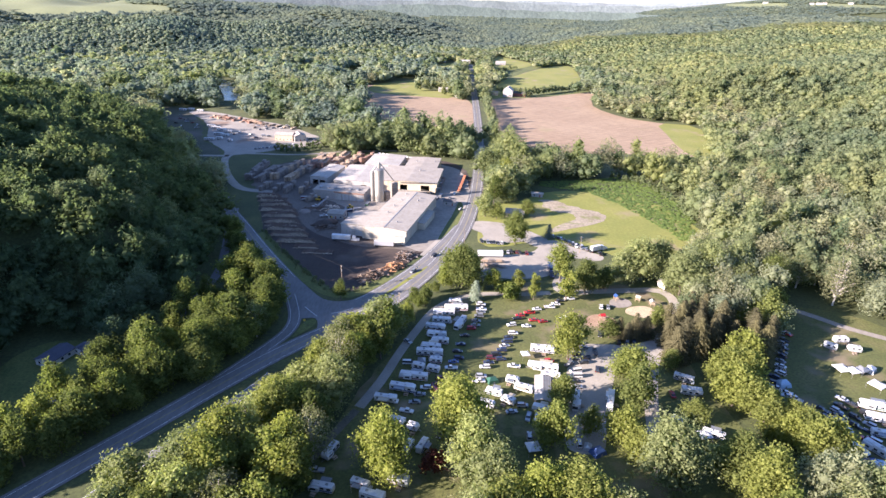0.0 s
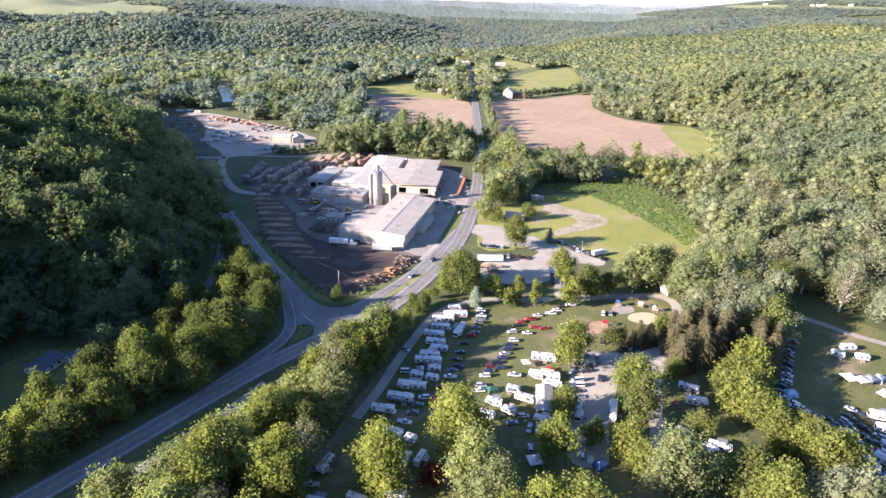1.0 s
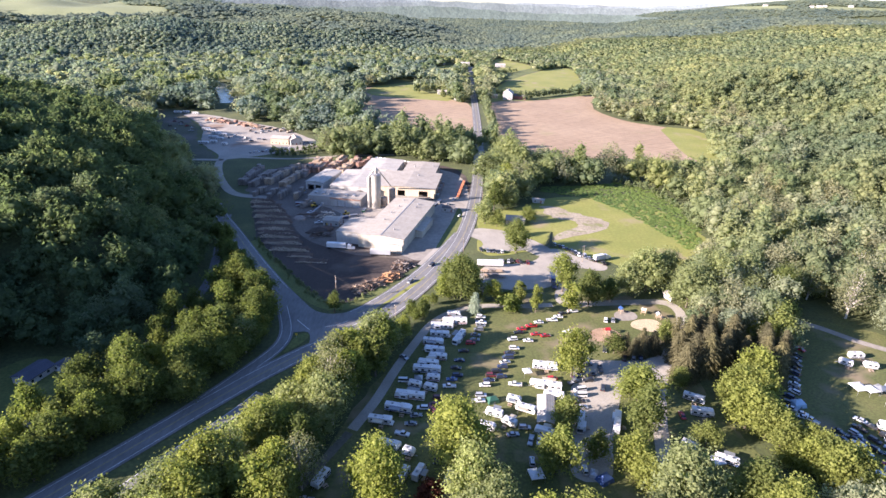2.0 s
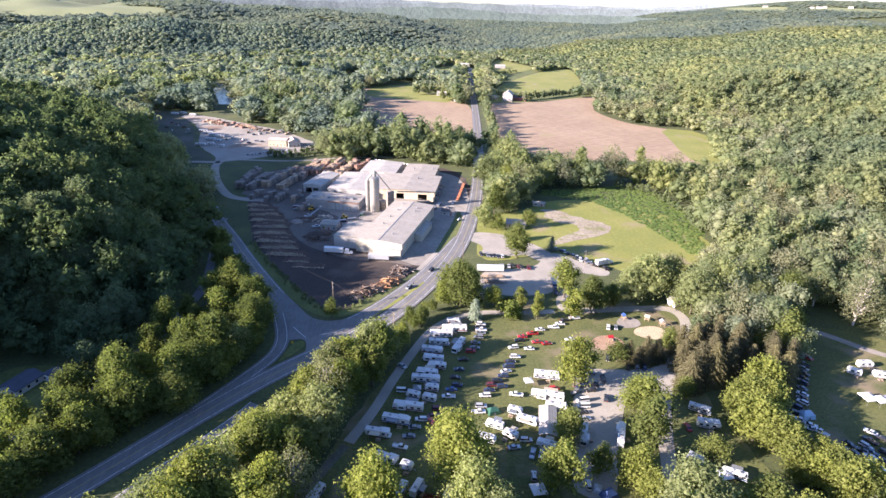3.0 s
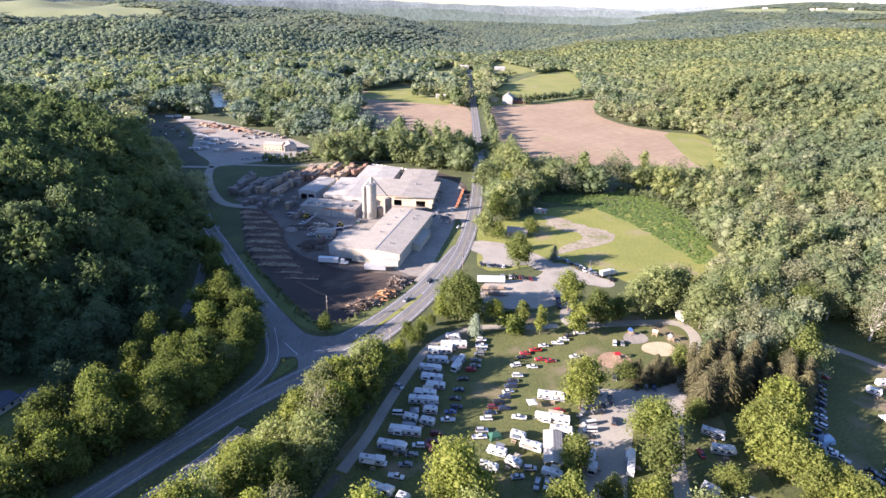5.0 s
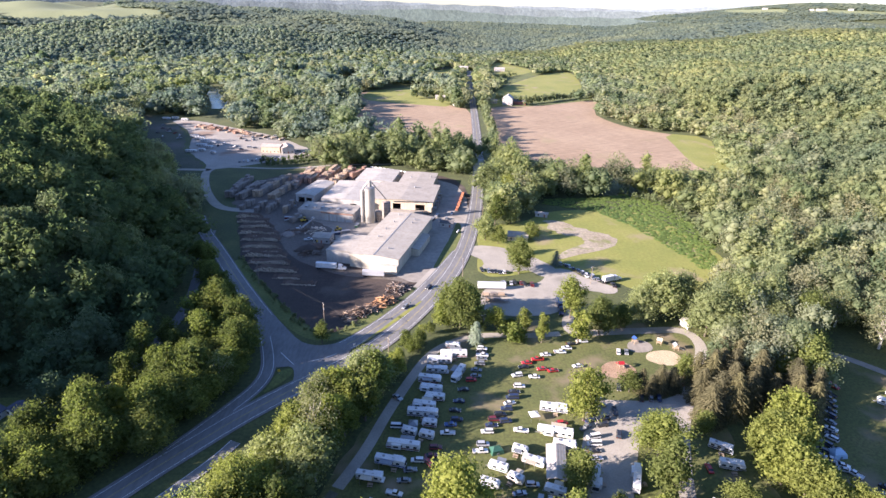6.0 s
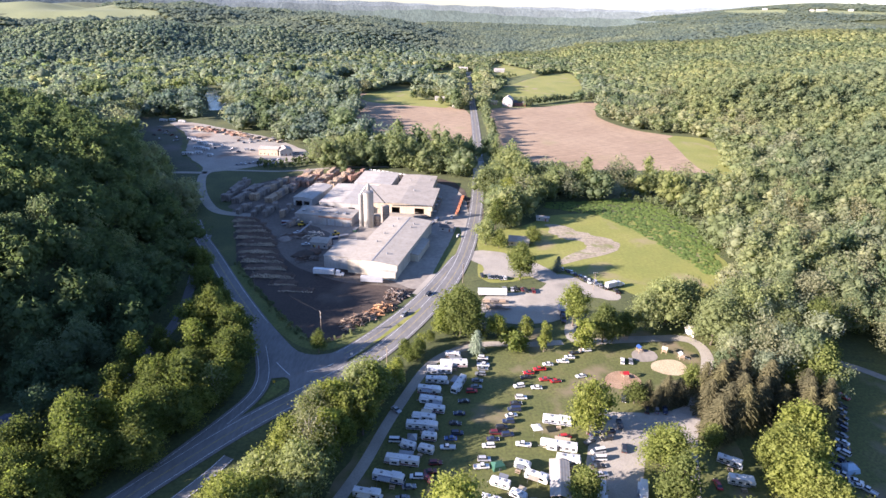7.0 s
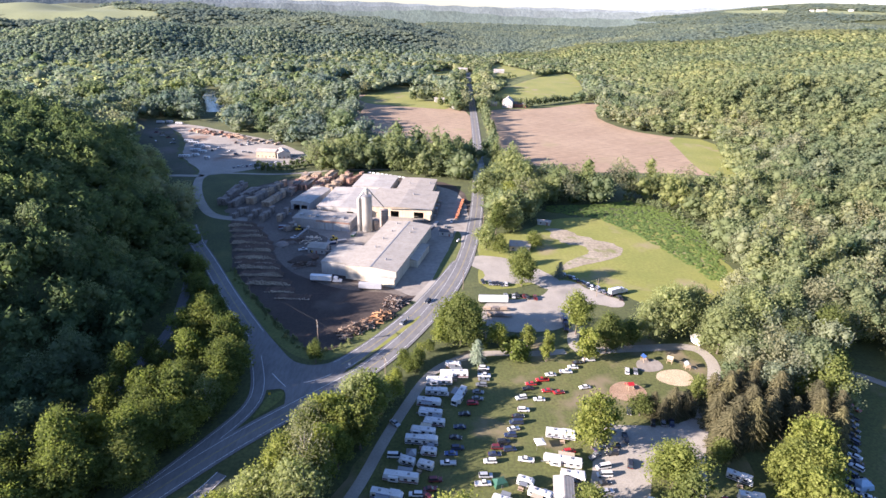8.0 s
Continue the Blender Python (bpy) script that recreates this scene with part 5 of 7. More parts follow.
def camper(style, length, trim):
    h, w = {"motorhome": (3.3, 1.25), "minihome": (3.0, 1.15), "trailer": (2.9, 1.2), "fifth": (3.5, 1.22)}[style]
    L = length / 2
    word = {"motorhome": "white motorhome coach", "minihome": "white motorhome with cab-over bunk", "trailer": "white travel trailer", "fifth": "white fifth-wheel camper trailer"}[style]
    root = tagged(new("travel_trailer" if style in ("trailer", "fifth") else "motorhome"), f"{word} with {trim} trim parked on grass", "camper")
    body = M["white_paint"]
    if style == "motorhome":
        prof = [(-L, 0.5), (L, 0.5), (L + 0.05, 1.3), (L - 0.15, 2.6), (L - 0.5, h), (-L + 0.1, h), (-L, h - 0.3)]
    elif style == "minihome":
        prof = [(-L, 0.5), (L, 0.5), (L, 1.05), (L - 1.0, 1.2), (L - 1.5, 1.95), (L - 0.6, 2.15), (L - 0.7, h - 0.15), (L - 1.4, h), (-L, h)]
    elif style == "fifth":
        prof = [(-L, 0.55), (L - 2.3, 0.55), (L - 2.0, 1.6), (L - 0.2, 1.7), (L, 2.6), (L - 0.5, h), (-L + 0.1, h)]
    else:
        prof = [(-L, 0.5), (L - 0.9, 0.5), (L - 0.35, 1.3), (L - 0.4, 2.2), (L - 1.0, h), (-L + 0.3, h), (-L, h - 0.5)]
    bm = prism(prof, -w, w)
    bmesh.ops.bevel(bm, geom=bm.edges[:], offset=0.09, segments=1, affect="EDGES")
    part("body", bm, body, root)
    part("roof", bm_box(-L + 0.25, -w + 0.15, h - 0.02, L - 1.2, w - 0.15, h + 0.05, bevel=0.03), M["rv_roof"], root)
    for s in (-1, 1):
        part("stripe", bm_box(-L + 0.1, s * w - 0.02, 0.85, L - 1.1 if style != "motorhome" else L - 0.1, s * w + 0.02, 1.35), M["paint_" + trim], root, f"{trim} side stripe")
        n = max(2, int(length / 2.6))
        for k in range(n):
            x = -L + (k + 0.6) * (length - 1.6) / n
            part("window", bm_box(x - 0.62, s * w - 0.03, 1.55, x + 0.62, s * w + 0.03, 2.35, bevel=0.02), M["glass"], root)
    part("entry_door", bm_box(-0.1, -w - 0.03, 0.6, 0.6, -w + 0.02, 2.45), M["rv_roof"], root)
    for x in (-L * 0.45, L * 0.2):
        part("roof_vent" if x < 0 else "air_conditioner", bm_box(x - 0.45, -0.4, h + 0.03, x + 0.45, 0.4, h + 0.32, bevel=0.08), M["rv_roof"] if x > 0 else M["steel"], root)
    if length > 8:
        slide = part("slide_out", bm_box(L * 0.1, w - 0.05, 0.9, L * 0.1 + 3.4, w + 0.75, h - 0.35, bevel=0.05), body, root)
        part("window", bm_box(L * 0.1 + 0.8, w + 0.73, 1.55, L * 0.1 + 2.6, w + 0.78, 2.3), M["glass"], slide)
    if trim in ("blue", "maroon", "tan", "green"):
        part("open_awning", prism([(-L * 0.6, h - 0.3), (L * 0.25, h - 0.3), (L * 0.25, h - 0.24), (-L * 0.6, h - 0.24)], -w - 2.1, -w - 0.18), M["paint_" + ("tan" if trim == "tan" else "grey")], root, "spread fabric awning")
        for x in (-L * 0.58, L * 0.23):
            part("awning_arm", bm_box(x - 0.03, -w - 2.1, 0.0, x + 0.03, -w - 2.04, h - 0.3), M["steel"], root)
    part("awning", bm_box(-L * 0.6, -w - 0.16, h - 0.32, L * 0.3, -w - 0.03, h - 0.16, bevel=0.04), M["paint_" + trim], root, "rolled-up awning")
    if style == "motorhome":
        part("windscreen", prism([(L + 0.01, 1.35), (L + 0.06, 1.35), (L - 0.1, 2.55), (L - 0.16, 2.55)], -1.1, 1.1), M["glass"], root)
    elif style == "minihome":
        part("windscreen", prism([(L - 1.02, 1.22), (L - 0.95, 1.22), (L - 1.42, 1.95), (L - 1.5, 1.95)], -0.95, 0.95), M["glass"], root)
    else:
        bm = bmesh.new()
        rod(bm, (L - 1.2, -0.6, 0.5), (L + 0.7, 0, 0.5), 0.06)
        rod(bm, (L - 1.2, 0.6, 0.5), (L + 0.7, 0, 0.5), 0.06)
        rod(bm, (L + 0.55, 0, -0.0), (L + 0.55, 0, 0.55), 0.05)
        part("hitch", bm, M["steel"], root)
    wheels(root, (-L * 0.3, -L * 0.3 - 0.95) if style in ("trailer", "fifth") else (-L * 0.55, L * 0.6), w - 0.16, style == "motorhome")
    return root


CACHE = {}


def vehicle(style, x, y, heading, tone, length=0.0, group=""):
    length = round(length / 1.2) * 1.2
    key = (style, tone, round(length, 1))
    if key not in CACHE:
        CACHE[key] = camper(style, length, tone) if length else car_body(style, tone)
        o = CACHE[key]
    else:
        o = copy_thing(CACHE[key], pose(0, 0, 0))
    o.matrix_basis = pose(x, y, float(height(x, y)) + 0.06, 0, 0, heading)
    if group:
        tagged(o, group=group)
    return o


ROW_WEST = [(7.4, 270.2, -4, 7.8), (7.5, 263.2, 3, 12.1), (1.3, 258.1, 3, 10.8), (0.6, 250.9, -5, 9.6), (9.4, 248.3, 66, 11.3), (-2.5, 243.6, -9, 9.6), (-2.1, 237.9, -9, 9.7), (-0.4, 232.4, -9, 7.9), (-4.5, 227.2, -9, 9.4), (-4.6, 222.2, -4, 12.2), (-2.1, 216.6, -8, 6.0), (-9.4, 211.8, -19, 6.3)]
ROW_WEST_2 = [(-3.0, 210.2, -17, 6.0), (-10.9, 204.2, -8, 11.8), (-14.7, 196.2, -12, 10.4), (-20.7, 189.1, -10, 9.4), (-16.4, 176.3, -23, 8.9), (-9.1, 173.1, -21, 4.8), (-10.3, 162.7, 72, 7.5), (-5.3, 163.6, 67, 7.5), (-24.5, 144.7, -20, 7.2), (-12.6, 146.8, -15, 7.8), (-20.3, 139.6, -18, 8.4), (5.1, 161.8, 70, 6.4), (-37.5, 159.5, 65, 8.0), (-37.2, 143.1, -11, 8.2)]
CENTRE = [(46.5, 227.2, -9, 10.9), (44.6, 213.2, -11, 12.7), (30.8, 203.6, -20, 6.0), (34.9, 198.2, -25, 8.5), (46.8, 206.2, -12, 8.7), (22.0, 195.2, -21, 7.4), (18.9, 187.6, -19, 7.3), (27.4, 190.2, -30, 6.2), (39.8, 184.6, -21, 6.9), (54.5, 190.8, 75, 10.7), (68.4, 191.5, 72, 11.8), (103.8, 207.8, -30, 8.7), (91.7, 180.1, -40, 6.5), (102.0, 173.4, -25, 8.7), (103.5, 198.5, -14, 8.6)]
EASTERN = [(183, 237, -35, 6.4), (192, 243, 3, 7.2), (193, 235, -12, 6.0), (175, 192.5, -18, 11.5), (172, 185, -18, 10.5), (153, 178, -62, 6.6), (150.5, 168, -66, 10.5), (158.5, 168, -62, 8.4), (154, 157, -60, 7.6), (167, 176, -20, 8.4), (164, 164, -58, 7.2)]
TRIMS = ("grey", "blue", "tan", "maroon", "grey", "green", "navy")
rng_v = np.random.default_rng(5)
for rows, name in ((ROW_WEST, "row of campers"), (ROW_WEST_2, "row of campers"), (CENTRE, "campers on the grass"), (EASTERN, "campers in the east field")):
    for x, y, a, l in rows:
        u = rng_v.random()
        style = ("motorhome" if u < 0.7 else "fifth") if l > 9.8 else ("minihome" if u < 0.4 else "trailer" if u < 0.85 else "fifth") if l > 6.8 else "trailer"
        vehicle(style, x, y, a + (180 if rng_v.random() < 0.5 else 0), TRIMS[int(rng_v.integers(len(TRIMS)))], l, name)

CARS_WEST = {"white": [(20.5, 264.3), (20.7, 269.7), (4.9, 212.2), (-13.8, 215.1), (-5.5, 197.9)], "black": [(20.2, 267.2), (11.4, 238.7), (7.7, 225.3)], "grey": [(16.8, 248.5), (20.1, 261.6), (17.3, 252.8), (19.0, 257.6), (-7.8, 193.4), (-9.5, 188.6)], "red": [(14.7, 245.3)], "navy": [(9.4, 231.1), (8.3, 219.8)], "blue": [(6.0, 217.0)], "maroon": [(-0.9, 200.4), (0.6, 204.4)], "silver": [(-40.6, 151.2)]}
CARS_CENTRE = {"white": [(68.3, 278.2), (62.1, 257.9), (34.6, 249.6), (19.6, 213.6), (16.5, 203.2), (29.5, 230.8), (34.6, 242.0), (49.2, 266.2), (41.8, 249.0), (56.2, 268.6), (60.0, 272.4), (58.7, 212.2), (58.2, 208.6)], "silver": [(17.6, 206.8), (57.1, 201.2), (28.3, 184.3), (33.0, 188.2)], "black": [(25.1, 223.6), (32.1, 238.2), (38.1, 256.0), (62.8, 275.9), (57.2, 204.9), (64.8, 222.7), (63.5, 219.1)], "navy": [(27.0, 219.8), (28.0, 227.2), (31.0, 234.4), (21.4, 217.2)], "red": [(39.8, 259.3), (50.6, 253.9), (44.9, 262.1), (46.0, 254.9), (48.2, 219.4)], "maroon": [(22.7, 220.6)]}
CARS_SOUTH = {"silver": [(34.5, 181.3), (33.6, 170.6)], "white": [(37.7, 181.4), (51.2, 167.4), (83.4, 270.2)], "grey": [(40.8, 179.6), (87.1, 270.3), (87.6, 236.4)], "tan": [(44.8, 181.6)], "black": [(0.6, 170.6), (83.6, 236.2), (76.4, 243.2), (68.5, 214), (70.5, 227)], "navy": [(90.9, 236.6)], "blue": [(3.4, 159.0)], "red": [(95.5, 197.8)]}
CARS_NORTH = {"black": [(25.1, 354.6), (33.2, 353.6), (80.2, 360.2), (87.4, 352.9), (48.2, 337.3), (98.9, 339.4)], "grey": [(29.1, 353.4), (36.8, 338.6), (82.7, 357.3), (91.8, 346.5)], "white": [(37.9, 352.6), (85.0, 355.6), (78.5, 363.4)], "silver": [(40.9, 338.4), (89.9, 349.9)], "maroon": [(52.5, 337.2)]}
CARS_EAST = {"black": [(164, 242.5), (160, 235.5), (141, 208.5), (161.5, 193), (167, 194.5), (152.5, 191), (163, 186.5), (149, 180.5), (148, 166), (144, 162.5), (145, 169.5), (160, 181.5)], "white": [(151.5, 220.5), (148.5, 215), (145.5, 197), (165, 198), (156, 184.5), (147, 175)], "navy": [(156, 228.5), (144.5, 212), (151, 187), (163.5, 178)], "grey": [(162, 239), (153.5, 224.5), (138, 205.5)], "red": [(169, 248), (159.5, 173.5)], "silver": [(141.5, 203.5), (158, 190)]}
CARS_LOT = {"black": [(31.2, 353.2), (35.6, 352.2), (43, 339), (76.6, 364.5), (84, 353.5), (94, 343.5)], "maroon": [(46.4, 338.6)], "grey": [(88.8, 348.2)], "white": [(86.2, 350.6)], "silver": [(73.5, 367)]}
CARS_FIELD = {"black": [(155.5, 187.5), (169, 189), (142, 157)], "navy": [(158, 187), (140.5, 166)], "white": [(161.5, 173), (148, 158)], "blue": [(141, 161)], "silver": [(166, 182), (-15.1, 232.4)], "maroon": [(-1.7, 197)], "grey": [(165.9, 249.1), (159.2, 240.5)]}
CARS_TREES = {"black": [(158, 232), (147, 209), (150, 217.5)], "grey": [(154, 231)], "white": [(144, 201)], "silver": [(143, 199)]}
for group, table, head in (("cars in the gravel lot", CARS_LOT, 98), ("cars in the east field", CARS_FIELD, -48), ("cars beside the tree row", CARS_TREES, -28), ("cars on the grass", CARS_WEST, 2), ("rows of cars on the grass", CARS_CENTRE, 8), ("cars among the campers", CARS_SOUTH, 80), ("cars in the gravel lot", CARS_NORTH, 95), ("cars in the east field", CARS_EAST, -50)):
    for tone, places in table.items():
        for x, y in places:
            u = rng_v.random()
            style = "sedan" if u < 0.38 else "suv" if u < 0.75 else "pickup" if u < 0.92 else "van"
            vehicle(style, x, y, head + rng_v.uniform(-9, 9) + (180 if rng_v.random() < 0.5 else 0), tone, 0.0, group)
for k, (x, y) in enumerate(((64.5, 239), (65, 234.5), (65.5, 230.5), (61.5, 225.2), (59.5, 221.5), (57, 217.5))):
    vehicle(("suv", "sedan", "pickup")[k % 3], x, y, 12 + 5 * k, ("black", "navy", "grey")[k % 3], 0.0, "dark cars by the gravel lane")
vehicle("pickup", 32.2, 214.7, 172, "white")
vehicle("pickup", -12.3, 182.9, -14, "white")
for x, y, tone in ((-5.6, 330, "black"), (-17, 307, "grey")):
    vehicle("suv", x, y, 242, tone)


def semi_trailer(length, tone, cab=None, name="semi_trailer", label="long white box semi-trailer parked on gravel"):
    root = tagged(new(name), label, "truck" if cab else "trailer")
    L = length / 2
    part("box", bm_box(-L, -1.28, 1.15, L, 1.28, 4.05, bevel=0.04), M["paint_" + tone], root)
    part("chassis", bm_box(-L + 0.3, -0.5, 0.85, L - 0.5, 0.5, 1.14), M["steel"], root)
    for s in (-0.6, 0.6):
        part("landing_leg", bm_box(L - 3.2, s - 0.08, 0.0, L - 3.0, s + 0.08, 0.9), M["steel"], root)
    wheels(root, (-L + 1.0, -L + 2.2), 1.08, True)
    if cab:
        bm = prism([(L + 0.5, 0.7), (L + 5.6, 0.7), (L + 5.7, 1.6), (L + 4.0, 1.9), (L + 3.5, 2.9), (L + 2.6, 3.4), (L + 1.2, 3.5), (L + 1.1, 1.2), (L + 0.5, 1.1)], -1.15, 1.15)
        part("cab", bm, M["paint_" + cab], root)
        part("windscreen", prism([(L + 3.98, 1.95), (L + 4.04, 1.95), (L + 3.55, 2.85), (L + 3.48, 2.85)], -1.0, 1.0), M["glass"], root)
        wheels(root, (L + 1.2, L + 4.7), 1.05, True)
    return root


at(semi_trailer(15.5, "white"), 29.2, 331, 0.1, 1)
at(semi_trailer(12.0, "white", "white", "log_truck", "white truck with open trailer beside a mill wall"), -66, 351, 0.12, -4)
at(semi_trailer(12.5, "silver", None, "semi_trailer", "silver open-top trailer beside the mill"), -37.5, 342.5, 0.12, -3)
at(semi_trailer(9.0, "navy", "navy", "box_truck", "dark truck parked on pale gravel"), 63.5, 313, 0.1, 268)
at(semi_trailer(7.0, "white", "white", "box_truck", "white box truck parked on gravel"), 97, 344, 0.1, 28)


def flatbed(x, y, length, rz, load, tone="wood_pale"):
    root = tagged(new("flatbed_trailer"), f"{tone.split(chr(95))[0]} loaded flatbed trailer parked on gravel", "trailer")
    L = length / 2
    part("deck", bm_box(-L, -1.25, 1.0, L, 1.25, 1.18), M["wood_grey"], root)
    part("chassis", bm_box(-L + 0.4, -0.45, 0.75, L - 0.4, 0.45, 0.99), M["steel"], root)
    for k in range(load):
        part("load", bm_box(-L + 0.6 + k * 4.2, -1.0, 1.18, -L + 4.2 + k * 4.2, 1.0, 1.18 + 0.9 + 0.3 * (k % 2)), M["wood_grey" if k % 2 and tone == "wood_pale" else tone], root)
    for s in (-0.6, 0.6):
        part("landing_leg", bm_box(L - 2.2, s - 0.08, 0.0, L - 2.0, s + 0.08, 0.8), M["steel"], root)
    wheels(root, (-L + 1.0, -L + 2.2), 1.02, True)
    return at(root, x, y, 0.1, rz)


flatbed(30, 322.5, 14, 2, 3)
flatbed(31, 316.5, 13, -2, 2)
for k in range(4):
    flatbed(12.2 + k * 1.6, 462 + k * 11.5, 10.5, 81, 2, "orange")

# ---- sawmill ----


def gable(bm, x0, y0, x1, y1, eave, ridge, over=0.4, thick=0.25, along="y"):
    """Two roof slopes with thickness, the ridge along y or x."""
    if along == "x":
        xm = (y0 + y1) / 2
        prof = [(y0 - over, eave - 0.1), (xm, ridge), (y1 + over, eave - 0.1), (y1 + over, eave + thick - 0.1), (xm, ridge + thick), (y0 - over, eave + thick - 0.1)]
        ends = (x0 - over, x1 + over)
    else:
        xm = (x0 + x1) / 2
        prof = [(x0 - over, eave - 0.1), (xm, ridge), (x1 + over, eave - 0.1), (x1 + over, eave + thick - 0.1), (xm, ridge + thick), (x0 - over, eave + thick - 0.1)]
        ends = (y0 - over, y1 + over)
    rings = []
    for e in ends:
        rings.append([bm.verts.new((p, e, z) if along == "y" else (e, p, z)) for p, z in prof])
    a, b = rings
    n = len(prof)
    for k in range(n):
        bm.faces.new((a[k], a[(k + 1) % n], b[(k + 1) % n], b[k]))
    for r in rings:
        bm.faces.new((r[0], r[1], r[4], r[5]))
        bm.faces.new((r[1], r[2], r[3], r[4]))
    bmesh.ops.recalc_face_normals(bm, faces=bm.faces)


def walls(root, x0, y0, x1, y1, h, material, gap=None, peak=None):
    """Four walls of 0.25 m; gap: door openings (a, b, height) in the front wall."""
    t = 0.25
    part("wall", bm_box(x0, y1 - t, 0, x1, y1, h), material, root)
    part("wall", bm_box(x0, y0 + t, 0, x0 + t, y1 - t, h), material, root)
    part("wall", bm_box(x1 - t, y0 + t, 0, x1, y1 - t, h), material, root)
    bm = bmesh.new()
    x = x0
    for a, b, dh in sorted(gap or []):
        box(bm, x, y0, 0, a, y0 + t, h)
        box(bm, a, y0, dh, b, y0 + t, h)
        x = b
    box(bm, x, y0, 0, x1, y0 + t, h)
    part("wall", bm, material, root)
    if peak:
        for y in (y0, y1 - t):
            part("gable_wall", prism([(x0, h), (x1, h), ((x0 + x1) / 2, peak)], y, y + t), material, root)
    # a black slab in each doorway stands for the shade indoors
    for a, b, dh in gap or []:
        part("doorway_floor", bm_box(a, y0 + 0.3, 0.02, b, y0 + 5, 0.08), M["dark"], root, "black slab standing for shade inside the open doorway")


def roof_vent(root, x, y, z, s=1.0):
    bm = bmesh.new()
    cyl(bm, 0.45 * s, z - 0.6, z + 0.9 * s, x, y, 10)
    cyl(bm, 0.7 * s, z + 0.9 * s, z + 1.25 * s, x, y, 10, 0.25 * s)
    part("roof_vent", bm, M["steel"], root, "dull steel roof vent")


# front hall: low flat wing and gabled main part, turned a little
hall = tagged(new("mill_hall"), "long cream metal mill hall with pale grey roof", "industrial building")
walls(hall, 0, 0, 30, 76, 8.2, M["wall_cream"], None, 9.2)
bm = bmesh.new()
gable(bm, 0, 0, 30, 76, 8.2, 9.2, 0.4)
part("roof", bm, M["roof_grey"], hall)
bm = bmesh.new()
box(bm, -16, 3, 0, 0, 3.25, 7.2)
box(bm, -16, 3.25, 0, -15.75, 30, 7.2)
box(bm, -15.75, 29.75, 0, 0, 30, 7.2)
part("wing_wall", bm, M["wall_white"], hall)
part("wing_roof", prism([(-16.4, 7.2), (-0.45, 7.9), (-0.45, 8.15), (-16.4, 7.45)], 2.6, 30.4), M["roof_grey"], hall)
part("entry_block", bm_box(20, -3.2, 0, 30, -0.01, 5.0), M["wall_cream"], hall)
part("entry_roof", bm_box(19.7, -3.5, 5.0, 30.3, -0.01, 5.2), M["roof_white"], hall)
part("side_annex", bm_box(30.01, 26, 0, 35, 52, 4.5), M["wall_cream"], hall)
part("annex_roof", prism([(30.01, 4.5), (35.3, 4.4), (35.3, 4.6), (30.01, 5.4)], 25.7, 52.3), M["roof_grey"], hall)
for x, y in ((8, 28), (8, 42), (9, 56), (8, 70), (20, 12), (21, 58), (21, 64)):
    roof_vent(hall, x, y, 8.9, 1.0)
part("ridge_cap", bm_box(14.6, -0.45, 9.42, 15.4, 76.45, 9.5), M["steel"], hall, "dark metal ridge cap")
at(hall, -53, 355.5, 0.1, -13.5)

big = tagged(new("mill_hall"), "large tan mill hall with open doorways and grey roof", "industrial building")
walls(big, 0, 0, 48, 44, 8.0, M["wall_tan"], [(18, 24, 5.6), (35, 42, 5.6)], 8.8)
bm = bmesh.new()
gable(bm, 0, 0, 48, 44, 8.0, 8.8, 0.5)
part("roof", bm, M["roof_taupe"], big)
bm = bmesh.new()
box(bm, 14, 79.7, 0, 42, 80, 7.4)
box(bm, 14, 44.01, 0, 14.3, 79.7, 7.4)
box(bm, 41.7, 44.01, 0, 42, 79.7, 7.4)
part("rear_wall", bm, M["wall_tan"], big)
part("rear_roof", prism([(13.6, 7.4), (42.4, 7.4), (42.4, 7.65), (28, 8.2), (13.6, 7.65)], 44.01, 80.4), M["roof_taupe"], big)
part("loading_dock", bm_box(16, -4.5, 0, 46, -0.01, 1.3), M["concrete"], big)
part("corner_block", bm_box(43, -3.6, 1.3, 47.5, -0.02, 4.4), M["wall_tan"], big)
part("roof_seam", bm_box(17.2, -0.4, 8.72, 17.7, 44.4, 8.8), M["steel"], big, "dark metal seam along the roof")
for k in range(7):
    part("side_rack", bm_box(48.02, 4 + k * 5.6, 0, 50.6, 7.2 + k * 5.6, 2.6 + (k % 3) * 0.7), M["wood_grey" if k % 2 else "steel"], big)
roof_vent(big, 30, 31, 8.8, 1.3)
roof_vent(big, 22, 62, 8.1)
roof_vent(big, 38, 66, 8.1)
at(big, -54.2, 459, 0.1, -6)

side = tagged(new("mill_hall"), "white-roofed mill shed joined to the main hall", "industrial building")
walls(side, 0, 0, 34, 48, 7.0, M["wall_white"], [(3, 8, 4.5), (22, 27, 4.5)], 7.7)
bm = bmesh.new()
gable(bm, 0, 0, 34, 48, 7.0, 7.7, 0.4)
part("roof", bm, M["roof_white"], side)
part("cyclone", bm_box(9, -4.0, 0, 12, -1.0, 5.0, bevel=0.6), M["dark"], side, "dark dust collector")
at(side, -90, 459, 0.1, -7)
north = tagged(new("mill_hall"), "long white-roofed kiln shed", "industrial building")
walls(north, 0, 0, 30, 36, 8.0, M["wall_white"], None, 8.6)
bm = bmesh.new()
gable(bm, 0, 0, 30, 36, 8.0, 8.6, 0.4)
part("roof", bm, M["roof_white"], north)
at(north, -71, 507, 0.1, -7)
shed = tagged(new("drying_shed"), "narrow drying shed with white roof", "shed")
walls(shed, 0, 0, 15, 38, 6.2, M["wall_white"], [(2, 7, 4), (8.5, 13, 4)], 7.0)
bm = bmesh.new()
gable(bm, 0, 0, 15, 38, 6.2, 7.0, 0.4)
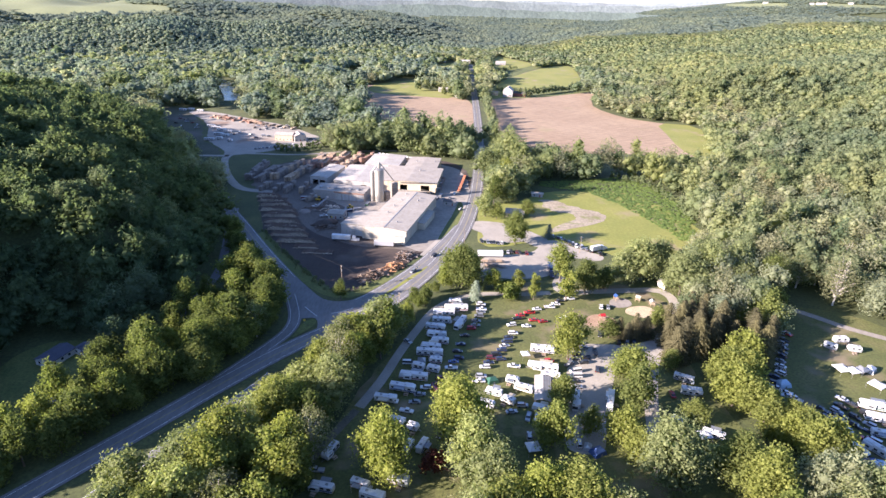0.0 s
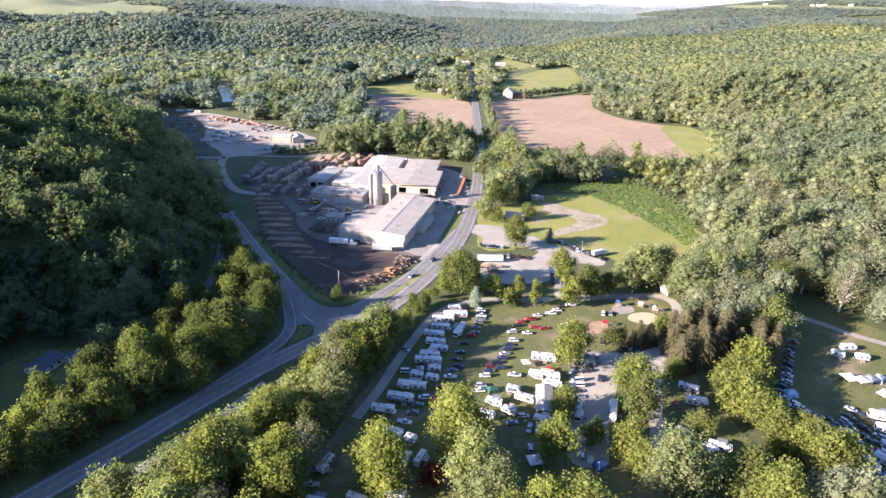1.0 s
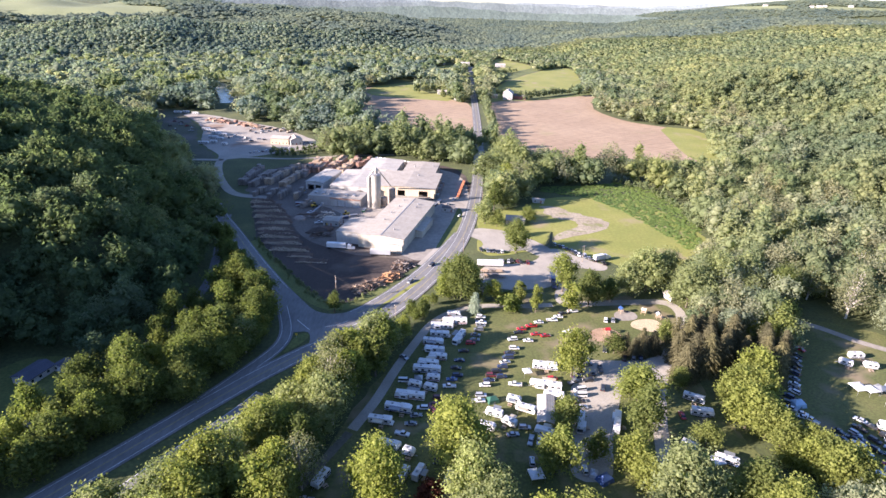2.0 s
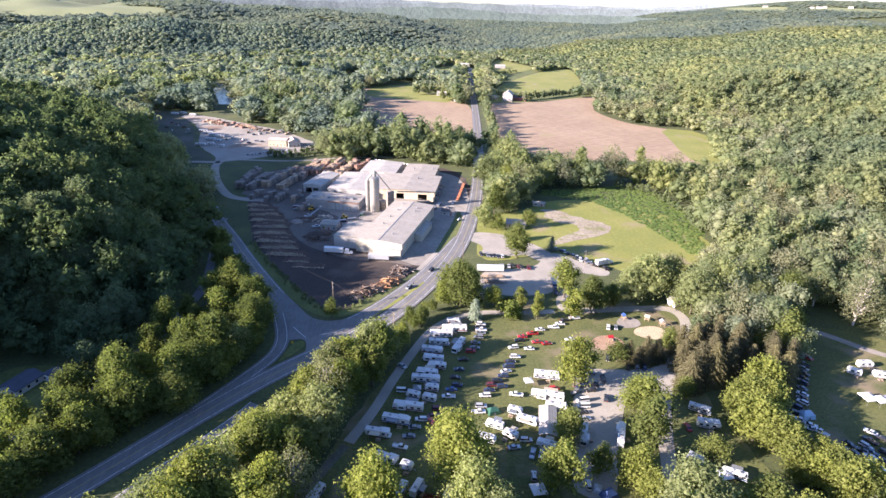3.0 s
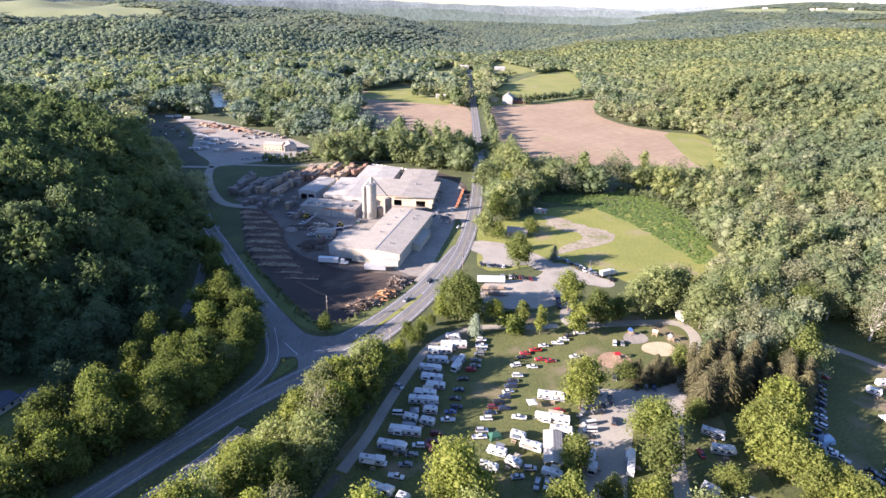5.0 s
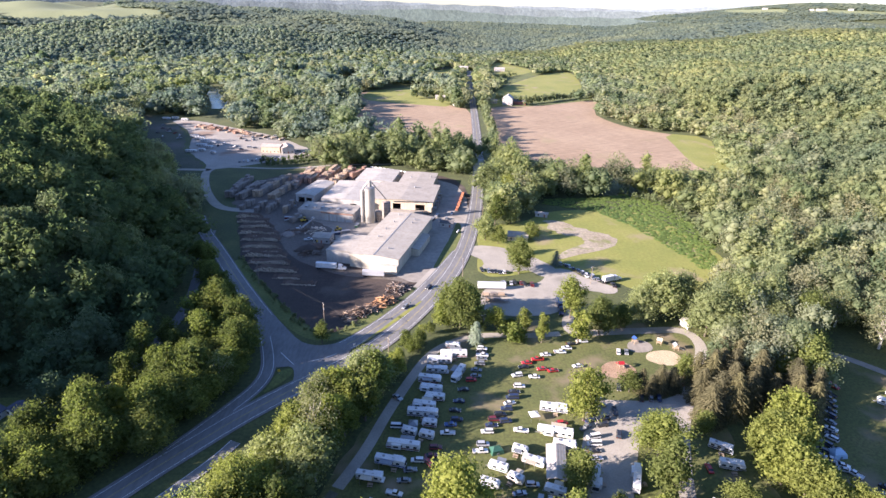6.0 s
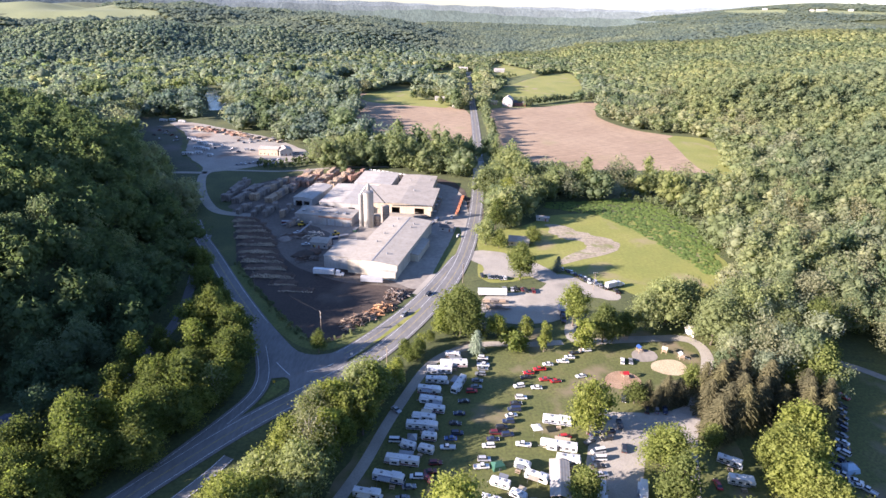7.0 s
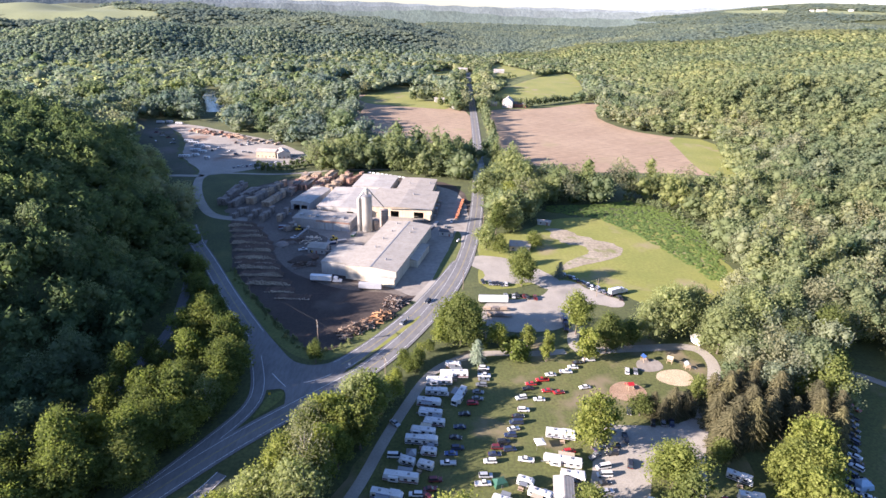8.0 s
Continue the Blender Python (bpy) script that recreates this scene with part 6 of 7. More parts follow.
part("roof", bm, M["roof_white"], shed)
at(shed, -112, 471, 0.1, -14)
low = tagged(new("kiln_building"), "low grey block building with flat roof", "industrial building")
walls(low, 0, 0, 41, 18, 6.4, M["block"])
part("roof", bm_box(-0.3, -0.3, 6.4, 41.3, 18.3, 6.7), M["roof_taupe"], low)
part("parapet_band", bm_box(17, -0.12, 5.2, 41, -0.01, 6.3), M["wood_red"], low, "rusty band along the wall top")
for k in range(4):
    part("roller_door", bm_box(18 + k * 5.8, -0.1, 0, 22.5 + k * 5.8, -0.01, 4.6), M["wall_white"], low)
for k in range(6):
    part("roof_unit", bm_box(3 + k * 6, 5, 6.7, 5.2 + k * 6, 8, 7.7, bevel=0.1), M["steel"], low)
at(low, -102, 435, 0.1, -10)

silo = tagged(new("sawdust_silo"), "tall pale galvanised sawdust silo", "silo")
bm = bmesh.new()
cyl(bm, 3.5, 0, 25.0, sides=28)
part("shell", bm, M["silo_metal"], silo)
for z in range(2, 25, 2):
    bm = bmesh.new()
    cyl(bm, 3.57, z, z + 0.14, sides=28)
    part("hoop", bm, M["silo_metal"], silo)
bm = bmesh.new()
cyl(bm, 3.65, 25.0, 26.2, sides=28, r1=1.6)
part("cap", bm, M["steel"], silo)
bm = bmesh.new()
cyl(bm, 1.3, 26.2, 28.8, sides=14)
cyl(bm, 1.3, 28.8, 31.0, sides=14, r1=0.4)
part("cyclone", bm, M["silo_metal"], silo)
bm = bmesh.new()
for k in range(20):
    a0, a1 = 2 * math.pi * k / 20, 2 * math.pi * (k + 1) / 20
    for z in (26.0, 26.6):
        rod(bm, (3.6 * math.cos(a0), 3.6 * math.sin(a0), z), (3.6 * math.cos(a1), 3.6 * math.sin(a1), z), 0.06, 4)
    rod(bm, (3.6 * math.cos(a0), 3.6 * math.sin(a0), 25.0), (3.6 * math.cos(a0), 3.6 * math.sin(a0), 26.6), 0.06, 4)
part("railing", bm, M["steel"], silo)
bm = bmesh.new()
for s in (-0.3, 0.3):
    rod(bm, (s, -3.7, 0), (s, -3.7, 26), 0.05, 4)
for k in range(36):
    rod(bm, (-0.3, -3.7, 0.5 + 0.7 * k), (0.3, -3.7, 0.5 + 0.7 * k), 0.035, 4)
part("ladder", bm, M["steel"], silo)
bm = bmesh.new()
rod(bm, (0.5, 0.5, 30), (9, 24, 9), 0.4, 8)
part("blower_pipe", bm, M["steel"], silo)
bm = bmesh.new()
cyl(bm, 1.5, 0, 23.0, -5.1, -0.6, 18)
cyl(bm, 1.6, 23.0, 24.0, -5.1, -0.6, 18, 0.5)
part("lift_tower", bm, M["silo_metal"], silo, "narrow steel lift tower")
for z in (7.0, 15.0, 21.5):
    part("brace", bm_box(-3.8, -0.75, z, -3.2, -0.45, z + 0.3), M["steel"], silo)
bm = bmesh.new()
rod(bm, (-5.1, -0.6, 24.0), (-0.6, 0, 30.2), 0.45, 8)
rod(bm, (-1.6, -1.4, 26.0), (-1.6, -1.4, 30.4), 0.12, 5)
rod(bm, (1.6, -1.4, 26.0), (1.6, -1.4, 30.4), 0.12, 5)
rod(bm, (-1.6, -1.4, 30.4), (1.6, -1.4, 30.4), 0.12, 5)
part("top_frame", bm, M["steel"], silo)
at(silo, -50, 431, 0.1)
for x, y, r, h in ((-39.5, 440.5, 3.0, 12.0), (-44.5, 434, 2.2, 7.0)):
    tank = tagged(new("storage_tank"), "dark weathered steel storage tank", "tank")
    bm = bmesh.new()
    cyl(bm, r, 0, h, sides=22)
    cyl(bm, r * 1.02, h, h + 0.9, sides=22, r1=0.4)
    part("shell", bm, M["wood_grey"], tank)
    for z in range(1, int(h), 2):
        bm = bmesh.new()
        cyl(bm, r + 0.06, z, z + 0.12, sides=22)
        part("hoop", bm, M["steel"], tank)
    at(tank, x, y, 0.1)


def small_house(x, y, w, d, h, rz, wall, roof, label, peak=2.2, along="y", name="house", z=0.05):
    root = tagged(new(name), label, "house" if name == "house" else "building")
    t = 0.2
    part("wall", bm_box(0, 0, 0, w, t, h), wall, root)
    part("wall", bm_box(0, d - t, 0, w, d, h), wall, root)
    part("wall", bm_box(0, t, 0, t, d - t, h), wall, root)
    part("wall", bm_box(w - t, t, 0, w, d - t, h), wall, root)
    bm = bmesh.new()
    gable(bm, 0, 0, w, d, h, h + peak, 0.5, 0.2, along)
    part("roof", bm, roof, root)
    if along == "y":
        for yy in (0, d - t):
            part("gable_wall", prism([(0, h), (w, h), (w / 2, h + peak)], yy, yy + t), wall, root)
    else:
        for xx in (0, w - t):
            bm = bmesh.new()
            v = [bm.verts.new(p) for p in ((xx, 0, h), (xx, d, h), (xx, d / 2, h + peak), (xx + t, 0, h), (xx + t, d, h), (xx + t, d / 2, h + peak))]
            for f in ((0, 1, 2), (5, 4, 3), (0, 3, 4, 1), (1, 4, 5, 2), (2, 5, 3, 0)):
                bm.faces.new([v[k] for k in f])
            part("gable_wall", bm, wall, root)
    n = max(2, int(w / 3.5))
    for k in range(n):
        xx = (k + 0.5) * w / n
        if k == n // 2:
            part("door", bm_box(xx - 0.5, -0.05, 0.05, xx + 0.5, 0.02, 2.1), M["wall_red"], root)
        else:
            win = part("window", bm_box(xx - 0.55, -0.05, 1.0, xx + 0.55, 0.03, 2.1), M["glass"], root)
            part("sill", bm_box(xx - 0.65, -0.12, 0.9, xx + 0.65, 0.02, 1.0), M["white_paint"], win)
    for k in range(max(1, int(d / 4))):
        part("window", bm_box(w - 0.03, 1.2 + k * 3.6, 1.0, w + 0.05, 2.3 + k * 3.6, 2.1), M["glass"], root)
    return at(root, x, y, z + float(height(x + w / 2, y + d / 2)), rz)


small_house(-0.5, 425, 9, 6, 3.2, -8, M["wall_white"], M["roof_dark"], "small white mill office with dark roof", 1.2, "x", "office")
small_house(-82, 390, 11, 9, 4.0, -8, M["block"], M["roof_grey"], "small grey block shed in the mill yard", 0.8, "x", "shed")
small_house(-182, 619, 19, 12, 6.0, -4, M["wall_tan"], M["roof_tan"], "tan metal warehouse with low roof", 1.8, "x", "warehouse")
small_house(-160, 615, 12, 14, 5.5, 24, M["wall_white"], M["roof_tan"], "pale storage shed with gable roof", 2.4, "y", "warehouse")
small_house(-171, 207, 8.5, 12, 2.8, -16, M["white_paint"], M["roof_blue"], "white bungalow with dark roof under a hill", 1.5, "y")
small_house(-160, 216, 6, 5, 2.6, -20, M["white_paint"], M["roof_blue"], "small white outbuilding beside a bungalow", 1.2, "y")
small_house(45, 403, 13, 9, 3.0, -6, M["wall_tan"], M["roof_taupe"], "brown house with taupe hipped roof", 2.4, "x")
small_house(70, 452, 9, 4, 2.6, -12, M["wall_white"], M["roof_white"], "low white shed at the meadow edge", 0.8, "x", "shed")
small_house(124, 293, 5, 5, 2.8, 30, M["white_paint"], M["roof_white"], "small white camp kiosk by the lane", 1.2, "y", "kiosk")
small_house(88, 950, 15, 20, 9.0, -10, M["wall_white"], M["roof_white"], "large pale barn with steep gable", 6.0, "y", "barn")
small_house(106, 956, 18, 12, 5.0, -6, M["wall_red"], M["roof_dark"], "long red barn wing", 3.0, "x", "barn")
small_house(70, 962, 11, 8, 4.0, 0, M["wall_tan"], M["roof_grey"], "small farm shed with grey roof", 2.0, "x", "shed")
small_house(-14, 984, 15, 9, 4.0, 4, M["wall_white"], M["roof_white"], "white farmhouse at the field edge", 2.4, "x")
small_house(14, 928, 14, 9, 4.5, 10, M["wall_white"], M["roof_dark"], "farmhouse beside the highway", 2.4, "x")
small_house(110, 1405, 22, 14, 5.0, 0, M["wall_white"], M["roof_white"], "white farm building in a far meadow", 2.6, "x", "barn")
small_house(-45, 1420, 40, 16, 5.0, 0, M["wall_white"], M["roof_white"], "long white farm shed far along the road", 2.6, "x", "barn")
for x, y, w in ((1760, 3600, 26), (1905, 3330, 30), (1935, 3322, 18), (1880, 3345, 20), (2040, 3280, 22)):
    small_house(x, y, w, 14, 6.0, -20, M["wall_white"], M["roof_white"], "white farm building on a distant plateau", 4.0, "x", "barn")
small_house(30, 1400, 20, 12, 6.0, 0, M["wall_white"], M["roof_white"], "white house at the road's end", 3.0, "x")

tank = tagged(new("gas_tank"), "small white gas tank lying on grass", "tank")
bm = bmesh.new()
cyl(bm, 0.6, -1.6, 1.6, sides=14)
cyl(bm, 0.6, 1.6, 1.95, sides=14, r1=0.25)
cyl(bm, 0.25, -1.95, -1.6, sides=14, r1=0.6)
bmesh.ops.rotate(bm, verts=bm.verts, cent=(0, 0, 0), matrix=Matrix.Rotation(radians(90), 3, "Y"))
bmesh.ops.translate(bm, verts=bm.verts, vec=(0, 0, 1.0))
part("shell", bm, M["white_paint"], tank)
for x in (-1.0, 1.0):
    part("foot", bm_box(x - 0.15, -0.5, 0, x + 0.15, 0.5, 0.5), M["block"], tank)
at(tank, 12, 415, 0.16, 70)

# ---- logs and lumber ----


def log(bm, p, q, r, sides=7):
    limb(bm, [p, q], r, r * 0.92, sides)


def log_row(x0, x1, y, seed, high=2.6):
    rng = np.random.default_rng(seed)
    root = tagged(new("log_pile"), "long stacked row of cut logs", "log pile")
    bark, ends = bmesh.new(), bmesh.new()
    n = int((x1 - x0) / 0.62)
    for k in range(n):
        x = x0 + (k + 0.5) * (x1 - x0) / n
        top = high * (0.8 + 0.2 * math.sin(k * 0.13 + seed * 2.3) + rng.uniform(-0.12, 0.12)) * min(1, (k + 1) / 5, (n - k) / 5)
        z = 0.25
        while z < max(0.4, top):
            r = rng.uniform(0.22, 0.4)
            l = rng.uniform(2.1, 2.9)
            yy = y + rng.uniform(-0.35, 0.35)
            xx = x + rng.uniform(-0.15, 0.15)
            log(bark, (xx, yy - l, z), (xx + rng.uniform(-0.2, 0.2), yy + l, z), r, 6)
            v = [ends.verts.new((xx + r * 0.95 * math.cos(j * 1.047), yy - l - 0.015, z + r * 0.95 * math.sin(j * 1.047))) for j in range(6)]
            ends.faces.new(v)
            z += r * 1.75
    tagged(part("timber", bark, M["log_bark"], root), kind="stuff")
    tagged(part("cut_face", ends, M["log_end"], root, "pale sawn log ends"), kind="stuff")
    root.location = (0, 0, 0.08)
    tagged(root, group="rows of logs in the yard")


for k, (x0, x1, y) in enumerate(((-146, -127, 434), (-142, -121, 425), (-138, -114, 415), (-134, -108, 404), (-129, -104, 393), (-125, -100, 381), (-119, -93, 368), (-114, -89, 358), (-107, -82, 347.5), (-87, -68, 331.5))):
    log_row(x0, x1, y, k, 2.6 if k < 9 else 1.0)
for k, (x0, x1, y) in enumerate(((-140, -121, 429.5), (-134, -113, 409.5), (-128, -106, 398.5), (-122, -98, 375), (-94, -78, 339))):
    log_row(x0, x1, y, k + 20, 1.2)


def jumble(name, cx, cy, lx, ly, rz, n, seed, material, label, high=3.0, length=5.0):
    rng = np.random.default_rng(seed)
    root = tagged(new(name), label, "log pile")
    for half in range(2):
        bm = bmesh.new()
        for k in range(n // 2):
            u, v = rng.uniform(-1, 1, 2)
            z = high * max(0.0, 1 - u * u) * max(0.0, 1 - v * v) * rng.uniform(0.1, 1.0) + 0.25
            a = rng.normal(0, 0.5) + (1.57 if rng.random() < 0.25 else 0)
            l = length * rng.uniform(0.4, 0.6)
            dx, dy, dz = math.cos(a) * l, math.sin(a) * l, rng.uniform(-0.4, 0.4)
            log(bm, (u * lx - dx, v * ly - dy, max(0.15, z - dz)), (u * lx + dx, v * ly + dy, max(0.15, z + dz)), rng.uniform(0.14, 0.3), 6)
        tagged(part("timber", bm, M[material[half]], root), kind="stuff")
    return at(root, cx, cy, 0.08, rz)


jumble("log_pile", -39, 300, 9, 4.5, 42, 130, 1, ("wood_pale", "log_bark"), "heap of loose brown logs and slabs")
jumble("log_pile", -29, 312, 6, 4, 48, 90, 2, ("log_fresh", "log_bark"), "heap of fresh orange logs")
jumble("log_pile", -23, 328, 5, 5, 60, 90, 3, ("log_bark", "wood_grey"), "heap of dark logs beside the drive")
jumble("log_pile", -97, 408, 7, 5, 20, 70, 4, ("log_bark", "wood_grey"), "scattered timber offcuts in the yard", 1.5)
jumble("log_pile", -84, 410, 6, 5, 70, 60, 5, ("wood_grey", "log_end"), "scattered boards and offcuts in the yard", 1.8)
jumble("log_pile", -80, 372, 6, 4, 20, 50, 6, ("log_bark", "wood_grey"), "dark heap of timber beside the hall", 2.2)
jumble("log_pile", -232, 706, 14, 4, -28, 110, 7, ("wood_pale", "wood_red"), "long heap of brown lumber in the gravel lot", 3.5, 8.0)
jumble("log_pile", -276, 726, 14, 5, -30, 110, 8, ("wood_red", "wood_pale"), "heap of reddish timber in the gravel lot", 3.0, 8.0)


def mound(x, y, w, d, h, seed, material, label):
    """A loose heap with an uneven skin."""
    rng = np.random.default_rng(seed)
    v, f = ICO2
    k = 1 + 0.13 * np.sin(v[:, 0] * 4 + seed) + 0.12 * np.sin(v[:, 1] * 5) + rng.uniform(-0.08, 0.08, len(v))
    top = v * k[:, None] * (w, d, h)
    top[:, 2] = np.maximum(top[:, 2], -0.1)
    return at(tagged(new("bark_mound", np_mesh("bark_mound", top, f, M[material], True)), label, "heap"), x, y, 0.1, seed * 20)


mound(-83, 377, 8, 5, 3.2, 1, "yard", "dark heap of bark chips beside the hall")
mound(-78, 383, 5, 4, 2.2, 2, "log_bark", "brown heap of bark chips in the yard")
mound(-101, 402, 5, 4, 2.0, 3, "wood_grey", "grey heap of sawdust in the yard")


def conveyor(x, y, length, rise, rz):
    root = tagged(new("conveyor"), "inclined steel conveyor on thin legs", "conveyor")
    L = length / 2
    bm = prism([(-L, 0.6), (L, 0.6 + rise), (L, 1.1 + rise), (-L, 1.1)], -0.6, 0.6)
    part("belt_frame", bm, M["steel"], root)
    for u in (0.08, 0.5, 0.92):
        for s in (-0.5, 0.5):
            part("leg", bm_box(-L + u * length - 0.08, s - 0.08, 0.0, -L + u * length + 0.08, s + 0.08, 0.62 + rise * u), M["steel"], root)
    part("hood", bm_box(L - 1.4, -0.75, 1.0 + rise, L + 0.3, 0.75, 2.0 + rise, bevel=0.15), M["wall_white"], root)
    return at(root, x, y, 0.1, rz)


conveyor(-62, 391, 18, 4.0, 4)
conveyor(-92, 418, 14, 3.0, 62)
conveyor(-104, 428, 12, 2.4, 10)


def waste_bin(x, y, rz, tone):
    root = tagged(new("waste_skip"), f"{tone} steel waste skip in the mill yard", "skip")
    part("tub", prism([(-2.6, 0.15), (2.6, 0.15), (3.0, 1.7), (-3.0, 1.7)], -1.1, 1.1), M["paint_" + tone], root)
    part("rim", bm_box(-3.05, -1.18, 1.68, 3.05, 1.18, 1.8), M["steel"], root)
    return at(root, x, y, 0.1, rz)


for x, y, rz, tone in ((-70, 405, 20, "navy"), (-64, 409, 25, "grey"), (-58, 421, 80, "green"), (-26, 442, 82, "grey"), (-6, 438, 70, "navy"), (-108, 432, 5, "maroon"), (-3, 446, 75, "grey")):
    waste_bin(x, y, rz, tone)
for x, y, rz, tone in ((-86, 394, 20, "white"), (-76, 402, 95, "silver"), (4, 440, 80, "grey"), (8, 452, 84, "white"), (-96, 414, 40, "white")):
    vehicle("pickup", x, y, rz, tone, 0.0, "vehicles in the mill yard")


def stack_kind(tone, tiers):
    root = tagged(new("lumber_stack"), f"{'pale' if tone == 'wood_pale' else 'reddish' if tone == 'wood_red' else 'weathered'} stack of sawn lumber packs", "lumber stack")
    z = 0.0
    rng = np.random.default_rng(tiers * 7 + len(tone))
    feet = bmesh.new()
    for k in range(tiers):
        o = rng.uniform(-0.06, 0.06)
        edge = [(1.3, 0.16), (1.3, 0.5), (1.22, 0.52), (1.22, 0.57), (1.3, 0.59), (1.3, 0.88), (1.22, 0.9), (1.22, 0.95), (1.3, 0.97), (1.3, 1.24), (0.17, 1.24), (0.17, 0.24)]
        prof = [(x + o, h + z) for x, h in edge] + [(o - x, h + z) for x, h in edge[::-1]]
        part("pack", prism(prof, -2.4 + rng.uniform(-0.15, 0.15), 2.4 + rng.uniform(-0.15, 0.15)), M[tone], root)
        for y in (-1.8, 0, 1.8):
            box(feet, -1.3, y - 0.08, z, 1.3, y + 0.08, z + 0.16)
        z += 1.3
    part("bearers", feet, M["wood_grey"], root)
    return root


STACKS = {}
rng_s = np.random.default_rng(9)


def stack(x, y, rz, tone, tiers):
    key = (tone, tiers)
    if key not in STACKS:
        STACKS[key] = o = stack_kind(tone, tiers)
    else:
        o = copy_thing(STACKS[key], pose(0, 0, 0))
    tagged(o, group="rows of lumber stacks")
    return at(o, x, y, 0.09, rz)


for xa, ya, xb, yb, tones in ((-167, 474, -165, 524, "ggg"), (-158, 470, -150, 512, "ggg"), (-147, 478, -134, 530, "ggp"), (-134, 474, -125, 512, "gpg"), (-124, 500, -119, 556, "rpg"), (-115, 516, -110, 556, "prp"), (-105, 518, -97, 564, "ppr"), (-94, 516, -83, 562, "rpp"), (-80, 536, -70, 562, "rr"), (-147, 446, -142, 464, "gg"), (-135, 442, -132, 462, "gg"), (-126, 440, -123, 464, "gg"), (-114, 441, -112, 462, "gp"), (-105, 424, -100, 432, "gg")):
    m = max(2, int(math.hypot(xb - xa, yb - ya) / 5.3))
    for k in range(m):
        u = (k + 0.5) / m
        tone = {"g": "wood_grey", "p": "wood_pale", "r": "wood_red"}[tones[int(rng_s.integers(len(tones)))]]
        stack(xa + (xb - xa) * u + rng_s.uniform(-0.15, 0.15), ya + (yb - ya) * u, math.degrees(math.atan2(yb - ya, xb - xa)) - 90 + rng_s.uniform(-1, 1), tone, int(rng_s.integers(3, 5)))
        if len(tones) > 2:
            stack(xa + (xb - xa) * u + 3.3 + rng_s.uniform(-0.15, 0.15), ya + (yb - ya) * u + rng_s.uniform(-0.3, 0.3), math.degrees(math.atan2(yb - ya, xb - xa)) - 90, tone, int(rng_s.integers(3, 5)))

# ---- poles, wires, barriers, small things ----


def utility_pole(x, y, h=13.0, rz=0.0, arms=2):
    root = tagged(new("utility_pole"), "weathered wooden utility pole with crossarm", "utility pole")
    bm = bmesh.new()
    cyl(bm, 0.19, -0.3, h, sides=9, r1=0.13)
    part("pole", bm, M["pole"], root)
    for k in range(arms):
        part("crossarm", bm_box(-1.3, -0.07, h - 0.7 - k * 1.6, 1.3, 0.07, h - 0.55 - k * 1.6), M["pole"], root)
    bm = bmesh.new()
    for dx in (-1.1, -0.45, 0.45, 1.1):
        cyl(bm, 0.06, h - 0.55, h - 0.3, dx, 0, 6)
    part("insulators", bm, M["lamp_glass"], root)
    bm = bmesh.new()
    cyl(bm, 0.28, h - 3.4, h - 2.4, 0.45, 0, 10)
    part("transformer", bm, M["steel"], root)
    return at(root, x, y, float(height(x, y)), rz)


POLES = [(-99, 329, 12, -55), (-54.2, 284.2, 14, -65), (-21, 257, 13, -60), (13.5, 346, 12, 65), (4, 312, 12, 60), (30, 440, 12, 80), (29, 520, 12, 85), (32, 640, 12, 88), (86.6, 341.5, 11, 20), (-140, 209, 12, 60), (-134, 168, 12, 55), (22, 287, 9, 30)]
for x, y, h, a in POLES:
    utility_pole(x, y, h, a)


def wire(p, q, sag, r=0.014):
    bm = bmesh.new()
    pts = []
    for k in range(9):
        u = k / 8
        pts.append((p[0] + (q[0] - p[0]) * u, p[1] + (q[1] - p[1]) * u, p[2] + (q[2] - p[2]) * u - sag * 4 * u * (1 - u)))
    limb(bm, pts, r, r, 4)
    me = bpy.data.meshes.new("power_line")
    bm.to_mesh(me)
    bm.free()
    me.materials.append(M["tyre"])
    tagged(new("power_line", me), "sagging power line between wooden poles", "cable", "overhead wires")


for a, b in ((0, 1), (1, 2), (3, 4), (3, 5), (5, 6), (6, 7), (9, 10)):
    pa, pb = POLES[a], POLES[b]
    for dx in (-1.0, -0.4, 1.0):
        wire((pa[0] + dx * math.cos(radians(pa[3])), pa[1] + dx * math.sin(radians(pa[3])), pa[2] - 0.3 + float(height(pa[0], pa[1]))), (pb[0] + dx * math.cos(radians(pb[3])), pb[1] + dx * math.sin(radians(pb[3])), pb[2] - 0.3 + float(height(pb[0], pb[1]))), 1.2)

barrier = tagged(new("concrete_barrier"), "white concrete barrier block behind the mill", "barrier", "row of barrier blocks")
part("block", prism([(-1.4, 0), (1.4, 0), (1.4, 1.0), (-1.4, 1.0)], -0.45, 0.45, 0.15, 0.5), M["white_paint"], barrier)
at(barrier, -66, 575, 0.05, 0)
for k in range(1, 15):
    o = copy_thing(barrier, pose(-66 + k * 4.0, 575 - 0.055 * k * k - k * 1.2, 0.05, 0, 0, -20))
bridge = tagged(new("road_bridge"), "pale concrete road bridge with low parapets", "bridge")
part("deck", bm_box(-4.6, 0, 0.05, 4.6, 62, 0.3, bevel=0.02), M["concrete_pale"], bridge)
for s in (-1, 1):
    part("parapet", bm_box(s * 4.9 - 0.3, 0, 0.0, s * 4.9 + 0.3, 62, 0.75, bevel=0.03), M["concrete_pale"], bridge)
    for k in range(11):
        part("post", bm_box(s * 4.9 - 0.12, 1 + k * 6.0 - 0.12, 0.7, s * 4.9 + 0.12, 1 + k * 6.0 + 0.12, 1.3), M["steel"], bridge)
    part("rail", bm_box(s * 4.9 - 0.06, 0, 1.2, s * 4.9 + 0.06, 62, 1.32), M["steel"], bridge)
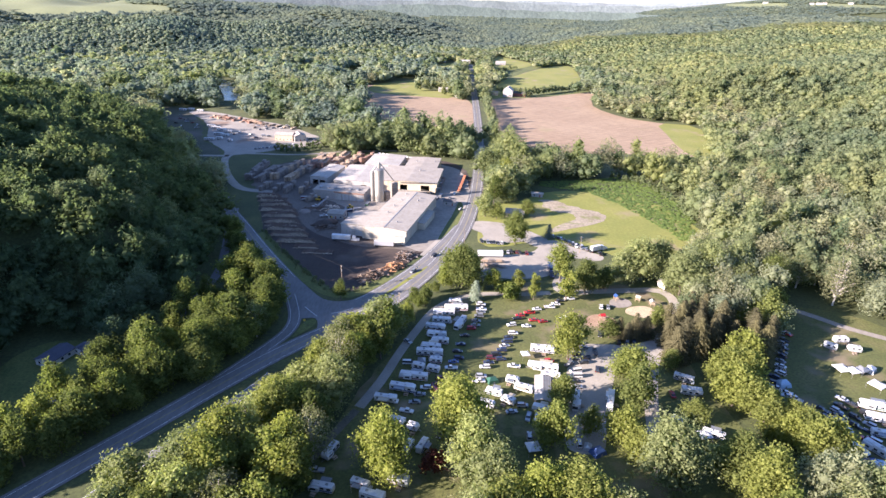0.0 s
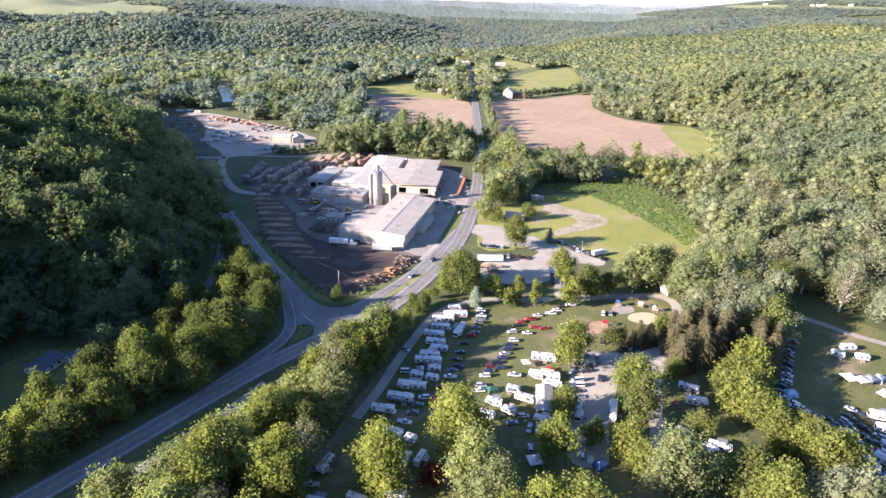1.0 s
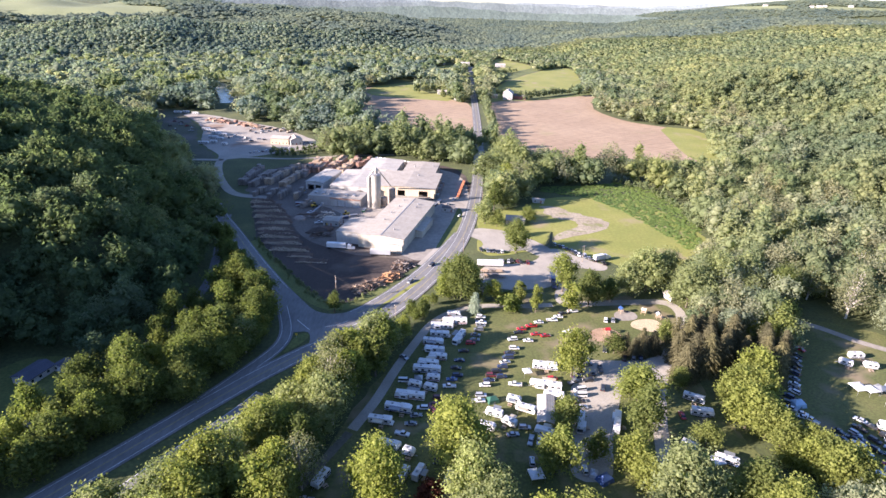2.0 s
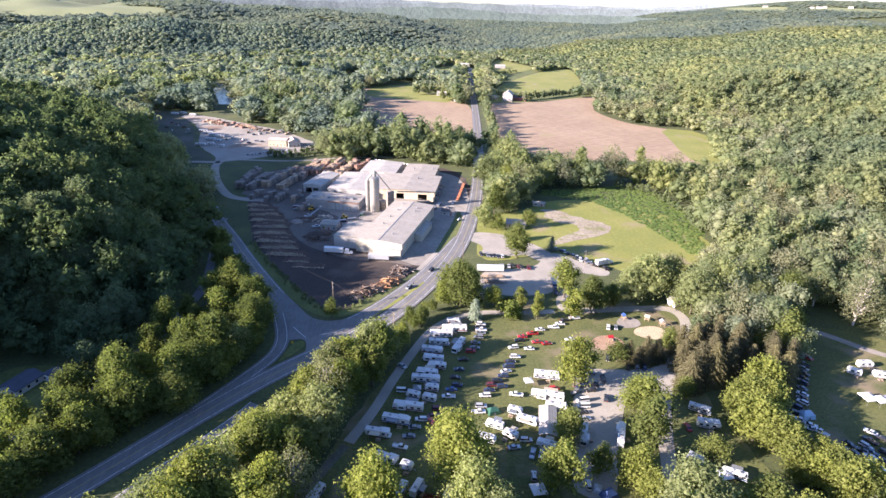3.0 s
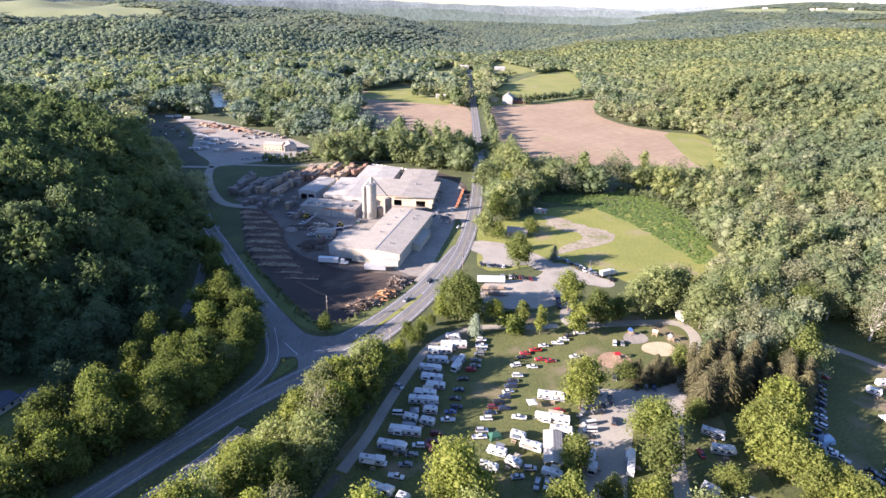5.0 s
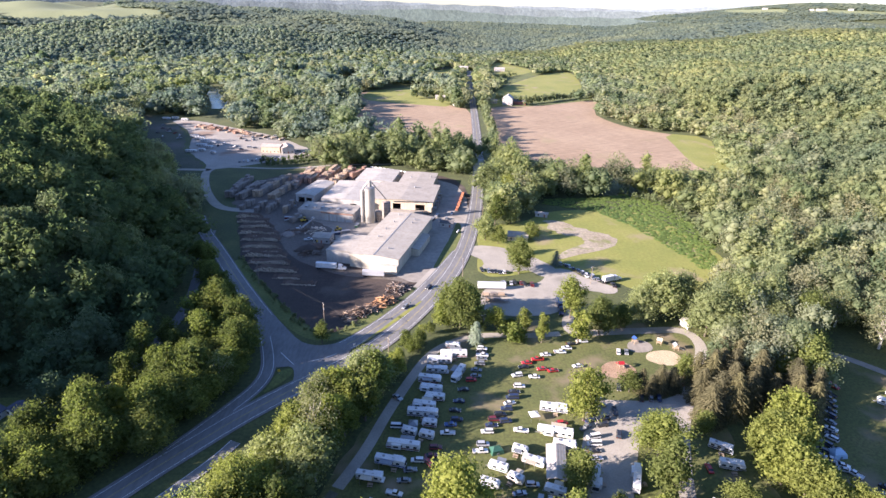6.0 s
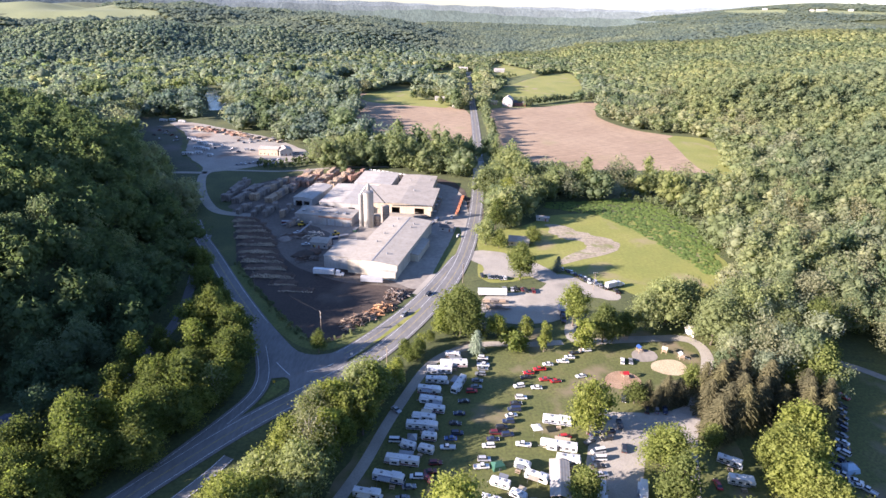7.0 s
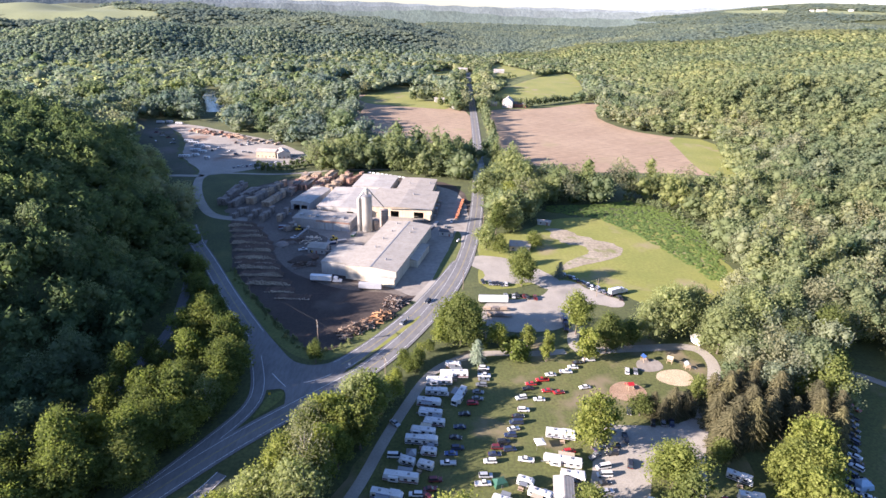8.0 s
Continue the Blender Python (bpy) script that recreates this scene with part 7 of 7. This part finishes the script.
at(bridge, 32.8, 556, 0.12, -2.9)


def road_sign(x, y, rz, tone, label):
    root = tagged(new("road_sign"), label, "sign", "signs along the roads")
    part("post", bm_box(-0.05, -0.05, 0, 0.05, 0.05, 2.4), M["steel"], root)
    part("panel", bm_box(-0.5, -0.1, 1.5, 0.5, -0.06, 2.6, bevel=0.01), M[tone], root)
    return at(root, x, y, 0.2, rz)


for x, y, rz, tone, label in ((-37.6, 267.8, 20, "white_paint", "small white road sign on a steel post"), (-14.6, 309, 25, "white_paint", "small white road sign on a steel post"), (4.4, 317.5, 30, "white_paint", "white road sign beside the highway"), (-17.5, 268, 40, "white_paint", "small white sign beside trees"), (-66, 246, 10, "loader", "small yellow warning sign on a grass island")):
    road_sign(x, y, rz, tone, label)
# playground and tents
area("sand_pit", [(71, 252), (73, 260), (80, 264), (87, 261), (88, 253), (80, 249)], 0.11, M["clay"], "round brown mulch bed with play gear", "ground", 0.3)
area("sand_pit", [(94, 264), (97, 272), (110, 274), (112, 264), (104, 260)], 0.11, M["sand"], "pale sand play area", "ground", 0.3)
area("paved_pad", [(88, 270), (90, 281), (101, 281), (101, 272)], 0.12, M["concrete"], "pale paved pad by the playground", "ground", 0.2)


def playset(x, y, rz, tone):
    root = tagged(new("play_structure"), f"{tone} playground climbing frame with slide", "playground")
    for a, b in ((-1, -1), (1, -1), (1, 1), (-1, 1)):
        part("post", bm_box(a - 0.07, b - 0.07, 0, a + 0.07, b + 0.07, 2.6), M["wood_pale"], root)
    part("platform", bm_box(-1.1, -1.1, 1.2, 1.1, 1.1, 1.32), M["wood_pale"], root)
    bm = bmesh.new()
    gable(bm, -1.1, -1.1, 1.1, 1.1, 2.6, 3.4, 0.2, 0.08)
    part("roof", bm, M["paint_" + tone], root)
    part("slide", prism([(1.1, 1.2), (3.6, 0.15), (4.0, 0.15), (4.0, 0.28), (3.6, 0.3), (1.1, 1.45)], -0.4, 0.4), M["paint_" + tone], root)
    return at(root, x, y, 0.12, rz)


playset(93.5, 279, 20, "blue")
playset(104.9, 278.5, 60, "tan")
playset(81, 258, 100, "red")
playset(111, 274, 0, "silver")


def tent(x, y, rz, tone, s=1.0):
    root = tagged(new("tent"), f"{tone} camping tent pitched on grass", "tent")
    bm = bmesh.new()
    base = [bm.verts.new((a * s, b * s, 0)) for a, b in ((-2, -1.6), (2, -1.6), (2, 1.6), (-2, 1.6))]
    mid = [bm.verts.new((a * s, b * s, 1.2 * s)) for a, b in ((-1.7, -1.3), (1.7, -1.3), (1.7, 1.3), (-1.7, 1.3))]
    top = [bm.verts.new((a * s, 0, 2.1 * s)) for a in (-0.8, 0.8)]
    for k in range(4):
        bm.faces.new((base[k], base[(k + 1) % 4], mid[(k + 1) % 4], mid[k]))
    bm.faces.new((mid[0], mid[1], top[1], top[0]))
    bm.faces.new((mid[2], mid[3], top[0], top[1]))
    bm.faces.new((mid[1], mid[2], top[1]))
    bm.faces.new((mid[3], mid[0], top[0]))
    part("fabric", bm, M["paint_" + tone], root)
    part("door_flap", prism([(-0.5, 0.05), (0.5, 0.05), (0.3, 1.1), (-0.3, 1.1)], -1.66 * s, -1.6 * s), M["paint_grey"], root)
    return at(root, x, y, 0.06, rz)


def canopy(x, y, rz, tone="white", s=1.0, label="white pop-up canopy on thin poles"):
    root = tagged(new("canopy_tent"), label, "canopy")
    bm = bmesh.new()
    e = [bm.verts.new((a * 2.2 * s, b * 2.2 * s, 2.2)) for a, b in ((-1, -1), (1, -1), (1, 1), (-1, 1))]
    f = [bm.verts.new((a * 2.2 * s, b * 2.2 * s, 2.5)) for a, b in ((-1, -1), (1, -1), (1, 1), (-1, 1))]
    t = bm.verts.new((0, 0, 3.6))
    for k in range(4):
        bm.faces.new((e[k], e[(k + 1) % 4], f[(k + 1) % 4], f[k]))
        bm.faces.new((f[k], f[(k + 1) % 4], t))
    part("roof", bm, M["paint_" + tone], root)
    for a, b in ((-1, -1), (1, -1), (1, 1), (-1, 1)):
        part("pole", bm_box(a * 2.15 * s - 0.03, b * 2.15 * s - 0.03, 0, a * 2.15 * s + 0.03, b * 2.15 * s + 0.03, 2.25), M["steel"], root)
    return at(root, x, y, 0.06, rz)


tent(22.2, 203.9, 20, "green", 1.2)
tent(57.0, 163.4, 30, "blue", 1.3)
tent(54.0, 166.0, 70, "silver", 0.9)
tent(145.3, 206.8, 10, "skyblue", 1.4)
tent(190.4, 219.1, 40, "silver", 1.3)
tent(153, 161.5, 10, "blue", 1.3)
tent(156, 160.5, 60, "skyblue", 1.1)
canopy(176.5, 217.5, 10, "white", 1.3)
canopy(180.5, 216, 12, "white", 1.1)
canopy(185, 217, 25, "grey", 1.0, "grey pop-up canopy on thin poles")
canopy(184.5, 206, 30, "white", 1.3)
canopy(33.9, 163.3, 12, "white", 1.1)
canopy(38.0, 222.0, 12, "white", 0.8)
canopy(98, 172, 12, "white", 1.0)
canopy(-8, 215, 0, "grey", 0.8, "grey pop-up canopy beside a camper")
pav = tagged(new("pavilion"), "long open picnic pavilion with white metal roof", "pavilion")
bm = bmesh.new()
gable(bm, -3, -8, 3, 8, 2.9, 3.7, 0.4, 0.12)
part("roof", bm, M["roof_white"], pav)
for a in (-2.8, 2.8):
    for b in (-7.5, -2.5, 2.5, 7.5):
        part("post", bm_box(a - 0.1, b - 0.1, 0, a + 0.1, b + 0.1, 2.95), M["wood_pale"], pav)
at(pav, 42, 196.5, 0.05, -8)

# stored campers and machines in the upper gravel lot
for x, y, a, l in ((-271, 676, 8, 9.6), (-262, 667, 8, 10.8), (-252, 656, 5, 10.8), (-243, 650, 6, 9.6), (-248, 636, 4, 10.8), (-239, 630, 4, 8.4), (-249, 611, 4, 10.8), (-240, 616, 0, 7.2), (-226, 608, -10, 6.0), (-342, 768, 0, 9.6), (-333, 772, 0, 8.4), (-318, 764, 0, 8.4)):
    vehicle("trailer", x, y, a, "grey", l, "campers stored on gravel")
LOT_TONES = ("white", "silver", "grey", "black", "white", "navy")
LOT = [(-221, 687), (-210, 682), (-204, 692), (-195, 684), (-187, 691), (-212, 667), (-215, 639), (-199, 636), (-193, 635), (-221, 676), (-206, 671), (-199, 676), (-190, 678), (-183, 684), (-179, 676), (-176, 681), (-152, 622), (-147, 616), (-141, 612), (-146, 627), (-139, 622), (-233, 640), (-229, 648), (-205, 628), (-184, 640), (-176, 634)]
for k, (x, y) in enumerate(LOT):
    vehicle(("pickup", "van", "suv")[k % 3], x, y, (17, 84, 60, 5)[k % 4] + k, LOT_TONES[k % 6], 0.0, "vehicles in the gravel lot")
for k in range(11):
    vehicle(("sedan", "suv", "pickup")[k % 3], -191 + k * 3.3, 579 + k * 2.1, 118, LOT_TONES[(k * 5 + 2) % 6], 0.0, "row of cars in the gravel lot")
for k, (x, y) in enumerate(((-330, 732), (-314, 710), (-300, 693), (-290, 682), (-304, 671), (-319, 691), (-324, 716), (-310, 700), (-285, 668))):
    vehicle(("suv", "van", "pickup")[k % 3], x, y, 30 + 23 * k, ("grey", "black", "maroon", "silver")[k % 4], 0.0, "old vehicles beside the gravel lot")
for k in range(5):
    flatbed(-214 + k * 9.5, 695 - k * 5, 9, 20 + k * 9, 2)
for k in range(6):
    for j in range(3):
        stack(-290 + k * 11 + j * 2.2, 728 - k * 5.5 + j * 5.4, -22, ("wood_red", "wood_pale", "wood_red")[(k + j) % 3], 1 + (k + j) % 2)


# camp clutter: tables, fire rings, coolers
def picnic_table(x, y, rz):
    root = tagged(new("picnic_table"), "wooden picnic table with two benches on grass", "table", "picnic tables")
    part("tabletop", bm_box(-0.9, -0.38, 0.72, 0.9, 0.38, 0.78), M["wood_pale"], root)
    for s in (-0.72, 0.72):
        part("bench", bm_box(-0.9, s - 0.14, 0.42, 0.9, s + 0.14, 0.47), M["wood_pale"], root)
        part("leg_frame", bm_box(s - 0.05, -0.8, 0.0, s + 0.05, 0.8, 0.42), M["wood_grey"], root)
    return at(root, x, y, 0.06, rz)


rng_p = np.random.default_rng(17)
for rows in (ROW_WEST, ROW_WEST_2, CENTRE, EASTERN):
    for x, y, a, l in rows:
        if rng_p.random() < 0.6:
            ca, sa = math.cos(radians(a)), math.sin(radians(a))
            u, v = rng_p.uniform(-2, 2), -2.6
            picnic_table(x + u * ca - v * sa, y + u * sa + v * ca, a + rng_p.uniform(-20, 20))


def wheel_loader(x, y, rz):
    root = tagged(new("wheel_loader"), "yellow wheel loader working machine in the yard", "loader", "yard machines")
    part("body", prism([(-2.8, 0.9), (0.2, 0.9), (0.2, 1.7), (-2.6, 2.0), (-2.8, 1.6)], -1.0, 1.0), M["loader"], root)
    part("cab", prism([(-0.6, 1.7), (0.8, 1.7), (0.6, 3.1), (-0.5, 3.1)], -0.8, 0.8), M["glass"], root, "dark glazed cab")
    part("cab_roof", bm_box(-0.7, -0.9, 3.1, 0.8, 0.9, 3.25), M["loader"], root)
    part("front_frame", prism([(0.2, 0.7), (2.2, 0.6), (2.2, 1.0), (0.2, 1.5)], -0.6, 0.6), M["loader"], root)
    part("bucket", prism([(2.6, 0.1), (3.9, 0.15), (3.8, 0.25), (3.0, 0.35), (2.8, 1.3), (2.6, 1.3)], -1.4, 1.4), M["steel"], root, "steel bucket")
    for xx in (-1.8, 1.4):
        for s in (-1, 1):
            w = part("wheel", BIG_WHEEL, None, root)
            w.matrix_basis = pose(xx, s * 1.05, 0.72) @ Matrix.Diagonal((1.5, 1.5, 1.5, 1))
    return at(root, x, y, 0.1, rz)


wheel_loader(-96, 428, 40)
wheel_loader(-80, 392, 120)
wheel_loader(-70, 412, 200)
wheel_loader(-112, 462, -60)
